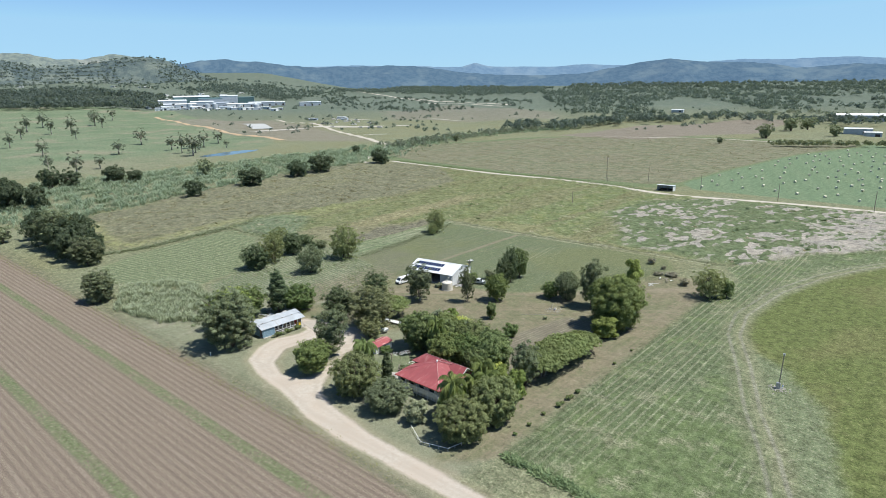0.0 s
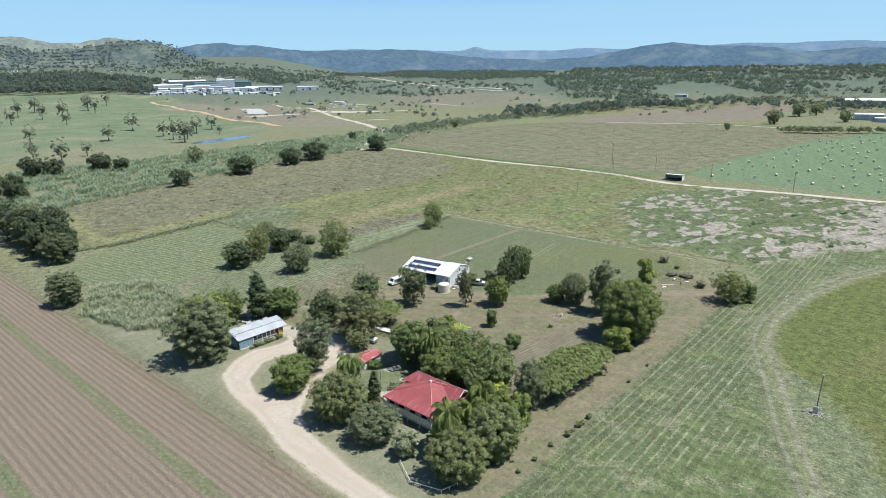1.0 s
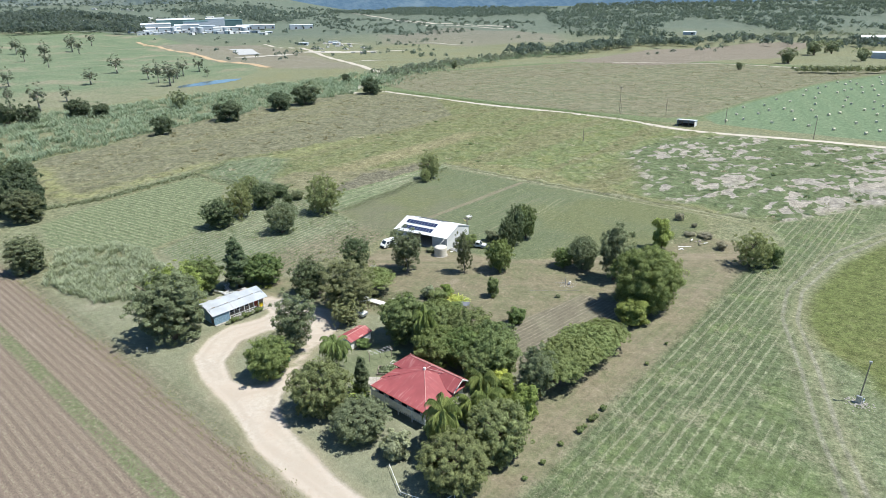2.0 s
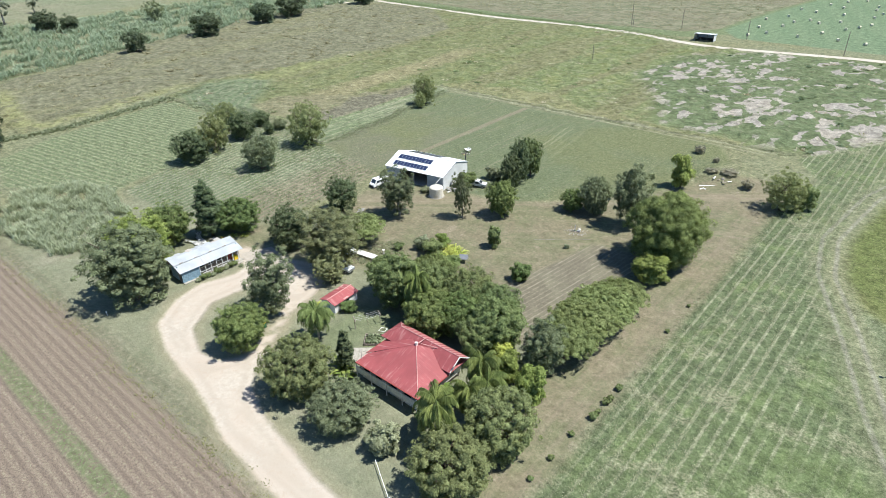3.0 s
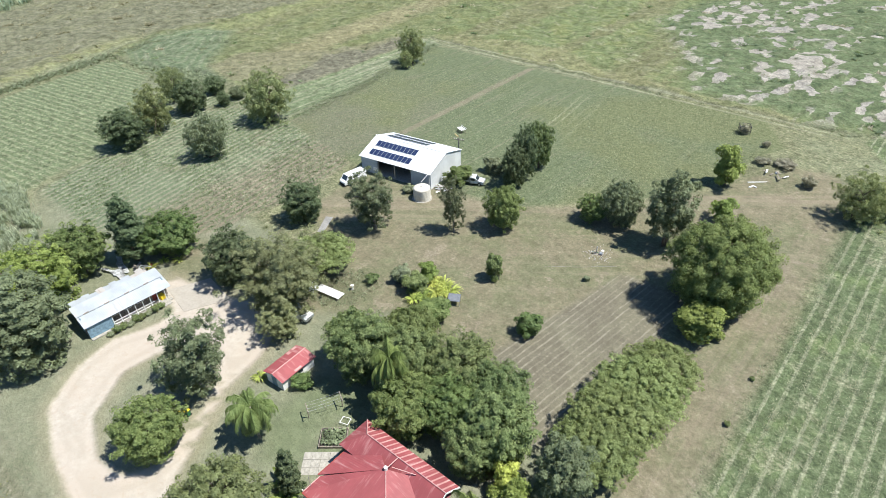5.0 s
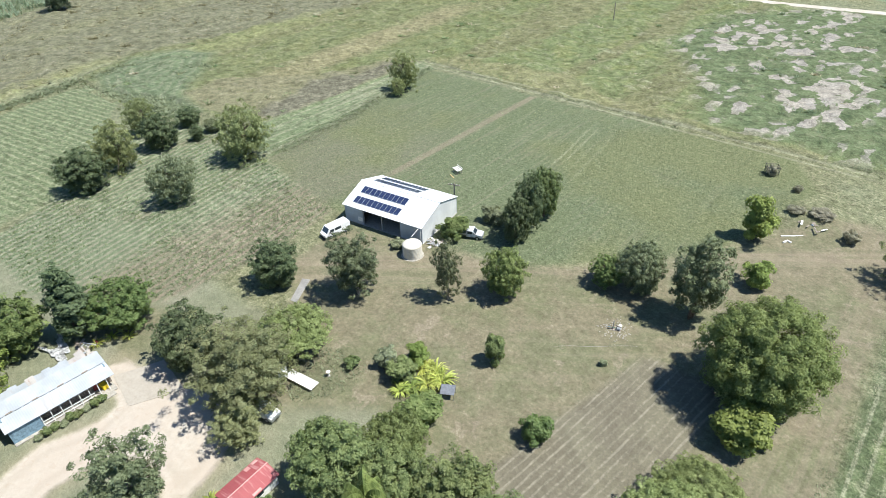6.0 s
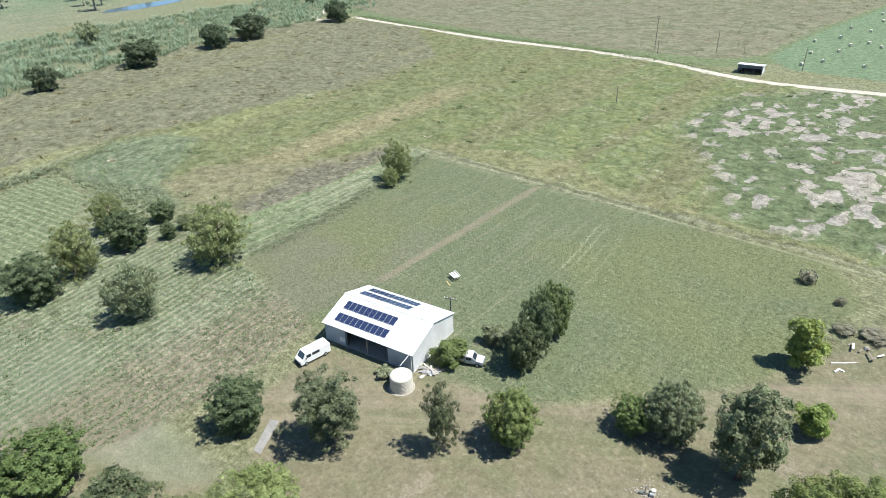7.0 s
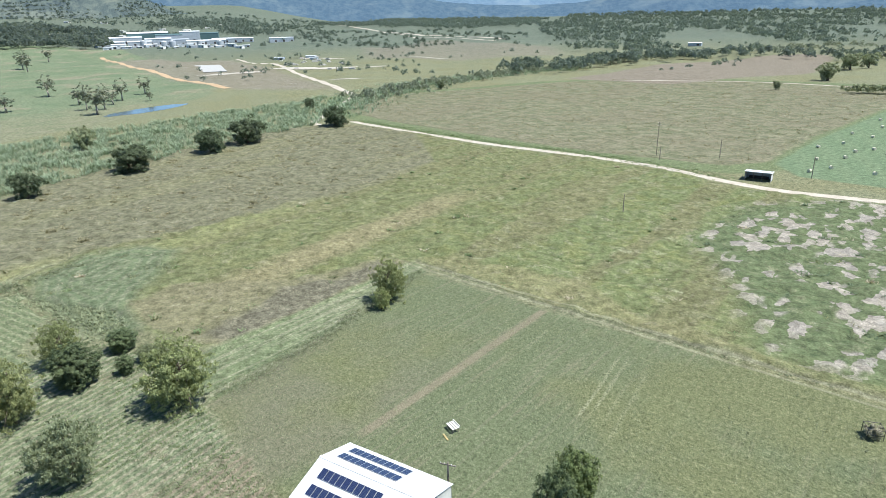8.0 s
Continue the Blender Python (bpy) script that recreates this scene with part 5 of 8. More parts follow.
def palm_proto(seed, height, fronds, length, leaf):
    r = np.random.default_rng(seed)
    bm = bmesh.new()
    z = 0.0
    while z < height:
        add_tube(bm, (0, 0, z - 0.05), (0, 0, z + 0.5), 0.19, 0.165, 8)
        z += 0.45
    vs, fs = [], []
    for k in range(fronds):
        a, tilt = k * 2.399 + r.uniform(-0.2, 0.2), r.uniform(-0.35, 1.35)
        L = length * r.uniform(0.8, 1.1)
        d = np.array([math.cos(a), math.sin(a), 0])
        side = np.array([-d[1], d[0], 0])
        n = 16
        spine = []
        for i in range(n + 1):
            s = i / n
            ang = tilt - s * s * 1.6 - s * 0.8
            step = np.array([0, 0, 0]) if i == 0 else (d * math.cos(ang) + np.array([0, 0, math.sin(ang)])) * L / n
            spine.append((spine[-1] if spine else np.array([0, 0, height])) + step)
        for i in range(1, n):
            c = spine[i]
            w = 0.95 * math.sin(math.pi * min(1, 0.12 + i / n * 0.86)) + 0.12
            ax = spine[i + 1] - spine[i - 1]
            ax = ax / np.linalg.norm(ax)
            for sgn in (-1, 1):
                for q in (0.0, 0.33, 0.66):
                    o = c + ax * q * L / n
                    tip = o + side * sgn * w * r.uniform(0.35, 0.75) + ax * 0.3 + np.array([0, 0, -0.75 * w - r.uniform(0, 0.2)])
                    b = len(vs)
                    vs += [o - ax * 0.075, o + ax * 0.075, tip]
                    fs.append((b, b + 1, b + 2))
            b = len(vs)                                   # midrib
            vs += [c - side * 0.035, c + side * 0.035, spine[i + 1] + side * 0.03, spine[i + 1] - side * 0.03]
            fs += [(b, b + 1, b + 2), (b, b + 2, b + 3)]
    return bm_mesh("trunk", bm, pale_bark, True), fast_mesh("crown", np.array(vs), np.array(fs), LEAF[leaf]), 2 * length, height + 1.2


PALM = palm_proto(31, 6.6, 54, 4.3, "palm")
PALM2 = palm_proto(32, 4.8, 46, 3.9, "leafy")
for x, y, h, w, p, l in ((-66.3, 77.5, 8.6, 8.4, PALM, "tall garden palm with drooping green fronds"), (-67.0, 87.4, 8.0, 7.4, PALM, "tall garden palm with drooping green fronds"),
                         (-64.4, 85.4, 7.2, 6.8, PALM, "garden palm with drooping yellow-green fronds"), (-86.0, 95.4, 9.4, 7.0, PALM, "tall palm rising through the grove of shade trees"), (-65.6, 83.2, 7.0, 6.6, PALM, "garden palm with drooping green fronds"),
                         (-95.2, 82.2, 6.4, 7.8, PALM2, "date palm with arching dark green fronds beside the drive")):
    plant_tree("palm_tree", p, x, y, h, w, l, "palm")

# ---- far woods, hedgerows and reeds: uncountable, so stuff ----


def far_wood(name, pts, sizes, leaf, label, leaves=26, size=0.21, base=None):
    """Many crowns as clouds of leaf sprays on short stems, joined."""
    r = np.random.default_rng(len(name) * 13)
    n = len(pts)
    d = r.normal(size=(n, leaves, 3))
    d /= np.linalg.norm(d, axis=2)[:, :, None]
    d[:, :, 2] = np.abs(d[:, :, 2]) * 0.9 - 0.15
    lump = r.uniform(0.6, 1.05, (n, leaves, 1))
    hz = sizes[:, None, None] * np.array([0.42, 0.42, 0.58])
    c = np.column_stack([pts, (ground_z(pts[:, 0], pts[:, 1]) if base is None else base) + sizes * 0.42])
    p = c[:, None, :] + d * hz * lump
    nr = d + r.normal(0, 0.4, d.shape)
    s = np.repeat(sizes, leaves) * size
    v, f = leaf_tris(p.reshape(-1, 3), nr.reshape(-1, 3), 1.0, 0.7, r)
    q = v.reshape(-1, 3, 3)
    mid = q.mean(1, keepdims=True)
    q = mid + (q - mid) * s[:, None, None]
    me = fast_mesh(name, q.reshape(-1, 3), f, LEAF[leaf])
    return tagged(new(name, me), label, "woods", kind="stuff")


def in_ring(n, az0, az1, d0, d1, seed, power=1.0):
    r = np.random.default_rng(seed)
    a = np.radians(r.uniform(az0, az1, n))
    d = d0 + (d1 - d0) * r.random(n) ** power
    return np.column_stack([d * np.cos(a), d * np.sin(a)]), r


def clumped(pts, scale, cut):
    k = np.array([noise.noise(Vector((x * scale, y * scale, 5.0))) for x, y in pts])
    return pts[k > cut]


def wooded(poly, n, seed, scale=0.004, cut=-0.3):
    """Trees over an outline, with glades."""
    r = np.random.default_rng(seed)
    q = np.array(poly, float)
    p = r.uniform(q.min(0), q.max(0), (n, 2))
    p = p[polygon_distance(p[:, 0], p[:, 1], poly) > 0]
    for gap in (CLEARING, MEADOW, FARPLOUGH):
        p = p[polygon_distance(p[:, 0], p[:, 1], gap) < 0]
    d = polygon_distance(p[:, 0], p[:, 1], poly)
    k = np.array([noise.noise(Vector((x * scale, y * scale, 5.0))) for x, y in p])
    return p[k + np.clip(d / 160, 0, 0.45) > cut + 0.42], r


WOODS = (("far_woods_west", [(-1692, 300), (-1692, 417), (-1613, 554), (-1568, 727), (-1985, 935), (-2267, 805), (-2330, 500), (-2300, 300)], 2400, 0.006, -0.3, 16, 28, "distant grey eucalypt woods below the hill"),
         ("far_woods_works", [(-1890, 1095), (-1740, 1150), (-1600, 1230), (-2085, 1655), (-2300, 1300), (-2150, 1000)], 1500, 0.006, -0.4, 11, 19, "distant eucalypts behind the works"),
         ("far_woods_middle", [(-2300, 1700), (-2010, 1921), (-1720, 1880), (-1459, 1790), (-1290, 2000), (-1600, 2650), (-2400, 2500)], 3000, 0.004, -0.4, 13, 20, "distant dark woods across the plain"),
         ("far_woods_east", [(-923, 1501), (-625, 1101), (-420, 880), (-448, 1166), (-633, 1603), (-572, 1761), (-400, 1450), (-329, 1269), (-210, 1433), (-100, 1300), (-60, 1900), (-226, 2121), (-730, 2483), (-1500, 2600), (-1300, 2050)], 4600, 0.005, -0.42, 11, 20, "distant open eucalypt woods across the plain"),
         ("far_woods_back", [(-1500, 2600), (-730, 2483), (-226, 2121), (400, 2200), (400, 3000), (-300, 3200), (-1700, 3050)], 3200, 0.003, -0.35, 14, 22, "distant wooded plain below the ranges"))
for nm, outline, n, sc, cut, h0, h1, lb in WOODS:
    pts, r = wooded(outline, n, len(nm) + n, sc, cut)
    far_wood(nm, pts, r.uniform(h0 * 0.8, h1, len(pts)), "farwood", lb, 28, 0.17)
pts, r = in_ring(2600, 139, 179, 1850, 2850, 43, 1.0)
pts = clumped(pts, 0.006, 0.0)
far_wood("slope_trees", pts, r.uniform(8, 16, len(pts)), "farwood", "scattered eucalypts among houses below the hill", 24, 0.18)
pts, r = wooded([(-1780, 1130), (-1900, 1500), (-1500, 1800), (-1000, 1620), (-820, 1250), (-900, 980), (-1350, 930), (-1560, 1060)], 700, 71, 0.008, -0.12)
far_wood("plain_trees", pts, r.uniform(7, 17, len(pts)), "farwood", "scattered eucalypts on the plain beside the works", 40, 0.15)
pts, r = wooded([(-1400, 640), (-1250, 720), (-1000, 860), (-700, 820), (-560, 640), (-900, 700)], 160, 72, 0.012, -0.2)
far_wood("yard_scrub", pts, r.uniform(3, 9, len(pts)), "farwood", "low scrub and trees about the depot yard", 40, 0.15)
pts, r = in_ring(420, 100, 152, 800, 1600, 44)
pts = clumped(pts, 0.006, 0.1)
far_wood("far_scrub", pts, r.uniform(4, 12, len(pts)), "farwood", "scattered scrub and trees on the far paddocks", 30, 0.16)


rk = np.random.default_rng(49)
hv = np.zeros(len(RIDGE.data.vertices) * 3)
RIDGE.data.vertices.foreach_get("co", hv)
hv = hv.reshape(-1, 3)
hv = hv[(hv[:, 2] > 4) & (np.hypot(hv[:, 0], hv[:, 1]) < 2960)]
hv = hv[rk.integers(0, len(hv), 6500)] + rk.normal(0, 1, (6500, 3)) * np.array([14, 14, 0])
hk = np.array([noise.noise(Vector((x * 0.004, y * 0.004, 8.0))) for x, y in hv[:, :2]]) + hv[:, 2] / 420
hv = hv[hk > -0.02]
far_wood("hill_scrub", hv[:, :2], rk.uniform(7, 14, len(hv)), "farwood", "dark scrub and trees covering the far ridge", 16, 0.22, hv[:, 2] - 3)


def along(line, n, width, seed):
    r = np.random.default_rng(seed)
    seg = np.array(line, float)
    L = np.linalg.norm(np.diff(seg, axis=0), axis=1)
    t = r.random(n) * L.sum()
    k = np.clip(np.searchsorted(np.cumsum(L), t), 0, len(L) - 1)
    f = (t - (np.cumsum(L) - L)[k]) / L[k]
    p = seg[k] + (seg[k + 1] - seg[k]) * f[:, None]
    return p + r.normal(0, width, p.shape), r


pts, r = along([(-445, 440), (-456, 528), (-471, 610), (-456, 759), (-431, 842), (-395, 1029), (-309, 1159), (-180, 1230)], 560, 12, 45)
far_wood("creek_hedgerow", pts, r.uniform(3, 10, len(pts)), "gum", "line of creek trees and scrub between far fields", 44, 0.15)
pts, r = along([(-470, 690), (-440, 800), (-410, 930), (-330, 1080)], 160, 22, 46)
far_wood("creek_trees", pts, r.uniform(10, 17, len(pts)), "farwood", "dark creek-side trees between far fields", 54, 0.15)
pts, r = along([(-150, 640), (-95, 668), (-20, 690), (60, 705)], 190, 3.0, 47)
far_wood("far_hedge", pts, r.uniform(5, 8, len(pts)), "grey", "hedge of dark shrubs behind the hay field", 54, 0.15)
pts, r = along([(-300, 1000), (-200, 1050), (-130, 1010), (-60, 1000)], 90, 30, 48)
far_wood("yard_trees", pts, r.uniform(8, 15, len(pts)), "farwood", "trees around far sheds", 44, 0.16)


def blades(name, pts, height, per, width, spread, mat, label, seed, lean=0.6):
    """Clumps of upright leaf blades: each blade is a narrow bent strip."""
    r = np.random.default_rng(seed)
    n = len(pts) * per
    base = np.repeat(pts, per, 0) + r.normal(0, spread, (n, 2))
    h = np.repeat(height if np.ndim(height) else np.full(len(pts), height), per) * r.uniform(0.55, 1.15, n)
    a = r.uniform(0, 2 * math.pi, n)
    d = np.stack([np.cos(a), np.sin(a)], 1)
    s = np.stack([-d[:, 1], d[:, 0]], 1) * (width * r.uniform(0.6, 1.4, n))[:, None]
    z = ground_z(base[:, 0], base[:, 1])
    l1, l2 = d * (h * lean * 0.35)[:, None], d * (h * lean * r.uniform(0.6, 1.5, n))[:, None]
    v = np.stack([np.column_stack([base - s * 0.6, z - 0.02]), np.column_stack([base + s * 0.6, z - 0.02]),
                  np.column_stack([base + l1 + s, z + h * 0.62]), np.column_stack([base + l2, z + h]), np.column_stack([base + l1 - s, z + h * 0.62])], 1).reshape(-1, 3)
    i = np.arange(n)[:, None] * 5
    f = np.concatenate([i + [[0, 1, 2]], i + [[0, 2, 4]], i + [[4, 2, 3]]], 1).reshape(-1, 3)
    return tagged(new(name, fast_mesh(name, v, f, mat)), label, "plants", kind="stuff")


def fill(poly, n, seed, margin=0.0, thin=None):
    """Random points in an outline."""
    r = np.random.default_rng(seed)
    q = np.array(poly)
    p = r.uniform(q.min(0), q.max(0), (n, 2))
    p = p[polygon_distance(p[:, 0], p[:, 1], poly) > margin]
    if thin:
        k = np.array([noise.noise(Vector((x * thin[0], y * thin[0], 2.0))) for x, y in p])
        p = p[k + r.normal(0, 0.15, len(p)) > thin[1]]
    return p


REED = [(-322, 82), (-322, 100), (-335, 114), (-335, 136), (-347, 160), (-361, 207), (-363, 234), (-373, 270), (-376, 312), (-382, 344), (-412, 352), (-480, 432), (-486, 330), (-476, 241), (-470, 190), (-478, 150), (-470, 125), (-400, 84), (-360, 66)]
reed_leaf = leaf_mat("reed_leaf", (0.130, 0.180, 0.115), (0.275, 0.340, 0.235), 0.5, 0.3)
pts = fill(REED, 8500, 51, 0, (0.11, -0.16))
rhz = np.array([2.7 + 1.9 * noise.noise(Vector((x * 0.11, y * 0.11, 1.0))) for x, y in pts])
blades("creek_reeds", pts, rhz, 12, 0.12, 0.85, reed_leaf, "tall grey-green reeds filling the creek bed", 52, 0.95)
REED2 = [(-158, 66), (-150, 74), (-162, 84), (-180, 88), (-192, 84), (-198, 72), (-178, 62)]
pts, r = along([(-408, 352), (-445, 440), (-480, 540), (-478, 660), (-450, 780)], 1500, 13, 153)
blades("hedgerow_reeds", pts, 2.6, 8, 0.18, 1.2, reed_leaf, "grey-green reeds and rank grass along the creek", 154)
pts = fill(REED2, 2000, 53, 0, (0.3, -0.2))
cane_leaf = leaf_mat("cane_leaf", (0.220, 0.250, 0.165), (0.410, 0.440, 0.310), 0.6, 0.4)
blades("field_reeds", pts, 1.7, 20, 0.05, 0.34, cane_leaf, "stand of tall grey-green cane beside the plough", 54)


def tufts(name, pts, height, per, spread, mat, label, seed, lean=1.7, width=0.8):
    """Low clumps of grass: a few pointed blades each, one triangle a blade."""
    r = np.random.default_rng(seed)
    n = len(pts) * per
    base = np.repeat(pts, per, 0) + r.normal(0, spread, (n, 2))
    h = height * np.repeat(r.uniform(0.6, 1.3, len(pts)), per) * r.uniform(0.6, 1.2, n)
    a = r.uniform(0, 2 * math.pi, n)
    d = np.stack([np.cos(a), np.sin(a)], 1)
    s = np.stack([-d[:, 1], d[:, 0]], 1) * (h * width * 0.5)[:, None]
    z = ground_z(base[:, 0], base[:, 1])
    tip = base + d * (h * lean * r.uniform(0.3, 1.4, n))[:, None]
    v = np.stack([np.column_stack([base - s, z - 0.01]), np.column_stack([base + s, z - 0.01]), np.column_stack([tip, z + h])], 1).reshape(-1, 3)
    return tagged(new(name, fast_mesh(name, v, np.arange(3 * n).reshape(-1, 3), mat)), label, "grass", kind="stuff")


grass_green = leaf_mat("grass_green", (0.094, 0.138, 0.062), (0.188, 0.237, 0.117), 0.7, 0.3)
grass_blue = leaf_mat("grass_blue_green", (0.088, 0.131, 0.076), (0.163, 0.219, 0.131), 0.7, 0.3)
grass_dry = leaf_mat("grass_dry", (0.160, 0.153, 0.090), (0.272, 0.253, 0.163), 0.8, 0.3)
grass_weedy = leaf_mat("grass_weedy", (0.135, 0.160, 0.094), (0.250, 0.275, 0.170), 0.8, 0.3)
grass_pale = leaf_mat("grass_pale", (0.275, 0.256, 0.165), (0.475, 0.438, 0.330), 0.8, 0.3)
grass_olive = leaf_mat("grass_olive", (0.136, 0.150, 0.066), (0.236, 0.236, 0.114), 0.8, 0.3)
grass_thatch = leaf_mat("grass_thatch", (0.205, 0.208, 0.132), (0.350, 0.340, 0.240), 0.8, 0.3)


def drilled(pts, angle, period, jitter, seed):
    """Moves points onto drill rows that run at an angle from +y."""
    r = np.random.default_rng(seed)
    a = radians(angle)
    d, q = np.array([-math.sin(a), math.cos(a)]), np.array([math.cos(a), math.sin(a)])
    s, t_ = pts @ q, pts @ d
    s = np.round(s / period) * period + r.normal(0, jitter, len(pts))
    return s[:, None] * q + t_[:, None] * d


# crop plants stand in rows
rr = np.random.default_rng(61)
rowx = -52.2 + 1.62 * np.floor(rr.random(15000) * 25)
pts = np.column_stack([rowx + rr.normal(0, 0.42, len(rowx)), rr.uniform(75, 205, len(rowx))])
pts = pts[polygon_distance(pts[:, 0], pts[:, 1], CROP) > 0.4]
tufts("crop_plants", pts, 0.10, 4, 0.25, grass_weedy, "blue-green crop plants growing in rows", 62)
tufts("crop_thatch", drilled(fill([q for q in CROP if q[0] < -36] + [(-38, 76)], 21000, 63, 0.5, (0.12, -0.1)), 0, 1.62, 0.18, 163), 0.11, 3, 0.2, grass_thatch, "dry pale thatch between the crop rows", 64)
tufts("pasture_grass", drilled(fill(PASTURE, 16000, 65, 0.5, (0.1, -0.1)), 2, 1.3, 0.2, 165), 0.13, 4, 0.2, grass_weedy, "short blue-green pasture growth behind the shed", 66)
tufts("scrub_grass", drilled(fill(SCRUB, 9000, 67, 0.5, (0.08, -0.15)), 8, 1.25, 0.2, 167), 0.2, 4, 0.22, grass_green, "weedy green growth in old drills", 68)
tufts("small_crop_plants", drilled(fill(SMALL, 9000, 69, 0.5), -80.4, 1.7, 0.2, 169), 0.14, 3, 0.2, grass_weedy, "light green young crop in the small paddock", 70)
tufts("tall_dry_grass", fill(DRY, 38000, 71, 0.5, (0.27, -0.05)), 0.46, 4, 0.4, grass_dry, "tall seeding dry grass across the field", 72)
tufts("tall_olive_grass", fill(MIDDLE, 36000, 73, 0.5, (0.27, -0.02)), 0.4, 4, 0.4, grass_olive, "tall yellow-green grass across the field", 74)
tufts("field_weeds", fill(MIDDLE, 16000, 75, 0.5, (0.09, 0.12)), 0.4, 5, 0.35, grass_green, "dark green weeds in the tall grass", 76)
tufts("bare_field_weeds", fill(BARE, 12000, 77, 0.5, (0.11, -0.02)), 0.28, 5, 0.35, grass_blue, "low blue-green weeds on bare soil", 78)
# leafy weed clumps and seeding tussocks, a metre or two across
def clumps(name, poly, n, seed, spread, leaves, h, mat, label, gate=None):
    c = fill(poly, n, seed, 0.5, gate) if gate else fill(poly, n, seed, 0.5)
    r = np.random.default_rng(seed + 1)
    size = r.uniform(0.55, 1.25, len(c))
    q = np.repeat(c, leaves, 0) + r.normal(0, 1, (len(c) * leaves, 2)) * spread * np.repeat(size, leaves)[:, None]
    tufts(name, q, h, 4, 0.3, mat, label, seed + 2)


clumps("bare_field_clumps", BARE, 900, 301, (0.34, 0.34), 12, 0.6, grass_blue, "leafy dark weed clumps scattered over bare soil", (0.07, 0.02))
clumps("field_clumps", MIDDLE, 900, 305, (0.6, 0.36), 12, 0.6, grass_green, "dark green weed clumps in the tall grass", (0.1, 0.02))
clumps("field_tussocks", MIDDLE, 320, 309, (0.9, 0.4), 14, 0.6, grass_pale, "pale seeding tussocks in the tall grass", (0.1, 0.04))
clumps("dry_tussocks", DRY, 1500, 313, (1.0, 0.34), 11, 0.7, grass_dry, "long tussocks standing above the dry grass", (0.1, 0.0))
RIGHTNEAR = TRACK[1:-1] + [(40, 262), (40, 85)]
tufts("right_field_grass", fill(RIGHTNEAR, 12000, 79, 3.0), 0.1, 4, 0.4, grass_olive, "rank yellow-green grass across the side field", 80)
tufts("garden_grass", fill([(-113, 103), (-107, 102), (-103, 107), (-104, 112), (-110, 112), (-114, 108)], 700, 181), 0.2, 4, 0.3, grass_weedy, "long soft grass round the bench", 182)
tufts("lawn_tussocks", fill(LAWN, 3500, 81, 0.5), 0.07, 3, 0.2, grass_dry, "dry stubble on the mown lawn", 82)
# weedy edges: along the crop, the plough and the field lanes
for nm, line, n, w, hh, mt, sd in (("crop_edge_weeds", [(-53.2, 75), (-53.4, 140), (-53, 176)], 420, 0.4, 0.13, grass_weedy, 83), ("crop_end_weeds", [(-52.5, 74.4), (-44, 74.0), (-34, 73.4)], 420, 0.5, 0.45, grass_green, 191), ("plough_edge_weeds", [(-300, 58.5), (-180, 58.6), (-60, 58.0)], 1500, 0.9, 0.17, grass_olive, 85),
                                   ("creek_verge", [(-330, 90), (-350, 160), (-368, 230), (-394, 324)], 2600, 2.6, 0.35, grass_weedy, 99), ("lane_grass", [(-182, 212), (-138, 210.4), (-60, 211.4)], 2200, 1.2, 0.30, grass_weedy, 87), ("ditch_grass", [(-166, 144), (-168, 166), (-172, 190), (-175, 205)], 1500, 1.2, 0.22, grass_weedy, 89), ("hedge_weeds", [(-247, 84), (-244, 97), (-245.5, 110), (-247, 123), (-250.5, 144), (-249, 157)], 1300, 1.5, 0.55, grass_weedy, 187),
                                   ("verge_grass", [(-372, 364), (-257, 352), (-202, 353), (-140, 341)], 1500, 2.4, 0.4, grass_green, 91), ("field_end_grass", [(-246, 141), (-226, 142), (-204, 143)], 1000, 2.4, 0.45, grass_weedy, 93), ("loop_weeds", [(-252, 150), (-250, 168), (-240, 173), (-228, 162), (-216, 151)], 1500, 3.4, 0.42, grass_weedy, 189)):
    q, _ = along(line, n, w, sd)
    tufts(nm, q, hh, 4, 0.3, mt, "rough grass and weeds along a field edge", sd + 1)
tufts("far_field_grass", fill(FARFIELD, 22000, 95, 2.0, (0.12, 0.05)), 0.5, 3, 0.8, grass_dry, "rough dry grass across the far field", 96)

# ---- building materials ----


def sheet_metal(name, c, worn, rough=0.5, amount=0.5, pitch=0.25, axis_="x"):
    """Corrugated sheet with ribs, laps and weathered streaks."""
    m = Nodes(name, rough, 0.0, 0.4)
    v = m.coord()
    X, Y, Z = m.xyz(v)
    a = X if axis_ == "x" else Y
    stretch = (1.0, 0.12, 0.12) if axis_ == "x" else (0.12, 1.0, 0.12)
    s = m.noise(m.scaled(v, stretch), 2.2, 5, 0.65)
    big = m.noise(v, 0.35, 4, 0.6)
    lap = m.ramp(m.math("ABSOLUTE", m.math("SUBTRACT", m.math("FRACT", m.math("DIVIDE", a, 0.76)), 0.5)), 0.44, 0.5)
    f = m.math("ADD", m.math("MULTIPLY", m.ramp(s, 0.52, 0.72), amount), m.math("MULTIPLY", lap, 0.10 * amount))
    f = m.math("MULTIPLY", f, m.ramp(big, 0.3, 0.65, 0.3, 1.0), clamp=True)
    dk = tuple(k * 0.82 for k in c)
    m.color(m.mix(f, m.mix(m.ramp(big, 0.35, 0.65), dk, c), worn))
    rib = m.math("SINE", m.math("MULTIPLY", a, 2 * math.pi / pitch))
    m.bump(rib, 0.12, 0.02)
    return m.mat


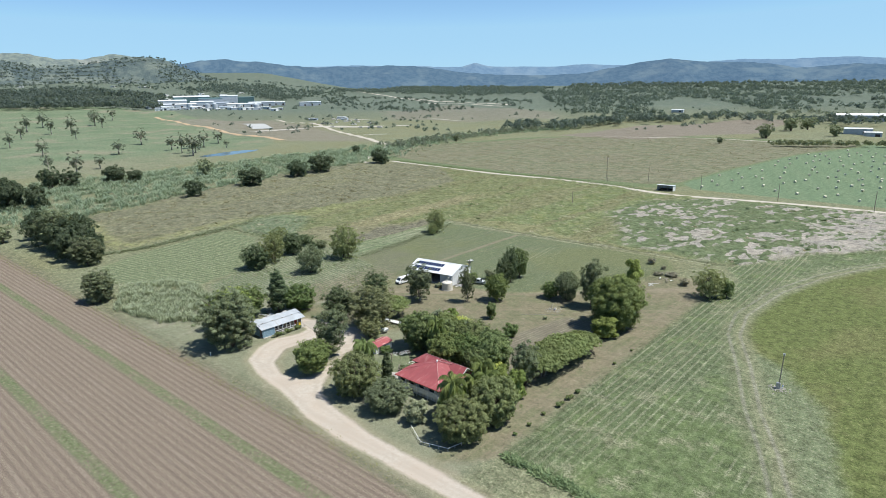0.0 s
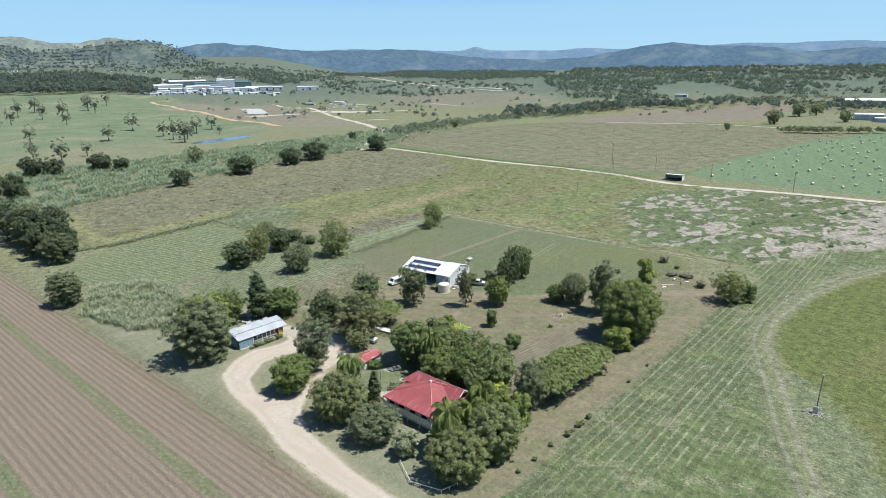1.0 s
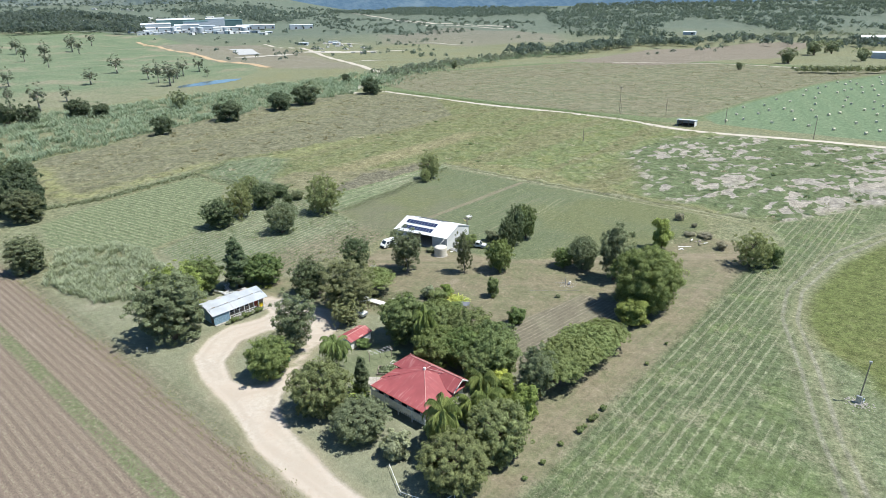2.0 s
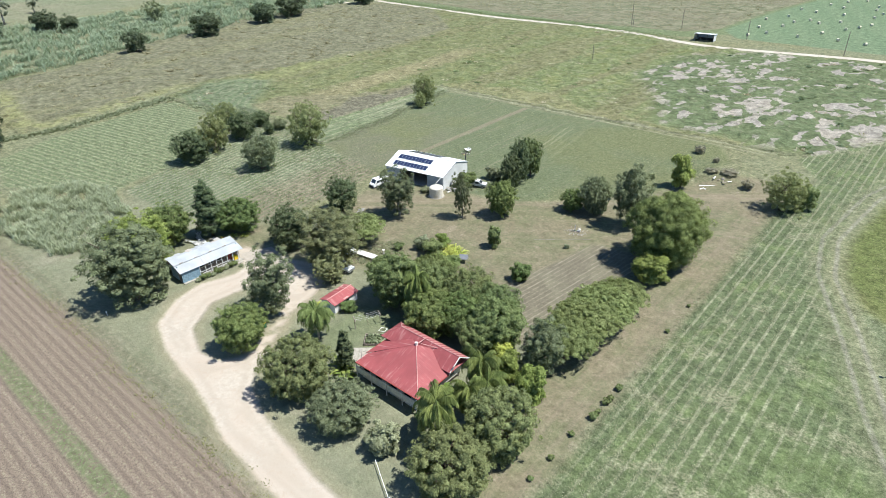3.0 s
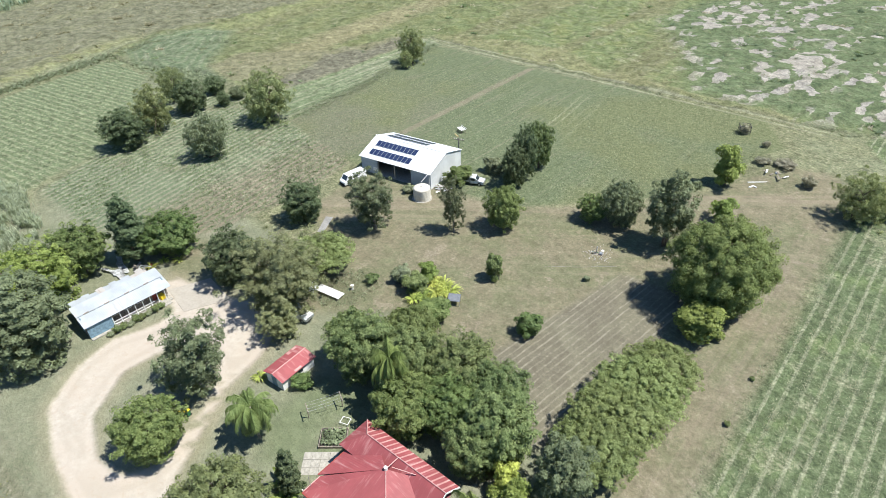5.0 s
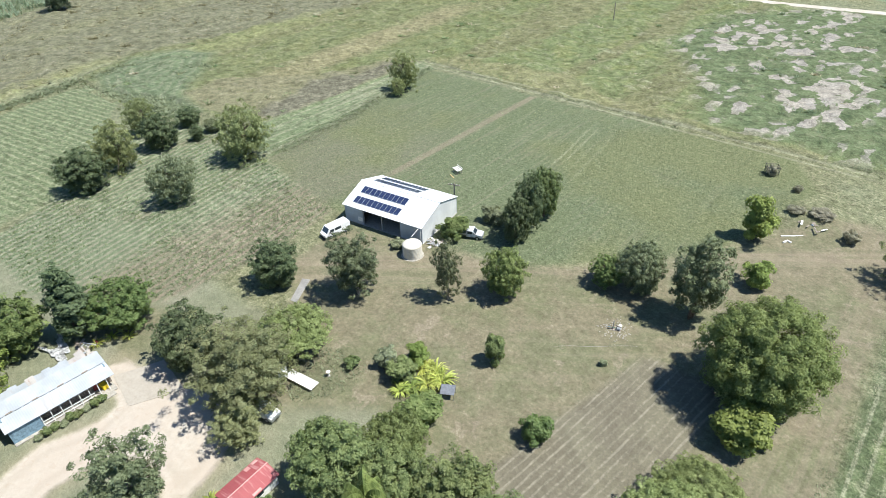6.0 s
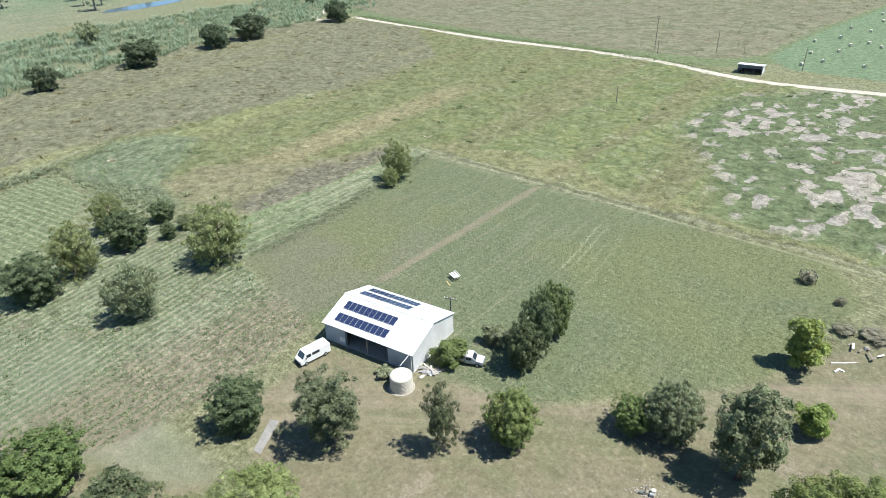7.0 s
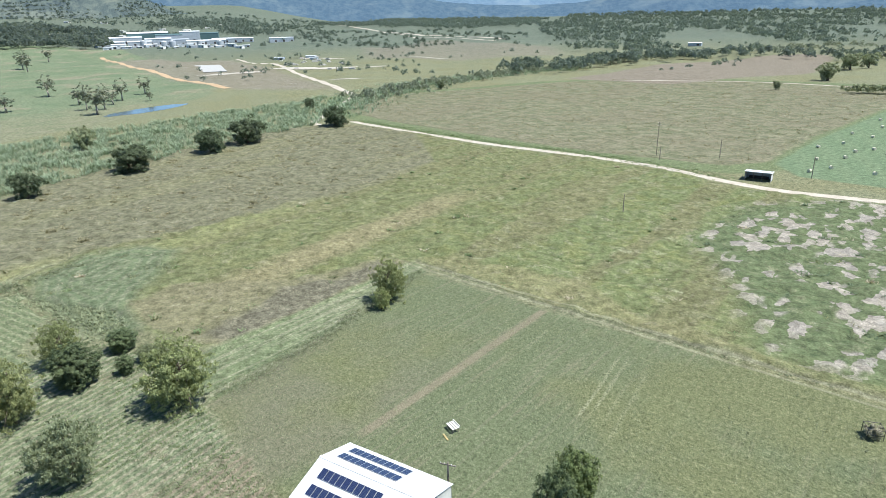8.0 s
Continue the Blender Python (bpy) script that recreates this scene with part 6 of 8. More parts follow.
RED_X = sheet_metal("red_roof_x", (0.300, 0.074, 0.078), (0.44, 0.22, 0.21), 0.65, 0.9)
RED_Y = sheet_metal("red_roof_y", (0.300, 0.074, 0.078), (0.44, 0.22, 0.21), 0.65, 0.9, axis_="y")
RED_WORN = sheet_metal("red_roof_worn", (0.50, 0.26, 0.24), (0.62, 0.46, 0.42), 0.6, 0.8)
RED_CAP = plain("red_ridge_cap", (0.52, 0.29, 0.27), 0.6, grain=0.15)
ZINC = sheet_metal("white_steel_roof", (0.74, 0.76, 0.77), (0.62, 0.63, 0.64), 0.4, 0.35)
ZINC_Y = sheet_metal("white_steel_roof_y", (0.40, 0.425, 0.45), (0.34, 0.325, 0.31), 0.5, 0.9, axis_="y")
STEEL_WALL = sheet_metal("blue_grey_steel_wall", (0.42, 0.46, 0.50), (0.34, 0.37, 0.40), 0.5, 0.4)
STEEL_WALL_Y = sheet_metal("white_steel_wall", (0.66, 0.67, 0.66), (0.55, 0.55, 0.54), 0.5, 0.3, axis_="y")
RUSTY = sheet_metal("rusty_sheet", (0.46, 0.43, 0.40), (0.30, 0.17, 0.12), 0.7, 1.0, axis_="y")
WHITE = plain("white_paint", (0.76, 0.75, 0.72), 0.6, grain=0.08)
CREAM = plain("cream_weatherboard", (0.68, 0.66, 0.60), 0.7, grain=0.1)
DARK = plain("dark_shadowed_timber", (0.06, 0.05, 0.045), 0.85, grain=0.2)
TIMBER = plain("grey_timber", (0.27, 0.23, 0.19), 0.85, grain=0.3, scale=5, bump=0.4)
CONCRETE = plain("concrete", (0.36, 0.335, 0.29), 0.9, grain=0.15, bump=0.2)
BLUEWALL = plain("faded_blue_board", (0.20, 0.30, 0.37), 0.75, grain=0.2)
BLACK = plain("black_rubber", (0.03, 0.03, 0.03), 0.8)
GALV = plain("galvanised_steel", (0.45, 0.46, 0.47), 0.45, 0.6, grain=0.15)
YELLOW = plain("yellow_plastic", (0.75, 0.55, 0.03), 0.5, grain=0.06)
GREENP = plain("green_plastic", (0.03, 0.12, 0.05), 0.5, grain=0.06)
REDP = plain("red_paint", (0.28, 0.06, 0.05), 0.6, grain=0.1)
TANK = plain("cream_tank_plastic", (0.60, 0.56, 0.48), 0.6, grain=0.08)
gl = Nodes("window_glass", 0.08, 0.0, 0.6)
gl.color((0.03, 0.04, 0.05))
GLASS = gl.mat
pv = Nodes("solar_cell", 0.15, 0.0, 0.5)
_v = pv.coord()
_X, _Y, _Z = pv.xyz(_v)
_g = pv.math("MINIMUM", pv.math("ABSOLUTE", pv.math("SUBTRACT", pv.math("FRACT", pv.math("DIVIDE", _X, 0.16)), 0.5)), pv.math("ABSOLUTE", pv.math("SUBTRACT", pv.math("FRACT", pv.math("DIVIDE", _Y, 0.16)), 0.5)))
pv.color(pv.mix(pv.ramp(_g, 0.0, 0.05), (0.10, 0.12, 0.17), (0.018, 0.028, 0.075)))
PV = pv.mat


def window(parent, x, y, z, w, h, face, frame_mat=WHITE):
    """A framed pane on a wall; face is the outward direction ('-y', '+x', ...)."""
    s = -1 if face[0] == "-" else 1
    bm = bmesh.new()
    b = 0.07
    if face[1] == "y":
        for a in ((x - w / 2, x + w / 2, z - h / 2 - b, z - h / 2), (x - w / 2, x + w / 2, z + h / 2, z + h / 2 + b), (x - w / 2 - b, x - w / 2, z - h / 2 - b, z + h / 2 + b), (x + w / 2, x + w / 2 + b, z - h / 2 - b, z + h / 2 + b)):
            add_box(bm, a[0], a[1], min(y, y + s * 0.08), max(y, y + s * 0.08), a[2], a[3])
        pane = box(x - w / 2, x + w / 2, min(y, y + s * 0.03), max(y, y + s * 0.03), z - h / 2, z + h / 2)
    else:
        for a in ((y - w / 2, y + w / 2, z - h / 2 - b, z - h / 2), (y - w / 2, y + w / 2, z + h / 2, z + h / 2 + b), (y - w / 2 - b, y - w / 2, z - h / 2 - b, z + h / 2 + b), (y + w / 2, y + w / 2 + b, z - h / 2 - b, z + h / 2 + b)):
            add_box(bm, min(x, x + s * 0.08), max(x, x + s * 0.08), a[0], a[1], a[2], a[3])
        pane = box(min(x, x + s * 0.03), max(x, x + s * 0.03), y - w / 2, y + w / 2, z - h / 2, z + h / 2)
    f = part("window", bm, frame_mat, parent, "white-framed window")
    part("pane", pane, GLASS, f)
    return f


# ---- the red-roofed house ----


def farm_house():
    e = thing("house", (-78, 85.2, 0), 0, "white weatherboard farmhouse with a weathered red iron roof", "house")
    ez, ap = 3.15, (0.25, 1.05, 5.25)
    W, S, E = (-5.6, -5.3, ez), (6.3, -5.3, ez), (6.3, 5.0, ez)
    # walls with floor stumps
    part("wall", box(-5.4, 5.4, -4.7, -4.58, 0.9, 3.1), CREAM, e)
    part("wall", box(-5.4, 5.4, 4.4, 4.52, 0.9, 3.1), CREAM, e)
    part("wall", box(-5.4, -5.28, -4.57, 4.39, 0.9, 3.1), CREAM, e)
    part("wall", box(5.28, 5.4, -4.57, 4.39, 0.9, 3.1), CREAM, e)
    for i in range(12):                       # lapped boards on the two seen walls
        z = 0.95 + i * 0.18
        part("board", slab([(-5.42, -4.72, z), (5.42, -4.72, z), (5.42, -4.69, z + 0.17), (-5.42, -4.69, z + 0.17)], 0.02), CREAM, e)
    part("floor", box(-5.4, 5.4, -4.7, 4.5, 0.72, 0.88), TIMBER, e)
    for x in (-5.2, -2.6, 0, 2.6, 5.2):
        for y in (-4.5, -1.5, 1.5, 4.3):
            part("stump", tube((x, y, -0.1), (x, y, 0.72), 0.12), TIMBER, e)
    for i in range(26):                       # battens closing in the space below the floor
        x = -5.3 + i * 0.42
        part("batten", box(x, x + 0.3, -4.62, -4.58, 0.05, 0.72), WHITE, e)
    for x in (-4.0, -1.6, 1.2, 3.9):
        window(e, x, -4.73, 2.0, 1.3, 1.2, "-y")
    for y in (-3.2, -0.4, 2.6):
        window(e, 5.41, y, 2.05, 1.0, 1.2, "+x")
    for y in (-2.6, 1.5):
        window(e, -5.41, y, 2.05, 1.0, 1.2, "-x")
    # roof: a pyramid with a long wing across the back
    part("roof_face", slab([W, S, ap], 0.06), RED_X, e)
    part("roof_face", slab([S, E, ap], 0.06), RED_Y, e)
    part("roof_face", slab([(-5.9, 4.9, ez + 0.02), (-5.9, -3.0, ez + 0.02), ap], 0.06), RED_Y, e)
    part("roof_face", slab([(-5.6, -3.0, ez + 0.1), W, ap], 0.06), RED_Y, e)
    y0, y1, yr, zr = 0.75, 5.05, 2.95, 5.05
    ew = ez + 0.48
    # near-black strips paint in the shade below the raised eave
    part("wing_wall", box(-5.9, -1.2, y0 + 0.25, y0 + 0.33, 2.9, ew - 0.05), DARK, e, "wall under the raised wing eave, coloured dark for its shade")
    part("wing_wall", box(2.4, 5.41, y0 + 0.25, y0 + 0.33, 2.9, ew - 0.05), DARK, e, "wall under the raised wing eave, coloured dark for its shade")
    part("roof_face", slab([(-6.8, y0, ew), (6.6, y0, ew), (6.6, yr, zr), (-4.5, yr, zr)], 0.06), RED_X, e)
    part("roof_face", slab([(-6.8, y1, ew), (-6.8, y0, ew), (-4.5, yr, zr)], 0.06), RED_Y, e)
    x0, i = -6.8, 0
    while x0 < 6.58:                          # faded laps show between the sheets of the sunny slope
        x1 = min(6.6, x0 + (0.2 if i % 2 else 0.52))
        t0, t1 = min(1, (x0 + 6.8) / 2.3), min(1, (x1 + 6.8) / 2.3)
        up = 0.006 * (i % 2)
        a = (x0, y1 + (yr - y1) * t0, ew + (zr - ew) * t0 + up)
        b = (x1, y1 + (yr - y1) * t1, ew + (zr - ew) * t1 + up)
        pts_ = [(x1, y1, ew + up), (x0, y1, ew + up), a, b] if t0 > 0 else [(x1, y1, ew + up), (x0, y1, ew + up), b]
        part("roof_sheet", slab(pts_, 0.05), RED_WORN if i % 2 else RED_X, e)
        x0, i = x1, i + 1
    for a, b in ((ap, S), ((-4.5, yr, zr), (6.62, yr, zr)), ((-4.5, yr, zr), (-6.8, y1, ew)), (ap, (0.2, yr, zr + 0.02)), ((ap[0] + 0.3, ap[1] + 0.6, ap[2] - 0.1), (2.9, yr - 0.3, zr - 0.16)), (W, (-5.6, -3.0, ez + 0.06))):
        part("ridge_cap", tube(Vector(a) + Vector((0, 0, 0.03)), Vector(b) + Vector((0, 0, 0.03)), 0.055, seg=6), RED_CAP, e, "faded pink ridge capping")
    part("roof_vent", tube((ap[0], ap[1], ap[2] - 0.1), (ap[0], ap[1], ap[2] + 0.35), 0.2, 0.2, 12), WHITE, e, "small white roof vent")
    # gable at the east end of the wing
    part("gable", box(5.42, 5.5, y0 + 0.3, y1 - 0.3, 3.1, ew - 0.09), WHITE, e)
    bm = bmesh.new()
    tri = [bm.verts.new(p) for p in ((5.5, y0 + 0.15, ew - 0.08), (5.5, y1 - 0.15, ew - 0.08), (5.5, yr, zr - 0.12))]
    tri2 = [bm.verts.new((v.co.x - 0.08, v.co.y, v.co.z)) for v in tri]
    bm.faces.new(tri)
    bm.faces.new(tri2[::-1])
    for i in range(3):
        bm.faces.new((tri[i], tri2[i], tri2[(i + 1) % 3], tri[(i + 1) % 3]))
    part("gable_panel", bm, WHITE, e)
    for yy in (y0, y1):
        part("barge_board", slab([(6.6, yy, ew + 0.06), (6.68, yy, ew + 0.06), (6.68, yr, zr + 0.06), (6.6, yr, zr + 0.06)], 0.2), WHITE, e)
    part("verandah_wall", box(-5.85, 5.85, -5.1, -5.0, 0.95, 2.1), CREAM, e)
    part("gutter", box(-5.65, 6.35, -5.46, -5.31, 3.02, 3.14), REDP, e)
    part("gutter", box(6.31, 6.43, -5.3, 0.85, 3.02, 3.14), REDP, e)
    part("gutter", box(-6.04, -5.91, -3.0, 0.85, 3.02, 3.14), REDP, e)
    for x in (-5.9, -2.9, 0.1, 3.1, 5.8):
        part("verandah_post", box(x - 0.06, x + 0.06, -5.2, -5.08, 0, 3.05), WHITE, e)
    part("antenna_mast", tube((-5.4, -4.4, 3.1), (-5.4, -4.4, 5.0), 0.03), GALV, e)
    return e


farm_house()


# ---- machinery shed with its solar panels ----


def machinery_shed():
    e = thing("machinery_shed", (-133.6, 135.3, 0), 9.0, "large white steel machinery shed with open front bays", "shed")
    L, Dp, ez, rz = 16.5, 11.5, 3.45, 5.35
    hy = Dp / 2
    part("floor_slab", box(-0.1, L + 0.1, -0.1, Dp + 0.1, -0.1, 0.06), CONCRETE, e)
    # front's shade is put into a blue-grey steel colour; end walls are white
    part("wall", box(0, 4.0, 0, 0.1, 0.06, ez), STEEL_WALL, e)
    part("wall", box(12.0, L, 0, 0.1, 0.06, ez), STEEL_WALL, e)
    part("wall", box(0, L, Dp - 0.1, Dp, 0.06, ez), STEEL_WALL, e)
    for x0, x1, m in ((0, 0.1, STEEL_WALL_Y), (L - 0.1, L, STEEL_WALL_Y)):
        bm = bmesh.new()
        q = [(0.12, 0.06), (Dp - 0.12, 0.06), (Dp - 0.12, ez), (hy, rz - 0.06), (0.12, ez)]
        a = [bm.verts.new((x0, y, z)) for y, z in q]
        b = [bm.verts.new((x1, y, z)) for y, z in q]
        bm.faces.new(a)
        bm.faces.new(b[::-1])
        for i in range(5):
            bm.faces.new((a[i], b[i], b[(i + 1) % 5], a[(i + 1) % 5]))
        part("end_wall", bm, m, e)
    for s in (0, 1):
        ya, za = (-0.25, ez - 0.02) if s == 0 else (Dp + 0.25, ez - 0.02)
        part("roof_slope", slab([(-0.2, ya, za), (L + 0.2, ya, za), (L + 0.2, hy, rz), (-0.2, hy, rz)], 0.05), ZINC, e)
    part("ridge_cap", box(-0.2, L + 0.2, hy - 0.18, hy + 0.18, rz + 0.005, rz + 0.03), WHITE, e)
    part("lintel", box(4.0, 12.0, 0, 0.12, ez - 0.3, ez), STEEL_WALL, e)
    for x in (4.05, 8.0, 11.95):
        part("post", box(x - 0.08, x + 0.08, 0.14, 0.3, 0.06, ez - 0.05), GALV, e)
    part("gutter", box(-0.2, L + 0.2, -0.4, -0.26, ez - 0.12, ez - 0.02), WHITE, e)
    part("downpipe", tube((L - 0.4, -0.33, ez - 0.1), (L - 0.9, -2.0, 2.35), 0.05), WHITE, e)
    part("downpipe", tube((L - 0.1, -0.33, ez - 0.1), (L - 0.1, -0.33, 0.0), 0.05), WHITE, e)
    part("sign", box(2.9, 3.9, -0.05, -0.003, 0.7, 1.5), WHITE, e, "white notice board on the shed wall")
    return e, L, Dp, ez, rz


SHED, _, SD, SEZ, SRZ = machinery_shed()


def solar_array(x0, frac, slope):
    """Ten framed panels in a row on a roof slope; frac: how far up the slope."""
    hy = SD / 2
    ang = math.atan2(SRZ - SEZ, hy)
    y = frac * hy if slope == 0 else SD - frac * hy
    z = SEZ + (SRZ - SEZ) * frac + 0.06
    m = SHED.matrix_world @ pose(x0, y, z, math.degrees(ang) if slope == 0 else -math.degrees(ang), 0, 0)
    e = new("solar_array")
    e.matrix_world = m
    tagged(e, "row of ten dark blue solar panels on the white shed roof", "solar panels", "solar arrays on the shed roof")
    part("rail", box(-0.1, 9.7, -0.45, -0.41, 0.0, 0.04), GALV, e)
    part("rail", box(-0.1, 9.7, 0.41, 0.45, 0.0, 0.04), GALV, e)
    frame_me = bm_mesh("frame", box(0.0, 0.93, -0.78, 0.78, 0.04, 0.075), GALV)
    cell_me = bm_mesh("cell_face", box(0.035, 0.895, -0.745, 0.745, 0.076, 0.082), PV)
    for i in range(10):
        f = part("panel", frame_me, None, e)
        f.location = (i * 0.965, 0, 0)
        part("cell_face", cell_me, None, f, "dark blue solar cells")


for fr, sl in ((0.25, 0), (0.66, 0), (0.64, 1), (0.25, 1)):
    solar_array(1.5, fr, sl)


def water_tank(x, y, r, h):
    e = thing("water_tank", (x, y, 0), 0, "cream round plastic rainwater tank beside the shed", "water tank")
    bm = bmesh.new()
    prof = [(r, 0.0)]
    for i in range(9):
        z = 0.15 + i * (h - 0.3) / 8
        prof += [(r, z - 0.05), (r + 0.03, z), (r, z + 0.05)]
    prof += [(r, h), (r * 0.94, h + 0.1), (r * 0.5, h + 0.28), (0.25, h + 0.34)]
    seg = 36
    ringv = [[bm.verts.new((q * math.cos(2 * math.pi * k / seg), q * math.sin(2 * math.pi * k / seg), z)) for k in range(seg)] for q, z in prof]
    for a, b in zip(ringv, ringv[1:]):
        for k in range(seg):
            bm.faces.new((a[k], a[(k + 1) % seg], b[(k + 1) % seg], b[k]))
    bm.faces.new(ringv[-1])
    part("shell", bm, TANK, e, smooth=True)
    part("lid", tube((0, 0, h + 0.33), (0, 0, h + 0.42), 0.3, 0.28, 16), TANK, e)
    part("pad", tube((0, 0, -0.1), (0, 0, 0.02), r + 0.35, r + 0.3, 24), CONCRETE, e)
    return e


water_tank(-116.6, 134.6, 1.6, 2.2)


def wheel(parent, x, y, r=0.33, w=0.22):
    t = part("wheel", tube((x, y - w / 2, r), (x, y + w / 2, r), r, seg=18), BLACK, parent, "black tyre")
    part("rim", tube((x, y - w / 2 - 0.01, r), (x, y + w / 2 + 0.01, r), r * 0.58, seg=14), GALV, t, "steel rim")


def profile_body(prof, half, mat_bevel=0.08):
    """A vehicle body: a side outline drawn across the width with rounded edges."""
    bm = bmesh.new()
    a = [bm.verts.new((x, -half, z)) for x, z in prof]
    b = [bm.verts.new((x, half, z)) for x, z in prof]
    bm.faces.new(a)
    bm.faces.new(b[::-1])
    for i in range(len(prof)):
        j = (i + 1) % len(prof)
        bm.faces.new((a[i], b[i], b[j], a[j]))
    bmesh.ops.bevel(bm, geom=list(bm.edges), offset=mat_bevel, segments=2, affect="EDGES", profile=0.6)
    return bm


CAR_WHITE = plain("white_car_paint", (0.80, 0.80, 0.79), 0.25, grain=0.03)


def van(x, y, rz):
    e = thing("van", (x, y, 0), rz, "white panel van parked beside the shed", "van")
    part("body", profile_body([(-2.6, 0.35), (2.55, 0.35), (2.62, 0.9), (2.1, 1.2), (1.55, 2.0), (-2.45, 2.05), (-2.6, 1.9)], 0.92), CAR_WHITE, e, smooth=False)
    part("windscreen", slab([(2.14, -0.78, 1.25), (2.14, 0.78, 1.25), (1.62, 0.7, 1.99), (1.62, -0.7, 1.99)], 0.02), GLASS, e)
    for s in (-1, 1):
        part("side_window", box(0.75, 1.55, s * 0.925 - 0.01, s * 0.925 + 0.01, 1.25, 1.78), GLASS, e)
        part("side_window", box(-0.7, 0.55, s * 0.925 - 0.01, s * 0.925 + 0.01, 1.3, 1.78), GLASS, e)
        part("headlight", box(2.52, 2.63, s * 0.72 - 0.15, s * 0.72 + 0.15, 0.75, 0.95), GALV, e)
        part("mirror", box(1.6, 1.72, s * 1.02 - 0.08, s * 1.02 + 0.08, 1.2, 1.4), BLACK, e)
    part("bumper", box(2.5, 2.72, -0.88, 0.88, 0.3, 0.55, 0.03), BLACK, e)
    part("rear_window", box(-2.63, -2.59, -0.65, 0.65, 1.25, 1.8), GLASS, e)
    for wx in (-1.6, 1.65):
        for s in (-1, 1):
            wheel(e, wx, s * 0.84)


van(-131.6, 131.0, -98)


def utility_truck(x, y, rz, label, paint=CAR_WHITE):
    e = thing("utility_truck", (x, y, 0), rz, label, "truck")
    part("cab", profile_body([(-0.3, 0.45), (2.4, 0.45), (2.45, 0.95), (1.3, 1.05), (0.8, 1.7), (-0.3, 1.72)], 0.85), paint, e)
    part("windscreen", slab([(1.34, -0.7, 1.1), (1.34, 0.7, 1.1), (0.88, 0.62, 1.66), (0.88, -0.62, 1.66)], 0.02), GLASS, e)
    for s in (-1, 1):
        part("side_window", box(-0.1, 0.75, s * 0.86 - 0.01, s * 0.86 + 0.01, 1.1, 1.6), GLASS, e)
        part("tray_side", box(-2.5, -0.4, s * 0.9 - 0.02, s * 0.9 + 0.02, 0.85, 1.15), GALV, e)
    part("tray", box(-2.5, -0.4, -0.9, 0.9, 0.75, 0.85), GALV, e)
    part("tailgate", box(-2.54, -2.5, -0.9, 0.9, 0.85, 1.15), GALV, e)
    part("bull_bar", box(2.44, 2.52, -0.8, 0.8, 0.5, 0.95, 0.02), GALV, e)
    for wx in (-1.6, 1.6):
        for s in (-1, 1):
            wheel(e, wx, s * 0.78, 0.36)


# ---- cottage ----


def cottage():
    e = thing("cottage", (-127.0, 77.1, 0), -2.5, "long low cottage with a white iron roof and open verandah", "cottage")
    L = 12.4
    part("roof_main", slab([(-0.3, -0.3, 2.3), (-0.3, L, 2.3), (-2.6, L, 3.0), (-2.6, -0.3, 3.0)], 0.05), ZINC_Y, e)
    part("roof_upper", slab([(-2.55, -0.3, 3.06), (-2.55, L, 3.06), (-4.7, L, 3.52), (-4.7, -0.3, 3.52)], 0.05), ZINC_Y, e)
    # inner verandah wall: brown timber colour stands in for the deep shade
    part("wall", box(-1.9, -1.78, 0.0, L - 0.3, 0.1, 2.68), TIMBER, e)
    part("wall", box(-4.7, -4.58, 0.0, L - 0.3, 0.1, 3.42), CREAM, e)
    for y in (0.0, L - 0.42):
        part("end_wall", box(-4.57, -1.91, y, y + 0.12, 0.1, 2.95), BLUEWALL, e)
    part("verandah_screen", box(-0.65, -0.55, 0.0, 3.4, 0.1, 2.22), BLUEWALL, e, "faded blue boarded verandah end")
    part("verandah_floor", box(-1.78, -0.05, 0.0, L - 0.3, 0.02, 0.14), CONCRETE, e)
    for i in range(8):
        y = 3.5 + i * 1.12
        part("verandah_post", box(-0.62, -0.52, y - 0.05, y + 0.05, 0.14, 2.28), WHITE, e)
    for i in range(13):                       # torn, lapping ends of the front sheets
        y0 = -0.25 + i * 0.97
        part("roof_lap", slab([(-2.44, y0, 3.1), (-2.44, y0 + 0.8, 3.1), (-2.6 - 0.05 * (i % 3), y0 + 0.74, 3.12), (-2.6, y0 + 0.05, 3.12)], 0.02), TIMBER if i % 3 == 1 else ZINC_Y, e)
    part("rail", box(-0.61, -0.53, 3.5, 9.6, 0.85, 0.93), WHITE, e)
    part("rail", box(-0.61, -0.53, 3.5, 9.6, 0.4, 0.46), WHITE, e)
    part("door", box(-1.78, -1.74, 9.8, 10.7, 0.15, 2.15), REDP, e, "red-brown painted door")
    for y in (4.4, 6.2, 8.0):
        window(e, -1.78, y, 1.6, 0.9, 1.0, "+x")
    part("step", box(-0.05, 0.7, 9.4, 11.6, 0.0, 0.12), CONCRETE, e)
    # rusting lean-to behind
    jag = (0.0, -0.1, 0.1, -0.3, 0.1, -0.1, 0.1, -0.2, 0.0, -0.4, 0.2)
    for i in range(11):
        y0 = 0.2 + i * 1.0
        sag = 0.10 * math.sin(i * 2.1)
        part("lean_to_sheet", slab([(-5.0, y0, 2.72 + 0.02 * (i % 2)), (-5.0, y0 + 1.04, 2.72 + 0.02 * (i % 2)), (-7.6 - 1.3 * jag[i], y0 + 1.04 + 0.1 * jag[i], 2.5 + sag * 0.5), (-7.6 - 1.3 * jag[i], y0 + 0.1 * jag[i], 2.5 - sag * 0.5)], 0.03),
             RUSTY if i in (4, 9, 10) else ZINC_Y, e, "patched rusty iron sheet")
    for y in (0.4, 5.6, 10.9):
        part("lean_to_post", box(-7.0, -6.88, y, y + 0.12, 0, 2.46), TIMBER, e)
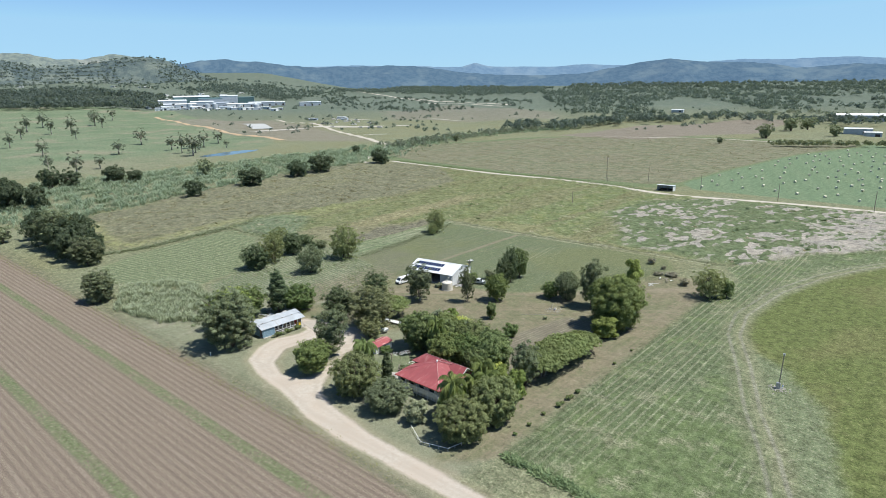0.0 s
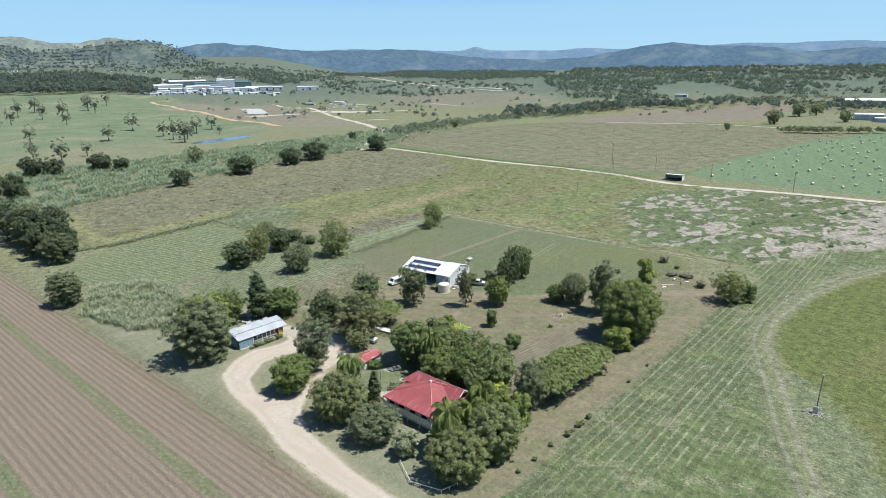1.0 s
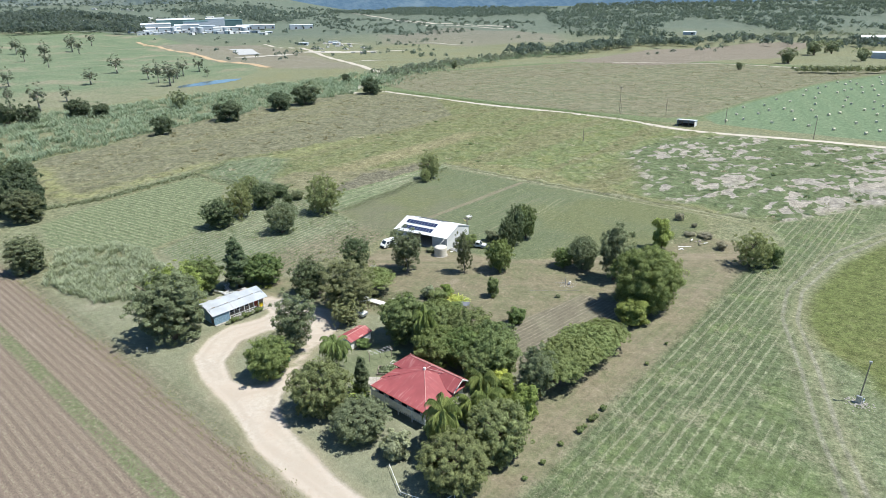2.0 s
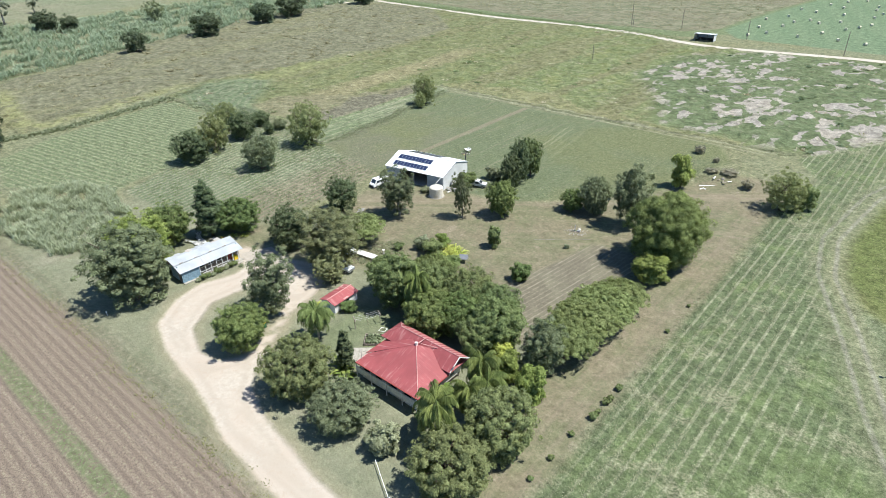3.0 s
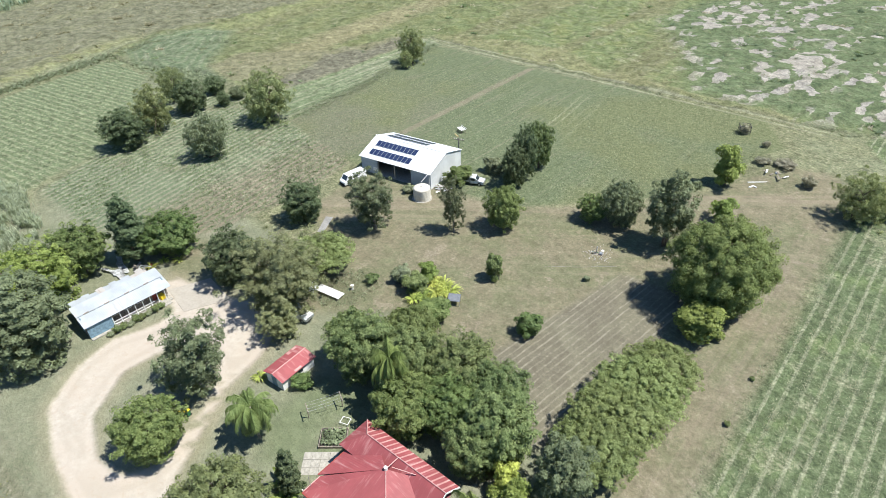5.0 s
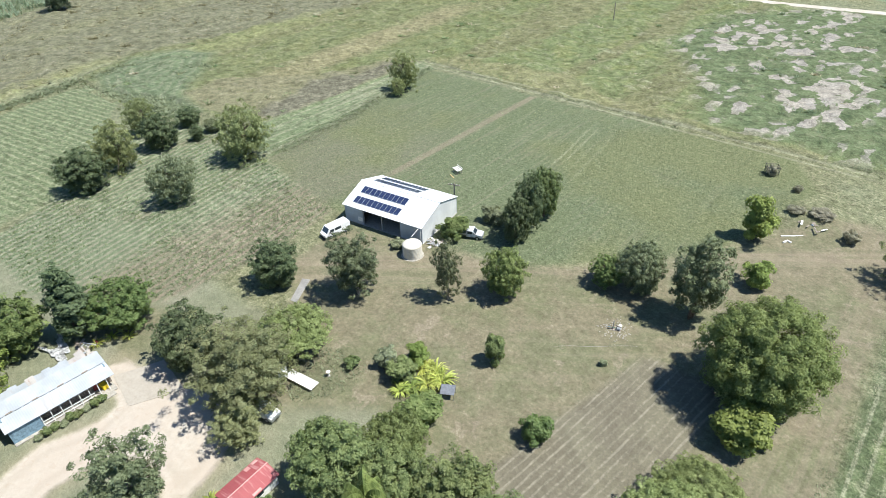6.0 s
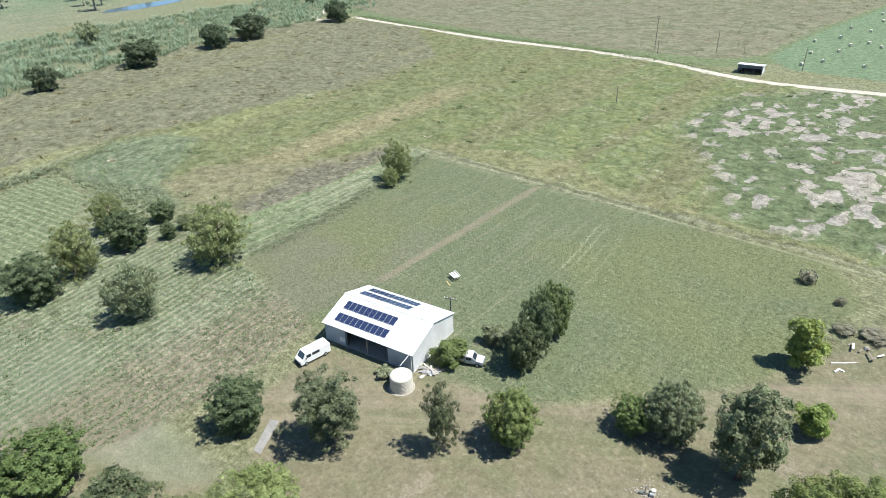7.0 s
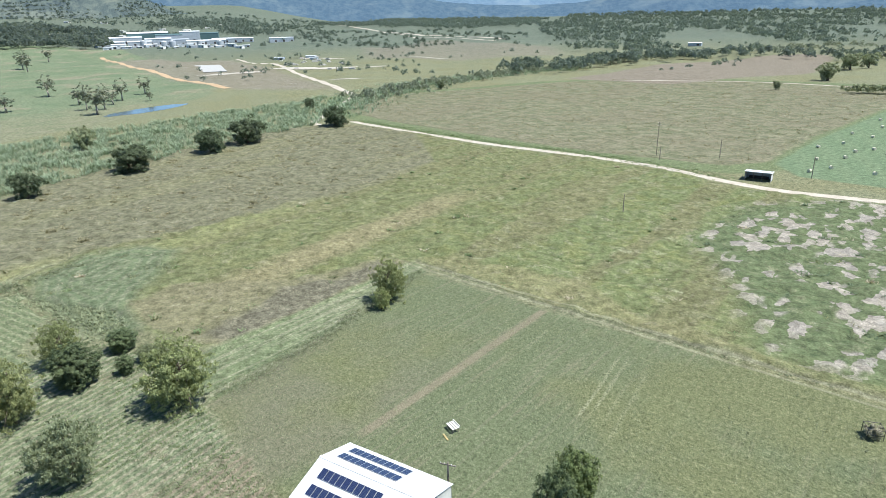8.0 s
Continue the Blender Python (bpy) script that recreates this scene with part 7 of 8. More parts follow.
    part("lean_to_wall", box(-7.05, -7.01, 0.3, 11.0, 0.1, 2.4), RUSTY, e)
    return e


cottage()


def garden_shed():
    e = thing("garden_shed", (-100.2, 88.3, 0), 4.0, "low white outbuilding with a worn red iron gable roof", "shed")
    L, W, eave, top = 5.5, 1.55, 1.7, 2.25
    for x0, x1, y0, y1 in ((-W, W, 0.1, 0.2), (-W, W, L - 0.2, L - 0.1), (-W, 0.1 - W, 0.2, L - 0.2), (W - 0.1, W, 0.2, L - 0.2)):
        part("wall", box(x0, x1, y0, y1, 0, eave + 0.08), WHITE, e)
    for s in (-1, 1):
        part("roof_slope", slab([(s * 1.85, -0.1, eave), (s * 1.85, L + 0.1, eave), (0, L + 0.1, top), (0, -0.1, top)], 0.05), RED_Y, e)
    for y0, y1, x0, x1 in ((3.6, 4.2, -1.75, -1.1), (4.6, 5.3, -1.78, -1.3), (2.2, 3.3, 1.5, 1.78)):   # faded, rust-lifted patches
        z0, z1 = (top - (top - eave) * abs(x) / 1.85 + 0.035 for x in (x0, x1))
        part("worn_sheet", slab([(x0, y0, z0), (x1, y0, z1), (x1, y1, z1), (x0, y1, z0)], 0.012), RED_WORN, e, "faded pink patch of roof sheet")
    bm = bmesh.new()
    f = [bm.verts.new(p) for p in ((-W, 0.12, eave + 0.08), (W, 0.12, eave + 0.08), (0, 0.12, top - 0.05))]
    b = [bm.verts.new((v.co.x, 0.2, v.co.z)) for v in f]
    bm.faces.new(f)
    bm.faces.new(b[::-1])
    for i in range(3):
        bm.faces.new((f[i], b[i], b[(i + 1) % 3], f[(i + 1) % 3]))
    part("gable", bm, WHITE, e)
    part("ridge_cap", tube((0, -0.12, top + 0.01), (0, L + 0.12, top + 0.01), 0.07, seg=6), RED_CAP, e)
    part("door", box(-0.5, 0.4, 0.06, 0.1, 0.05, 1.6), BLUEWALL, e)
    window(e, W, 3.0, 1.0, 0.9, 0.6, "+x")


garden_shed()


def open_hut():
    e = thing("field_hut", (-137.2, 342.6, 0), 6, "small open-fronted tin field shed beside the dirt road", "shed")
    part("wall", box(0, 8.8, 5.4, 5.5, 0, 2.7), STEEL_WALL, e)
    part("wall", box(0, 0.1, 0.2, 5.4, 0, 3.0), STEEL_WALL_Y, e)
    part("wall", box(8.7, 8.8, 0.2, 5.4, 0, 3.0), STEEL_WALL_Y, e)
    part("roof", slab([(-0.3, -0.4, 3.4), (9.1, -0.4, 3.4), (9.1, 5.9, 2.75), (-0.3, 5.9, 2.75)], 0.06), ZINC, e)
    for x in (0.1, 2.95, 5.85, 8.7):
        part("post", box(x - 0.08, x + 0.08, 0.0, 0.16, 0, 3.3), TIMBER, e)
    part("back_bench", box(1.0, 7.6, 4.2, 5.3, 0, 0.9), DARK, e)


open_hut()

# ---- poles ----


def power_pole(x, y, h, arms, label, group="power poles", rz=30):
    e = thing("power_pole", (x, y, float(ground_z(x, y))), rz, label, "power pole", group)
    part("pole", tube((0, 0, -0.3), (0, 0, h), 0.16, 0.11, 10), TIMBER, e)
    for i in range(arms):
        a = part("cross_arm", box(-1.1, 1.1, -0.06, 0.06, h - 0.5 - i * 0.9, h - 0.36 - i * 0.9), TIMBER, e)
        for q in (-1.0, -0.5, 0.5, 1.0):
            part("insulator", tube((q, 0, h - 0.36 - i * 0.9), (q, 0, h - 0.2 - i * 0.9), 0.05, 0.04), WHITE, a)
    return e


power_pole(-121.0, 150.9, 4.9, 1, "short timber pole with a cross-arm behind the shed", rz=20)
power_pole(-180, 366, 14.5, 2, "tall timber power pole across the far field", rz=40)
power_pole(-156, 375, 8.5, 0, "bare timber post beside the far track")
power_pole(-118, 358, 8.5, 0, "bare timber post beside the hay field")
power_pole(-175.4, 358.2, 6.0, 0, "short timber stay post beside the tall pole")
power_pole(-33.8, 342.6, 9.5, 0, "timber post beside the dirt road")
power_pole(-75, 345, 9.5, 0, "leaning timber post beside the dirt road")
power_pole(-155, 278, 6.5, 0, "lone weathered post in the tall grass")


def field_mast():
    e = thing("field_mast", (-23.6, 128.6, 0), 0, "slim dark bore mast standing on a gravel patch", "mast")
    part("mast", tube((0, 0, -0.2), (0.25, 0.1, 7.3), 0.11, 0.08), TIMBER, e)
    part("cap", box(0.05, 0.45, -0.1, 0.3, 7.2, 7.5), GALV, e)
    part("control_box", box(-0.4, 0.4, -0.5, -0.14, 0.0, 1.3, 0.03), GALV, e, "grey metal control box")
    part("pipe", tube((0.6, -0.2, 0.25), (0.6, 1.2, 0.25), 0.1), GALV, e)
    part("pipe", tube((0.6, 0.5, 0.0), (0.6, 0.5, 0.6), 0.12), BLUEWALL, e)


field_mast()
rs = np.random.default_rng(5)
bm = bmesh.new()
for _ in range(160):
    a, d, s = rs.uniform(0, 6.28), abs(rs.normal(0, 1.1)), rs.uniform(0.06, 0.2)
    r_ = bmesh.ops.create_icosphere(bm, subdivisions=1, radius=s)
    bmesh.ops.transform(bm, matrix=pose(-23.4 + d * math.cos(a), 128.3 + d * math.sin(a), s * 0.3, 20, 10, 40) @ Matrix.Diagonal((1, 0.8, 0.6, 1)), verts=r_["verts"])
tagged(part("gravel_heap", bm, CONCRETE, None), "loose grey stones round the mast foot", "gravel", kind="stuff")

# ---- hay bales ----
hay = plain("hay", (0.62, 0.58, 0.44), 0.95, grain=0.2, scale=4, bump=0.5)
bm = bmesh.new()
bmesh.ops.create_cone(bm, cap_ends=True, segments=16, radius1=0.66, radius2=0.66, depth=1.25)
bmesh.ops.bevel(bm, geom=[e for e in bm.edges if abs(e.verts[0].co.z - e.verts[1].co.z) < 0.01], offset=0.07, segments=2, affect="EDGES")
bale_me = bm_mesh("hay_bale", bm, hay, False)
rb = np.random.default_rng(9)
for i in range(22):
    for j in range(12):
        x, y = -132 + j * 15 + (i % 3) * 4 + rb.normal(0, 2.2), 366 + i * 12.5 + rb.normal(0, 2.5)
        d = float(polygon_distance(np.array([x]), np.array([y]), BALES)[0])
        if d < 4 or x > 20 or rb.random() < 0.25:
            continue
        b = new("hay_bale", bale_me)
        b.matrix_world = pose(x, y, float(ground_z(x, y)) + 0.64, 90, 0, rb.uniform(0, 180))
        tagged(b, "round pale hay bale lying on the green field", "hay bale", "hay bales on the field")


# ---- far works and sheds ----
GREEN_WALL = plain("dark_green_cladding", (0.10, 0.17, 0.17), 0.6)


def far_shed(name, x, y, w, d, h, rz, roof, wall, label, pitch=0.12, posts=True):
    e = thing(name, (x, y, float(ground_z(x, y))), rz, label, "building", "far works buildings")
    part("wall", box(-w / 2, w / 2, -d / 2, d / 2, -1, h), wall, e)
    rr = h + d / 2 * pitch
    for s in (-1, 1):
        part("roof_slope", slab([(-w / 2 - 0.5, s * (d / 2 + 0.5), h + 0.05), (w / 2 + 0.5, s * (d / 2 + 0.5), h + 0.05), (w / 2 + 0.5, 0, rr + 0.1), (-w / 2 - 0.5, 0, rr + 0.1)], 0.4), roof, e)
    n = max(2, int(w / 9))
    for i in range(n):
        q = -w / 2 + (i + 0.5) * w / n
        part("bay_door", box(q - 2.2, q + 2.2, -d / 2 - 0.12, -d / 2 - 0.02, 0, min(h * 0.6, 4.5)), DARK if i % 2 else STEEL_WALL, e)
    return e


for az, dd, w, d, h, rf, wl in ((155.2, 1790, 60, 34, 9, ZINC, STEEL_WALL), (154.2, 1840, 70, 40, 13, ZINC, STEEL_WALL), (153.2, 1745, 50, 30, 9, WHITE, STEEL_WALL), (152.7, 1880, 92, 52, 17, ZINC, GREEN_WALL), (151.9, 1760, 56, 34, 12, ZINC, STEEL_WALL),
                             (151.2, 1830, 60, 40, 15, GREEN_WALL, STEEL_WALL), (150.5, 1770, 46, 30, 12, STEEL_WALL, STEEL_WALL), (149.7, 1840, 46, 30, 22, ZINC, STEEL_WALL), (149.3, 1760, 40, 26, 10, WHITE, WHITE), (148.4, 1860, 50, 30, 20, GREEN_WALL, GREEN_WALL), (148.1, 1770, 62, 30, 8, ZINC, STEEL_WALL),
                             (147.0, 1800, 70, 28, 9, ZINC, STEEL_WALL), (146.0, 1830, 60, 24, 8, WHITE, STEEL_WALL), (154.6, 1720, 30, 18, 6, ZINC, WHITE), (150.0, 1715, 34, 16, 6, STEEL_WALL, WHITE), (152.4, 1700, 26, 16, 5, WHITE, STEEL_WALL)):
    far_shed("works_building", dd * math.cos(radians(az)), dd * math.sin(radians(az)), w, d, h, az - 90 + (az * 37 % 9) - 4, rf, wl, "large pale industrial works building far across the plain")
WORKS_TANK = plain("works_tank", (0.40, 0.43, 0.46), 0.5, grain=0.1)
for az, dd, rr_, hh in ((152.9, 1705, 7, 11), (151.5, 1712, 6, 12), (150.9, 1716, 7, 13), (149.0, 1722, 6, 11), (147.5, 1735, 8, 9)):
    x, y = dd * math.cos(radians(az)), dd * math.sin(radians(az))
    e = thing("works_tank", (x, y, float(ground_z(x, y))), 0, "grey steel storage tank beside the works", "tank", "works tanks")
    part("shell", tube((0, 0, -1), (0, 0, hh), rr_, rr_, 20), WORKS_TANK, e)
    part("lid", tube((0, 0, hh + 0.02), (0, 0, hh + 1.6), rr_, 1.0, 20), ZINC, e)
for x, y, w, d, h, rz in ((-1004, 764, 18, 8, 4, 30), (-925, 770, 16, 8, 4, 30), (-890, 748, 12, 7, 3.5, 28)):
    far_shed("depot_shed", x, y, w, d, h, rz, ZINC, STEEL_WALL, "low grey depot shed in a gravel yard")
for x, y, w, d, h, rz, rf in ((-128, 1075, 84, 34, 8, 10, WHITE), (-108, 822, 26, 14, 6, 12, ZINC), (-92, 806, 16, 10, 4.5, 12, WHITE), (-1462, 1105, 60, 22, 10, 60, ZINC), (-470, 1250, 22, 12, 4.5, 10, WHITE)):
    far_shed("farm_shed", x, y, w, d, h, rz, rf, STEEL_WALL, "white-roofed farm shed across the fields")
rh = np.random.default_rng(78)
for i in range(22):
    a, dd = radians(145.6 + i * 0.46 + rh.uniform(-0.2, 0.2)), rh.uniform(1640, 1720)
    far_shed("works_store", dd * math.cos(a), dd * math.sin(a), rh.uniform(8, 24), rh.uniform(6, 12), rh.uniform(3, 6), rh.uniform(0, 90), WHITE if i % 3 else ZINC, WHITE if i % 2 else STEEL_WALL, "small pale store shed in the works yard")
PALE_BLOCK = plain("pale_block", (0.55, 0.53, 0.49), 0.85, grain=0.2)
for i in range(26):
    u, v = rh.random(), rh.random()
    x, y = -1040 + u * 300 + v * 60, 760 - u * 160 + v * 60
    e = thing("block_stack", (x, y, float(mesh_z(x, y))), rh.uniform(0, 90), "pale stack of blocks and goods in the depot yard", "stack", "stacks in the depot yard")
    w, d, h = rh.uniform(3, 9), rh.uniform(2, 4), rh.uniform(1, 2.4)
    part("lower_tier", box(-w / 2, w / 2, -d / 2, d / 2, -0.4, h * 0.6), PALE_BLOCK if i % 3 else CONCRETE, e)
    part("upper_tier", box(-w / 2 + 0.4, w / 3, -d / 2 + 0.2, d / 2 - 0.2, h * 0.6 + 0.01, h), PALE_BLOCK, e)
rh = np.random.default_rng(77)
for _ in range(44):
    a, dd = radians(rh.uniform(147, 171)), rh.uniform(1900, 2700)
    far_shed("far_house", dd * math.cos(a), dd * math.sin(a), rh.uniform(12, 26), 10, 4, rh.uniform(0, 90), WHITE, CREAM, "small pale house among far trees")

# ---- garden and yard things ----


def wheelie_bin(x, y, rz, lid):
    e = thing("wheelie_bin", (x, y, 0), rz, "dark green wheelie bin with a yellow lid beside the drive", "bin", "wheelie bins")
    bm = box(-0.26, 0.26, -0.28, 0.28, 0.08, 0.95, 0.03)
    for v in bm.verts:
        if v.co.z < 0.5:
            v.co.x *= 0.82
            v.co.y *= 0.82
    part("body", bm, GREENP, e)
    part("lid", box(-0.29, 0.29, -0.33, 0.3, 0.955, 1.04, 0.03), lid, e, "yellow lid")
    part("wheel", tube((-0.24, 0.26, 0.1), (-0.16, 0.26, 0.1), 0.1, seg=12), BLACK, e)
    part("wheel", tube((0.16, 0.26, 0.1), (0.24, 0.26, 0.1), 0.1, seg=12), BLACK, e)


wheelie_bin(-104.6, 78.6, 20, YELLOW)
wheelie_bin(-105.0, 77.8, 40, YELLOW)


def clothes_line():
    e = thing("clothes_line", (-91.9, 89.6, 0), 64, "old timber clothes line with sagging wires on the back lawn", "clothes line")
    for s in (-1, 1):
        p = part("post", tube((s * 2.1, 0, -0.2), (s * 2.1, 0, 2.0), 0.06), TIMBER, e)
        part("cross_arm", box(s * 2.1 - 0.05, s * 2.1 + 0.05, -0.8, 0.8, 1.88, 1.98), TIMBER, p)
    for y in (-0.7, -0.25, 0.25, 0.7):
        bm = bmesh.new()
        for i in range(6):
            a, b = -2.1 + 0.7 * i, -2.1 + 0.7 * (i + 1)
            add_tube(bm, (a, y, 1.98 - 0.12 * (1 - (a / 2.1) ** 2)), (b, y, 1.98 - 0.12 * (1 - (b / 2.1) ** 2)), 0.012, seg=4)
        part("wire", bm, GALV, e)
    part("prop", tube((0.2, 0.3, 0), (-0.3, -0.2, 2.2), 0.03), TIMBER, e)


clothes_line()


def garden_bed():
    e = thing("garden_bed", (-88.2, 87.6, 0), 40, "timber-edged vegetable bed with pale green plants", "garden bed")
    for x0, x1, y0, y1 in ((-1.6, 1.6, -1.35, -1.25), (-1.6, 1.6, 1.25, 1.35), (-1.6, -1.5, -1.25, 1.25), (1.5, 1.6, -1.25, 1.25)):
        part("edge_board", box(x0, x1, y0, y1, -0.05, 0.35), TIMBER, e)
    part("soil", box(-1.49, 1.49, -1.24, 1.24, -0.05, 0.25), DARK, e)
    r = np.random.default_rng(15)
    c = np.column_stack([r.uniform(-1.35, 1.35, 500), r.uniform(-1.1, 1.1, 500), r.uniform(0.25, 0.65, 500)])
    v, f = leaf_tris(c, r.normal(0, 0.5, (500, 3)) + np.array([0, 0, 1]), 0.2, 0.8, r)
    part("plants", fast_mesh("plants", v, f, LEAF["silver"]), None, e)


garden_bed()
e = thing("old_bedstead", (-88.9, 90.1, 0), 20, "white painted metal bedstead standing behind the house", "bedstead")
for x0, x1, y0, y1 in ((-0.55, 0.55, -0.5, -0.44), (-0.55, 0.55, 0.44, 0.5), (-0.55, -0.49, -0.44, 0.44), (0.49, 0.55, -0.44, 0.44)):
    part("bar", box(x0, x1, y0, y1, 0.3, 0.36), WHITE, e)
for x in (-0.52, 0.52):
    for y in (-0.47, 0.47):
        part("leg", tube((x, y, 0), (x, y, 0.3), 0.025), WHITE, e)
PAD = road_material("worn_pad", (0.30, 0.268, 0.225), (0.37, 0.335, 0.285))
paving = thing("paving", (-86.9, 84.4, 0), 40, "cracked pale concrete paving beside the house", "paving", kind="structure")
for i in range(4):
    for j in range(3):
        part("slab", box(-2.0 + i * 1.0, -1.03 + i * 1.0, -1.5 + j * 1.0, -0.53 + j * 1.0, -0.05, 0.05 + 0.008 * ((i * 3 + j) % 3)), CONCRETE, paving)
tagged(part("concrete_pad", slab([(-129.2, 89.8, 0.05), (-122.6, 88.6, 0.05), (-119.6, 94.6, 0.05), (-126.6, 95.6, 0.05)], 0.15), PAD, None), "worn concrete pad at the cottage end", "paving", kind="structure")
path_gravel = road_material("path_gravel", (0.20, 0.195, 0.185), (0.29, 0.28, 0.265))
tagged(part("gravel_path", slab([(-122.0, 114.6, 0.03), (-123.2, 114.4, 0.03), (-126.0, 119.0, 0.03), (-124.8, 119.6, 0.03)], 0.08), path_gravel, None), "short grey gravel path on the lawn", "path", kind="structure")


def strap_plant(name, x, y, n, length, wide, leaf, label, rise=0.9):
    """A rosette of long arching leaves."""
    r = np.random.default_rng(int(abs(x * 7 + y)))
    e = thing(name, (x, y, 0), 0, label, "plant")
    vs, fs = [], []
    for k in range(n):
        a, L = k * 2.4 + r.uniform(-0.3, 0.3), length * r.uniform(0.7, 1.1)
        d, s = np.array([math.cos(a), math.sin(a), 0]), np.array([-math.sin(a), math.cos(a), 0])
        up = rise * r.uniform(0.6, 1.2)
        path = [np.array([0, 0, 0.05]) + d * L * t + np.array([0, 0, L * (up * t - 0.75 * t * t * up)]) for t in (0, 0.35, 0.7, 1.0)]
        b = len(vs)
        for i, p in enumerate(path):
            w = wide * (0.5, 1.0, 0.8, 0.08)[i]
            vs += [p - s * w, p + s * w]
        fs += [(b + i * 2, b + i * 2 + 1, b + i * 2 + 3, b + i * 2 + 2) for i in range(3)]
    part("leaves", fast_mesh("leaves", np.array(vs), np.array(fs), LEAF[leaf]), None, e)
    part("crown_base", tube((0, 0, -0.05), (0, 0, 0.3), 0.12, 0.07), bark, e)


for x, y in ((-136.9, 91.2), (-136.6, 93.2), (-134.9, 95.0)):
    strap_plant("agave", x, y, 26, 1.3, 0.07, "yellow", "yellow-green spiky agave beside the cottage")
for x, y, q in ((-86.4, 79.4, 1.0), (-85.2, 78.9, 0.8), (-87.7, 80.2, 0.9)):
    strap_plant("banana_plant", x, y, 9, 2.6 * q, 0.28, "lime", "banana plant with long yellow-green leaves", 1.5)
for i in range(9):
    y = 79.3 + i * 0.95
    plant_tree("verandah_shrub", P["weed"] if i % 3 else P["bushgrey"], -126.1 + 0.25 * (i % 2), y, 0.7 + 0.35 * (i * 5 % 3), 1.3, "straggling green shrub along the cottage verandah", "shrub", "shrubs along the verandah")
e = thing("storage_tub", (-127.9, 88.1, 0.14), 10, "bright yellow plastic tub on the verandah", "tub")
part("tub", box(-0.45, 0.45, -0.35, 0.35, 0, 0.7, 0.05), YELLOW, e)
part("rim", box(-0.5, 0.5, -0.4, 0.4, 0.7, 0.76, 0.02), YELLOW, e)
for x, y, n, q, leaf in ((-97.8, 116.4, 60, 1.9, "yellow"), (-96.2, 116.8, 60, 2.0, "yellow"), (-94.6, 116.2, 60, 2.1, "yellow"), (-95.6, 114.6, 60, 2.0, "yellow"), (-96.8, 113.0, 60, 1.8, "lime"), (-95.2, 112.6, 60, 1.8, "lime"), (-97.6, 111.6, 50, 1.6, "yellow")):
    strap_plant("golden_cane", x, y, n, q, 0.085, leaf, "golden-yellow cane plant with arching leaves in the garden patch" if leaf == "yellow" else "yellow-green cane plant with arching leaves in the garden patch", 1.6)
strap_plant("flax_plant", -102.9, 87.9, 34, 1.3, 0.08, "yellow", "yellow spiky plant beside the red-roofed outbuilding")

for x, y, h, w, k, n, l in ((-114.6, 143.2, 3.6, 5.6, "bush", "shed_shrub", "green shrub growing against the shed wall"), (-120.3, 134.9, 1.3, 3.2, "bushgrey", "shed_shrub", "low straggling shrub beside the water tank"),
                            (-111.9, 151.0, 3.0, 4.6, "bushgrey", "paddock_shrub", "grey-green straggling shrub behind the shed"), (-105.6, 111.1, 1.6, 2.4, "weed", "lawn_shrub", "small dark shrub on the lawn"),
                            (-102.4, 114.2, 2.8, 3.8, "bushgrey", "lawn_shrub", "grey straggling shrub in the garden patch"), (-99.0, 113.6, 3.4, 4.4, "shrubdeep", "garden_shrub", "dark grey-green shrub in the garden patch"),
                            (-99.6, 117.2, 2.8, 3.4, "lime", "garden_shrub", "olive-yellow shrub in the garden patch"),
                            (-92.6, 110.2, 3.4, 5.8, "bush", "garden_shrub", "dense green shrub in the garden patch"), (-97.6, 90.6, 1.8, 3.0, "bush", "garden_shrub", "green shrub against the small outbuilding"),
                            (-68.4, 94.6, 4.6, 4.0, "yellow", "golden_shrub", "yellow-green shrub behind the house"), (-65.4, 94.8, 3.6, 3.2, "bushgrey", "garden_shrub", "pale straggling shrub behind the house"),
                            (-70.2, 79.4, 3.0, 3.0, "bush", "garden_shrub", "bright green shrub against the house wall"), (-69.9, 84.2, 3.2, 3.2, "lime", "garden_shrub", "yellow-green shrub against the house wall"),
                            (-71.2, 184.6, 0.8, 3.6, "brush", "brush_heap", "grey dry brush on the earth bank"), (-67.6, 185.4, 1.0, 4.6, "brush", "brush_heap", "grey dry brush on the earth bank"),
                            (-61.9, 181.2, 2.2, 3.2, "brush", "brush_heap", "grey leafless brush beside the bank"), (-79.4, 198.2, 2.2, 3.0, "brush", "brush_heap", "grey bush at the paddock edge"),
                            (-73.4, 193.8, 1.4, 2.0, "brush", "brush_heap", "low grey bush at the paddock edge"), (-49.0, 178.0, 6.0, 5.0, "shrubdeep", "corner_tree", "dark green tree at the field corner"),
                            (-80.1, 131.8, 0.9, 1.2, "bushgrey", "lawn_shrub", "small dying shrub on the lawn")):
    plant_tree(n, P[k], x, y, h, w, l, "tree" if "tree" in n else "shrub")
for i, (x, y, h) in enumerate(((-53.8, 94.2, 1.5), (-53.7, 95.6, 0.9), (-53.6, 97.8, 1.4), (-53.6, 98.9, 1.0), (-53.7, 101.3, 1.3), (-54.4, 89.8, 1.0), (-54.4, 84.9, 1.0), (-54.6, 80.7, 0.9), (-53.9, 118, 0.9), (-54, 127, 0.8))):
    plant_tree("edge_weed", P["weed"], x, y, h * 0.75, h * 0.95, "dark weedy bush on the crop edge", "weed", "weeds along the crop edge")

# ---- vehicles and clutter ----
utility_truck(-112.6, 144.6, 25, "battered pale grey flat-tray farm truck beside the shed", plain("dull_grey_paint", (0.55, 0.56, 0.57), 0.6, grain=0.2))
utility_truck(-112.4, 102.4, 60, "white farm truck parked under the trees")
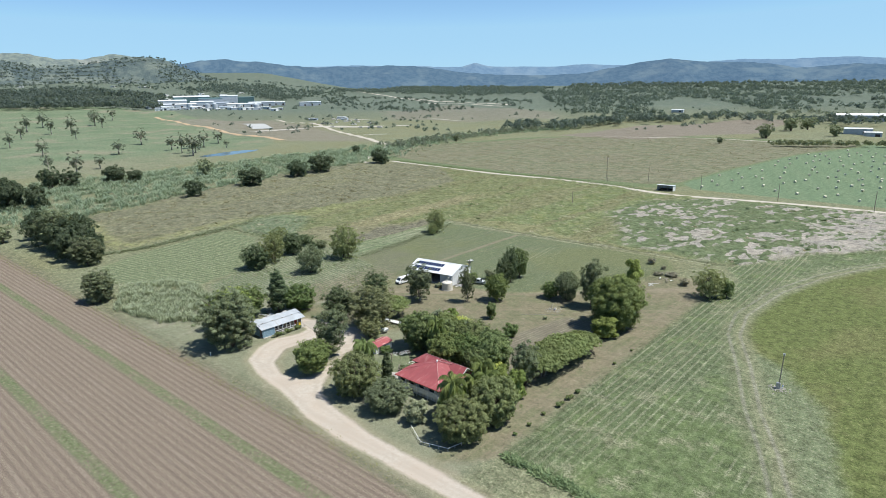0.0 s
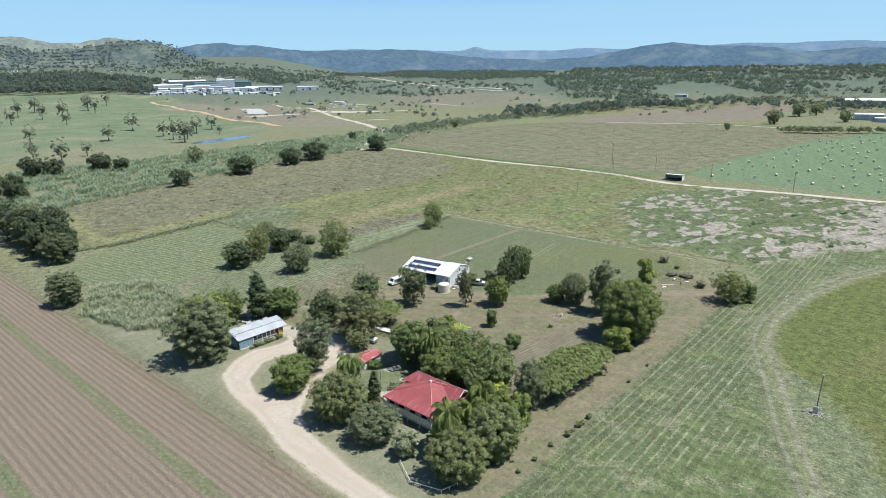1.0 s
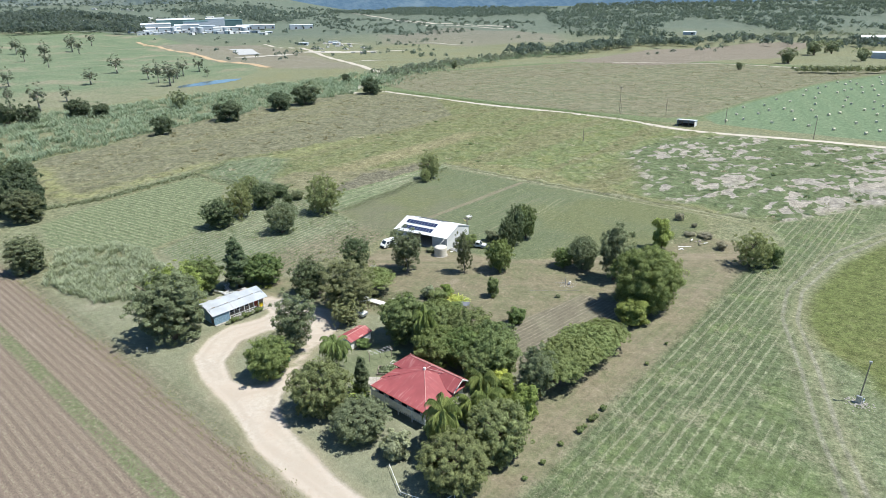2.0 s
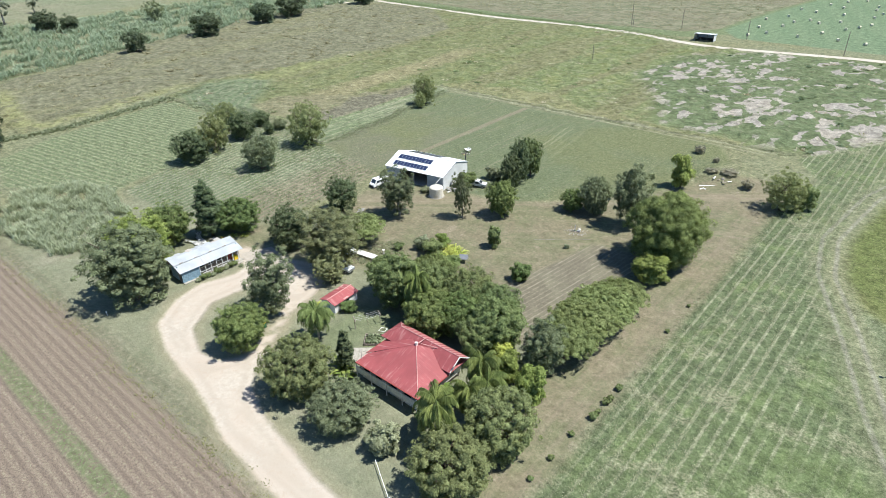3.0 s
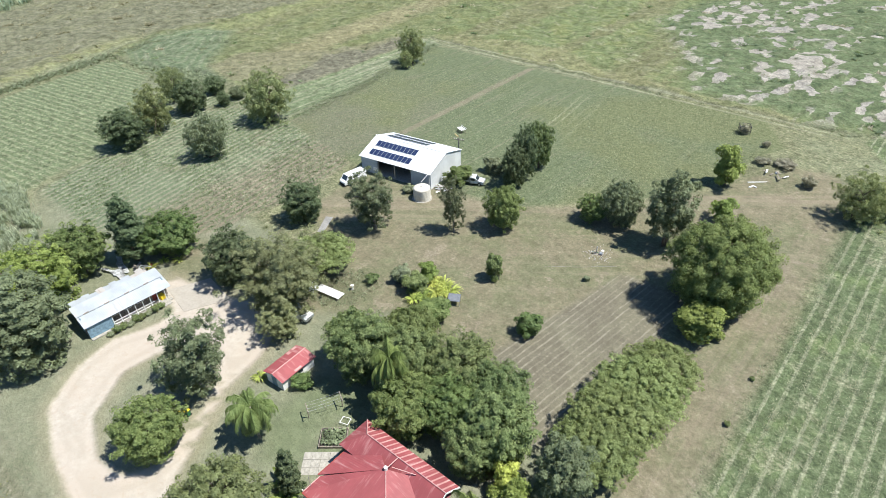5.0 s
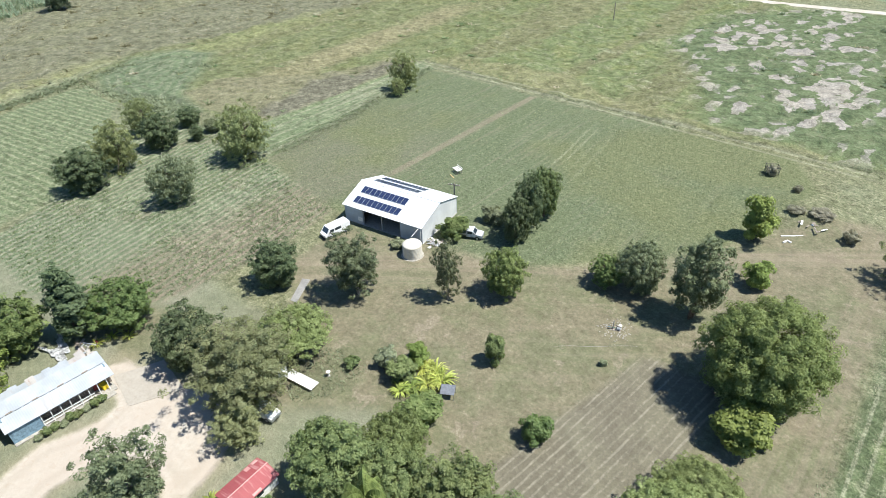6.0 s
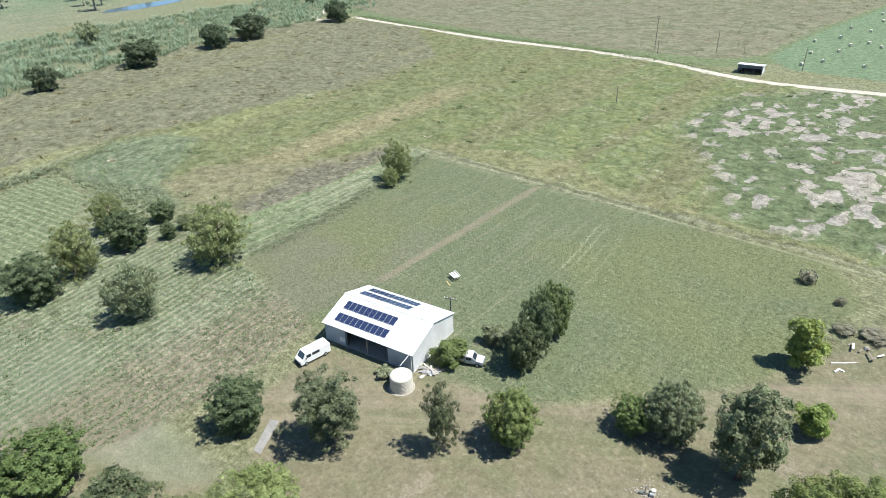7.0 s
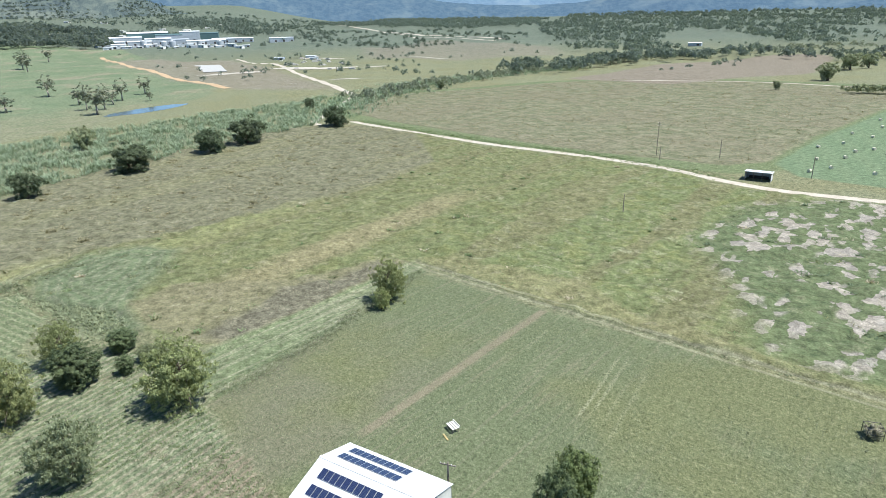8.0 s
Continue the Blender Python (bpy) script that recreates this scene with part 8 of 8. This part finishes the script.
utility_truck(-108.6, 98.6, 10, "white farm truck parked deep in tree shade")


def sheet_stack():
    e = thing("timber_bench", (-108.7, 104.9, 0), 8, "long white slatted bench top on trestles", "bench")
    for i in range(5):
        part("slat", box(-2.3, 2.3, -0.75 + i * 0.31, -0.5 + i * 0.31, 0.5, 0.56), WHITE, e)
    for x in (-1.8, 0.0, 1.8):
        part("trestle", box(x - 0.05, x + 0.05, -0.7, 0.75, 0.0, 0.49), TIMBER, e)


sheet_stack()


def debris(name, x, y, spread, n, mats, label, long=1.0):
    """A heap of broken boards and sheets."""
    r = np.random.default_rng(int(abs(x * 3 + y * 5)))
    e = thing(name, (x, y, float(ground_z(x, y))), 0, label, "rubbish")
    for i in range(n):
        b = part("board", box(-0.5, 0.5, -0.09, 0.09, -0.02, 0.02), mats[i % len(mats)], e)
        b.matrix_basis = pose(r.normal(0, spread), r.normal(0, spread * 0.6), 0.06 + 0.09 * (i % 4), r.uniform(-8, 8), r.uniform(-8, 8), r.uniform(0, 180)) @ Matrix.Diagonal((long * r.uniform(0.5, 1.6), r.uniform(0.8, 2.5), 1, 1))


debris("scrap_heap", -115.6, 139.4, 0.9, 26, (WHITE, TIMBER, GALV, RUSTY), "pile of pale scrap boards and sheets beside the shed", 1.3)
debris("timber_heap", -68.4, 182.0, 1.1, 9, (TIMBER, WHITE, TIMBER), "scattered pale timber offcuts on the bank")
debris("scrap_heap", -137.0, 89.6, 0.8, 16, (RUSTY, ZINC_Y, TIMBER), "collapsed rusty sheets behind the cottage", 1.8)
# torn pale sheeting trailing from the lean-to into the trees
e = thing("torn_sheeting", (-139.4, 87.4, 0), 0, "torn white sheeting trailing over the ground behind the cottage", "sheeting")
TORN = plain("torn_sheeting", (0.72, 0.73, 0.71), 0.75, grain=0.3)
for k, (x0, y0, x1, y1, w) in enumerate(((2.6, -0.6, -1.2, -0.6, 1.5), (1.2, 0.2, -2.6, 0.9, 1.2), (-1.0, 0.4, -4.2, 1.7, 0.8), (-2.4, 1.2, -4.6, 3.2, 0.5), (-0.4, -0.9, -3.0, -1.8, 0.5))):
    r = np.random.default_rng(400 + k)
    d = Vector((x1 - x0, y1 - y0, 0)).normalized()
    q = Vector((-d.y, d.x, 0))
    bm = bmesh.new()
    rows_ = []
    for i in range(9):
        c = Vector((x0, y0, 0)).lerp(Vector((x1, y1, 0)), i / 8)
        half = w * 0.5 * r.uniform(0.55, 1.15)
        rows_.append([bm.verts.new(c + q * half * f + Vector((0, 0, 0.25 + 0.05 * k + r.uniform(-0.12, 0.2)))) for f in (-1.0, -0.35, 0.3, 1.0)])
    for i in range(8):
        for j in range(3):
            bm.faces.new((rows_[i][j], rows_[i + 1][j], rows_[i + 1][j + 1], rows_[i][j + 1]))
    bmesh.ops.solidify(bm, geom=bm.faces[:], thickness=0.012)
    part("strip", bm, TORN, e)
e = thing("fuel_can", (-137.2, 91.4, 0), 20, "small red fuel can behind the cottage", "can")
part("can", box(-0.2, 0.2, -0.14, 0.14, 0, 0.42, 0.03), REDP, e)
part("handle", tube((-0.12, 0, 0.47), (0.12, 0, 0.47), 0.025, seg=6), BLACK, e)
e = thing("fallen_pole", (-68.0, 179.3, 0.14), 38, "long pale timber pole lying on the ground", "pole")
part("pole", tube((-4.2, 0, 0), (4.2, 0, 0.05), 0.12, 0.09), WHITE, e)
part("pole_stub", tube((-1.0, 0.3, 0), (2.0, -0.3, 0.05), 0.07, 0.06), TIMBER, e)
e = thing("timber_offcut", (-70.2, 175.6, 0.1), 70, "pale bent timber offcut on the lawn", "timber")
part("piece", box(-0.7, 0.5, -0.12, 0.12, -0.1, 0.12), WHITE, e)
part("piece", box(0.3, 0.55, -0.7, 0.12, -0.1, 0.1), WHITE, e)


def bore_pump():
    e = thing("bore_pump", (-82.4, 138.8, 0), 20, "small bore pump and pipework on a ring of stones", "pump")
    part("bore_pipe", tube((0, 0, -0.1), (0, 0, 1.5), 0.08), GALV, e)
    part("motor", tube((0.5, 0, 0.25), (1.0, 0, 0.25), 0.22, seg=14), GALV, e, "grey pump motor")
    part("tank", tube((0.9, 0.5, 0.0), (0.9, 0.5, 0.5), 0.28, seg=14), TANK, e, "cream pressure tank")
    part("pipe", tube((0.0, 0.0, 0.3), (0.5, 0.0, 0.3), 0.05), GREENP, e)
    part("pipe", tube((-0.7, 0.1, 0.2), (0.0, 0.0, 0.3), 0.06), BLUEWALL, e)
    part("plinth", box(-0.15, 1.1, -0.3, 0.7, -0.1, 0.05), TIMBER, e)


bore_pump()
rs = np.random.default_rng(25)
bm = bmesh.new()
for _ in range(120):
    a, d, s = rs.uniform(0, 6.28), abs(rs.normal(1.4, 0.6)), rs.uniform(0.05, 0.14)
    r_ = bmesh.ops.create_icosphere(bm, subdivisions=1, radius=s)
    bmesh.ops.transform(bm, matrix=pose(-82.0 + d * math.cos(a), 138.9 + d * math.sin(a), s * 0.3, 20, 10, 40) @ Matrix.Diagonal((1, 0.8, 0.6, 1)), verts=r_["verts"])
tagged(part("pump_stones", bm, CONCRETE, None), "scattered pale stones round the bore pump", "stones", kind="stuff")
e = thing("garden_hose", (-82.5, 134.6, 0.03), 0, "thin pale poly pipe lying across the lawn", "hose")
bm = bmesh.new()
hose = [(-4.5 + 0.55 * i, -3.9 + 0.44 * i + 0.10 * math.sin(i * 0.6), 0.0) for i in range(17)]
for a, b in zip(hose, hose[1:]):
    add_tube(bm, a, b, 0.028, seg=5)
part("pipe", bm, CONCRETE, e)
e = thing("tree_guard", (-79.4, 198.2, 0), 25, "dark steel stock guard round a grey dry bush", "guard")
RUSTED = plain("dark_steel", (0.10, 0.095, 0.09), 0.6, 0.5, grain=0.2)
for x, y in ((-1.1, -1.0), (1.1, -1.0), (1.1, 1.0), (-1.1, 1.0)):
    part("post", tube((x, y, -0.1), (x, y, 1.9), 0.05), RUSTED, e)
for z in (0.9, 1.85):
    for a, b in (((-1.1, -1.0), (1.1, -1.0)), ((1.1, -1.0), (1.1, 1.0)), ((1.1, 1.0), (-1.1, 1.0)), ((-1.1, 1.0), (-1.1, -1.0))):
        part("rail", tube((*a, z), (*b, z), 0.04), RUSTED, e)
e = thing("farm_trolley", (-128.9, 161.5, 0), -20, "white slatted farm trolley standing in the paddock", "trolley")
for y in (-0.45, 0.0, 0.45):
    part("plank", box(-1.0, 1.0, y - 0.16, y + 0.16, 0.78, 0.84, 0.01), WHITE, e)
for x in (-0.8, 0.8):
    part("bearer", box(x - 0.05, x + 0.05, -0.6, 0.6, 0.68, 0.77), TIMBER, e)
    for y in (-0.5, 0.5):
        part("leg", box(x - 0.04, x + 0.04, y - 0.04, y + 0.04, 0.0, 0.67), TIMBER, e)
part("side_rail", box(-1.1, 1.1, 0.62, 0.68, 1.0, 1.1), WHITE, e)
e = thing("timber_plank", (-128.6, 159.4, 0.08), -25, "weathered yellow plank lying beside the trolley", "plank")
part("plank", box(-0.8, 0.8, -0.14, 0.14, -0.06, 0.05), plain("yellow_timber", (0.42, 0.34, 0.16), 0.8, grain=0.25), e)
e = thing("shade_shelter", (-92.6, 115.0, 0), 30, "small dark shade-cloth shelter beside the golden shrubs", "shelter")
part("cloth", slab([(-0.9, -0.7, 1.0), (0.9, -0.7, 1.0), (0.9, 0.7, 1.3), (-0.9, 0.7, 1.3)], 0.03), plain("grey_shade_cloth", (0.16, 0.17, 0.19), 0.8), e)
for x in (-0.85, 0.85):
    for y in (-0.65, 0.65):
        part("leg", tube((x, y, 0), (x, y, 1.0 + (0.24 if y > 0 else 0)), 0.03), GALV, e)
e = thing("garden_ornament", (-106.8, 107.8, 0), 0, "small pale stone garden ornament on the lawn", "ornament")
part("base", tube((0, 0, 0), (0, 0, 0.15), 0.25, 0.22, 10), CONCRETE, e)
part("stem", tube((0, 0, 0.15), (0, 0, 0.7), 0.12, 0.09, 10), CREAM, e)
part("bowl", tube((0, 0, 0.7), (0, 0, 0.85), 0.12, 0.3, 12), CREAM, e)
e = thing("marker_post", (-128.5, 63.7, 0), 0, "short white marker post on the verge", "post")
part("post", tube((0, 0, -0.1), (0, 0, 0.7), 0.06), WHITE, e)
part("cap", box(-0.15, 0.15, -0.1, 0.1, 0.6, 0.8, 0.02), WHITE, e)
# low wire fence along the corner of the house yard
e = thing("yard_fence", (-66, 67.6, 0), 0, "low pale pipe rail along the house yard corner", "fence")
for a, b in (((-4.5, 3.2), (0.5, 0.4)), ((0.5, 0.4), (5.5, 1.8)), ((5.5, 1.8), (6.6, 6.0))):
    part("rail", tube((*a, 0.55), (*b, 0.55), 0.045), WHITE, e)
    for k in range(4):
        q = (a[0] + (b[0] - a[0]) * k / 3, a[1] + (b[1] - a[1]) * k / 3)
        part("post", tube((*q, -0.1), (*q, 0.56), 0.04), WHITE, e)
